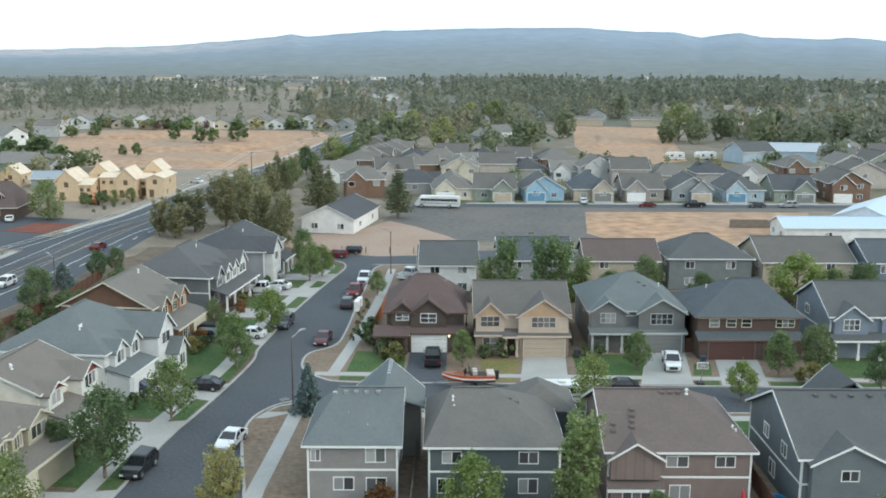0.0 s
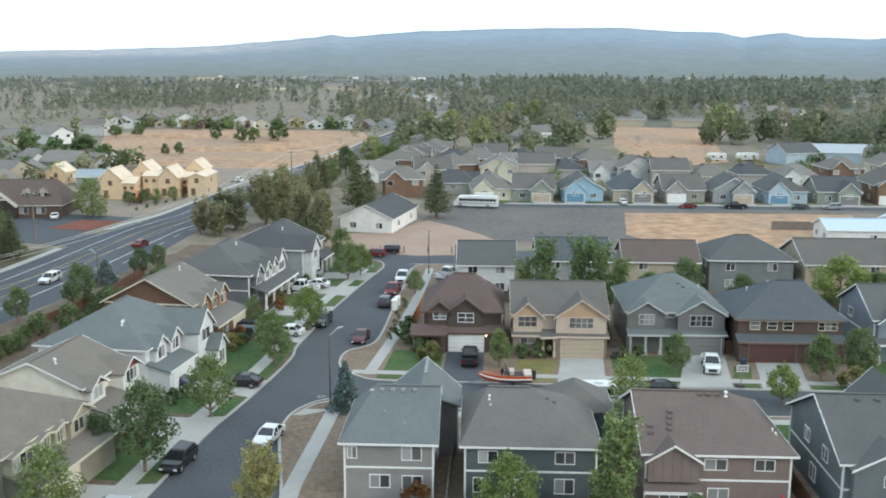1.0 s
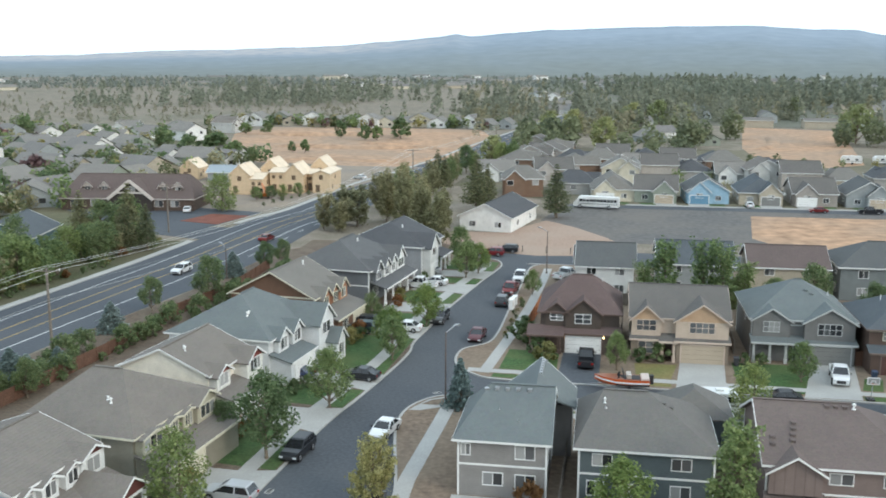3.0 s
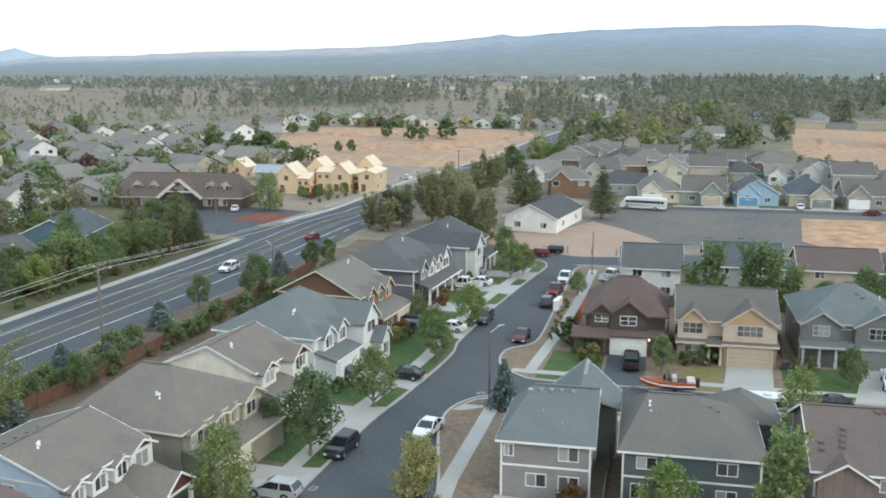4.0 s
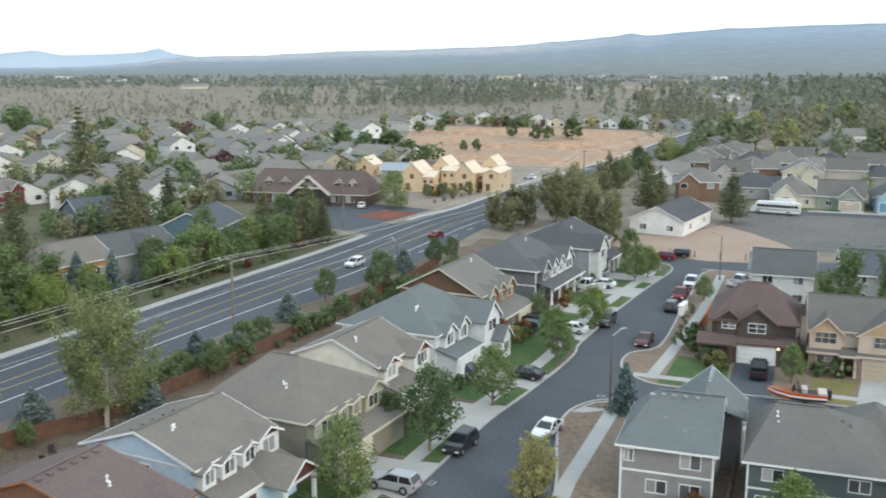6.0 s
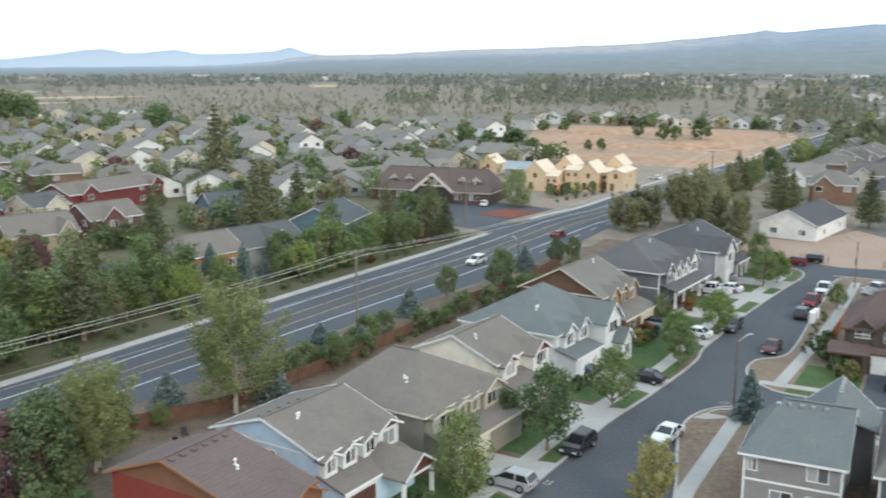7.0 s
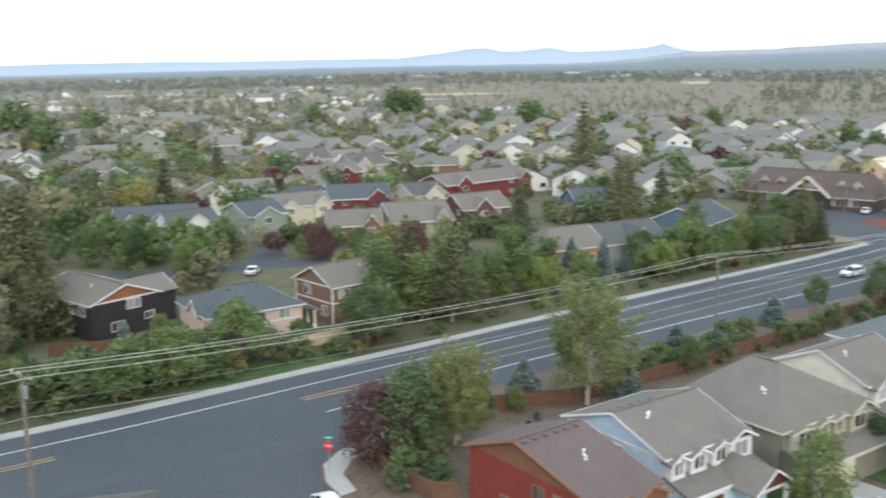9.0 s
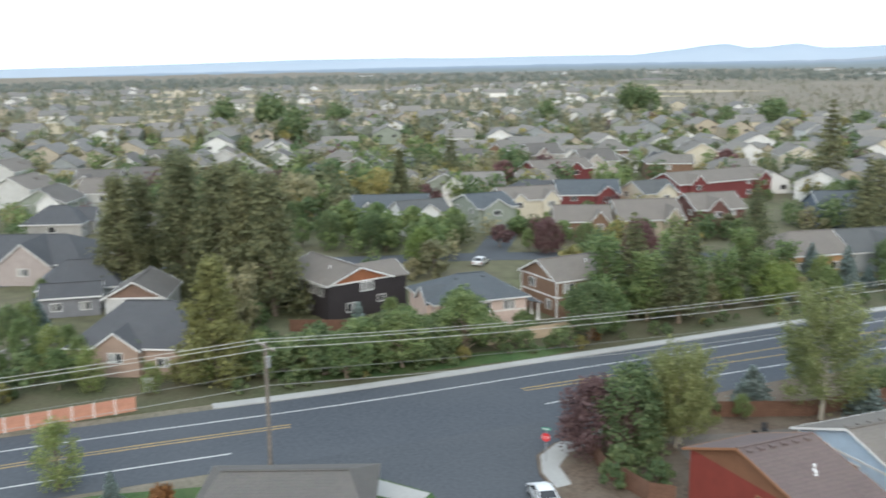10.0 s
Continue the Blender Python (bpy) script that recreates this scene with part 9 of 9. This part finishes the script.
# ---- garden and street clutter ----
def hoop():
    ob = thing("basketball_hoop", "portable basketball hoop with a white framed board at the kerb", "hoop", pose(29.4, 105.9, 0.13, 0, 0, 0))
    bm = bmesh.new()
    tube(bm, (0, 0, 0), (0, -0.5, 2.4), 0.05, 0.05, 8)
    part("post", bm, METAL, ob)
    bm = bmesh.new()
    for u0, u1, z0, z1 in ((-0.65, -0.57, 1.95, 2.75), (0.57, 0.65, 1.95, 2.75), (-0.57, 0.57, 2.67, 2.75), (-0.57, 0.57, 1.95, 2.03), (-0.25, -0.2, 2.03, 2.4), (0.2, 0.25, 2.03, 2.4), (-0.2, 0.2, 2.35, 2.4)):
        box(bm, u0, u1, -0.63, -0.56, z0, z1)
    board_ = part("backboard", bm, WHITE, ob, "white frame of the board")
    bm = bmesh.new()
    box(bm, -0.57, 0.57, -0.605, -0.585, 2.03, 2.67)
    part("pane", bm, glass(), board_)
    bm = bmesh.new()
    box(bm, -0.4, 0.4, -0.4, 0.5, 0, 0.2)
    part("base", bm, RUBBER, ob)
    bm = bmesh.new()
    for i in range(12):
        a, b = 6.2832 * i / 12, 6.2832 * (i + 1) / 12
        beam(bm, (0.23 * math.cos(a), -0.85 + 0.23 * math.sin(a), 2.1), (0.23 * math.cos(b), -0.85 + 0.23 * math.sin(b), 2.1), 0.02, 0.02)
    part("rim", bm, plain("orange_rim", (0.5, 0.1, 0.03)), ob)


def parasol():
    ob = thing("parasol", "closed red parasol on a patio", "parasol", pose(24.0, 72.4, 0.1))
    bm = bmesh.new()
    tube(bm, (0, 0, 0), (0, 0, 2.6), 0.03, 0.03, 8)
    part("pole", bm, METAL, ob)
    bm = bmesh.new()
    tube(bm, (0, 0, 1.0), (0, 0, 1.5), 0.3, 0.24, 10)
    tube(bm, (0, 0, 1.5), (0, 0, 2.55), 0.24, 0.05, 10)
    part("canopy", bm, plain("red_canvas", (0.55, 0.02, 0.03), 0.8), ob)
    bm = bmesh.new()
    tube(bm, (0, 0, 0), (0, 0, 0.12), 0.35, 0.3, 12)
    part("foot", bm, RUBBER, ob)


def patio_chair(x, y, turn):
    ob = thing("patio_chair", "dark patio chair on the back patio", "chair", pose(x, y, 0.12, 0, 0, turn), "chairs on the patio")
    bm = bmesh.new()
    box(bm, -0.28, 0.28, -0.28, 0.28, 0.38, 0.46)
    part("seat", bm, RUBBER, ob)
    bm = bmesh.new()
    loft(bm, [(0.24, 0.44, 0.28), (0.34, 1.0, 0.26), (0.4, 1.0, 0.26), (0.3, 0.44, 0.28)])
    part("backrest", bm, RUBBER, ob)
    for sx in (-0.24, 0.24):
        for sy in (-0.24, 0.24):
            bm = bmesh.new()
            tube(bm, (sx, sy, 0), (sx, sy, 0.4), 0.025, 0.025, 6)
            part("leg", bm, RUBBER, ob)


def bin_cart(x, y, turn, color, label):
    ob = thing("wheelie_bin", label, "bin", pose(x, y, 0.13, 0, 0, turn))
    bm = bmesh.new()
    a = [bm.verts.new((sx * 0.24, sy * 0.26, 0.05)) for sx, sy in ((-1, -1), (1, -1), (1, 1), (-1, 1))]
    b = [bm.verts.new((sx * 0.31, sy * 0.36, 1.0)) for sx, sy in ((-1, -1), (1, -1), (1, 1), (-1, 1))]
    for i in range(4):
        bm.faces.new((a[i], a[(i + 1) % 4], b[(i + 1) % 4], b[i]))
    bm.faces.new(a), bm.faces.new(b)
    part("bin_body", bm, plain("bin_plastic", color, 0.6), ob)
    bm = bmesh.new()
    loft(bm, [(-0.4, 1.0, 0.33), (-0.36, 1.08, 0.31), (0.3, 1.12, 0.31), (0.4, 1.02, 0.33)])
    part("lid", bm, plain("bin_plastic", color, 0.6), ob)
    for s in (-1, 1):
        bm = bmesh.new()
        tube(bm, (s * 0.22, 0.3, 0.12), (s * 0.28, 0.3, 0.12), 0.12, 0.12, 10)
        part("wheel", bm, TYRE, ob)


def utility_cabinet(x, y, turn, w, h):
    ob = thing("utility_cabinet", "white metal utility cabinets in the planted strip", "cabinet", pose(x, y, 0.13, 0, 0, turn))
    bm = bmesh.new()
    box(bm, -w / 2, w / 2, -0.3, 0.3, 0.1, h)
    part("case", bm, WHITE, ob)
    bm = bmesh.new()
    box(bm, -w / 2 - 0.05, w / 2 + 0.05, -0.36, 0.36, h, h + 0.06)
    part("lid", bm, WHITE, ob)
    bm = bmesh.new()
    box(bm, -w / 2 - 0.05, w / 2 + 0.05, -0.35, 0.35, 0, 0.1)
    part("plinth", bm, CONCRETE, ob)


def pool(x, y):
    ob = thing("paddling_pool", "blue paddling pool beside the fence", "pool", pose(x, y, 0.12))
    bm = bmesh.new()
    n = 20
    for i in range(n):
        a, b = 6.2832 * i / n, 6.2832 * (i + 1) / n
        beam(bm, (1.0 * math.cos(a), 1.0 * math.sin(a), 0.2), (1.0 * math.cos(b), 1.0 * math.sin(b), 0.2), 0.3, 0.35)
    part("ring", bm, plain("blue_vinyl", (0.03, 0.22, 0.42), 0.35), ob)
    bm = bmesh.new()
    tube(bm, (0, 0, 0), (0, 0, 0.12), 0.95, 0.95, 20)
    part("water", bm, plain("pool_water", (0.05, 0.3, 0.45), 0.08), ob)


def excavator():
    ob = thing("telehandler", "orange telehandler on the building site", "machine", pose(-89.6, 246.5, 0.04, 0, 0, 30))
    orange = paint((0.6, 0.16, 0.02))
    bm = bmesh.new()
    loft(bm, [(-2.2, 0.6, 0.8), (-2.3, 1.5, 0.8), (-0.8, 1.7, 0.8), (2.0, 1.2, 0.8), (2.2, 0.6, 0.8)])
    part("body", bm, orange, ob)
    bm = bmesh.new()
    box(bm, -1.1, -0.3, -0.9, 0.5, 1.4, 2.5)
    part("cab", bm, CARGLASS, ob)
    bm = bmesh.new()
    beam(bm, (0.3, -1.8, 1.8), (0.3, 3.6, 3.2), 0.4, 0.45)
    part("boom", bm, orange, ob)
    for s in (-1, 1):
        for yy in (-1.5, 1.5):
            bm = bmesh.new()
            tube(bm, (s * 0.75, yy, 0.6), (s * 1.15, yy, 0.6), 0.6, 0.6, 14)
            part("wheel", bm, TYRE, ob)


hoop(), parasol(), excavator(), pool(27.8, 75.4)
for x, y, a in ((-62.0, 67.0, 60), (-61.4, 65.2, 200), (21.2, 72.2, 20), (22.4, 71.4, 200), (16.4, 72.2, 90), (25.4, 72.6, 250)):
    patio_chair(x, y, a)
for x, y, a, c, l in ((-36.6, 98.2, 80, (0.03, 0.08, 0.2), "blue wheelie bin beside a garage"), (16.6, 116.0, 0, (0.05, 0.05, 0.055), "dark grey wheelie bin beside a garage"), (31.6, 113.2, 0, (0.03, 0.05, 0.09), "dark blue wheelie bin beside the drive"), (13.6, 86.6, 10, (0.03, 0.035, 0.04), "black wheelie bin between two houses"), (-35.4, 84.2, 80, (0.05, 0.05, 0.055), "dark grey wheelie bin beside a garage")):
    bin_cart(x, y, a, c, l)
utility_cabinet(-12.6, 138.6, 85, 1.8, 1.5), utility_cabinet(-12.4, 141.2, 85, 1.2, 1.3), utility_cabinet(-104.4, 17.6, 80, 1.0, 1.5)


def drain(x, y, turn):
    ob = thing("storm_drain", "dark iron drain grate in the gutter", "drain", pose(x, y, 0.02, 0, 0, turn))
    bm = bmesh.new()
    box(bm, -0.45, 0.45, -0.3, 0.3, -0.01, 0.012)
    part("frame", bm, CONCRETE, ob)
    for i in range(6):
        bm = bmesh.new()
        box(bm, -0.36 + i * 0.13, -0.28 + i * 0.13, -0.22, 0.22, 0.0, 0.02)
        part("bar", bm, DARK, ob)


drain(-27.0, 73.4, 84), drain(-17.2, 100.6, 40)


def bollards():
    for i in range(7):
        ob = thing("bollard", "short dark wooden bollard at the street end", "bollard", pose(-24 + i * 4.6, 183.2 - i * 0.1, 0.02), "bollards at the street end")
        bm = bmesh.new()
        tube(bm, (0, 0, 0), (0, 0, 1.3), 0.12, 0.1, 10)
        part("post", bm, POLE, ob)


bollards()


def long_shed():
    """Pale blue metal roofed sheds beyond the tan lot."""
    pale = plain("pale_blue_metal_roof", (0.5, 0.6, 0.7), 0.4, 0.3)
    plain_house("long shed with a pale blue metal roof", 88, 200.5, 0, 36, 9, 3.0, 4.6, S_WHITE, pale, windows=True)
    plain_house("broad shed with a pale blue metal roof", 96, 214, 55, 20, 12, 3.6, 6.0, S_WHITE, pale, windows=False)
    plain_house("long pale blue metal barn", 137, 368, -8, 30, 13, 4.0, 6.6, siding((0.4, 0.5, 0.58)), plain("grey_metal_roof", (0.4, 0.44, 0.48), 0.45, 0.3), windows=False)
    plain_house("pale blue barn with a gable", 114.5, 364, 20, 14, 12, 4.2, 7.4, siding((0.42, 0.5, 0.56)), R_GREY, windows=False)
    plain_house("long low tan building at the field edge", 82, 575, 0, 22, 10, 4, 5.4, S_TAN, R_TAN, windows=False)
    plain_house("long low tan building at the field edge", 118, 572, 0, 18, 10, 4, 5.4, S_TAN, R_TAN, windows=False)


long_shed()
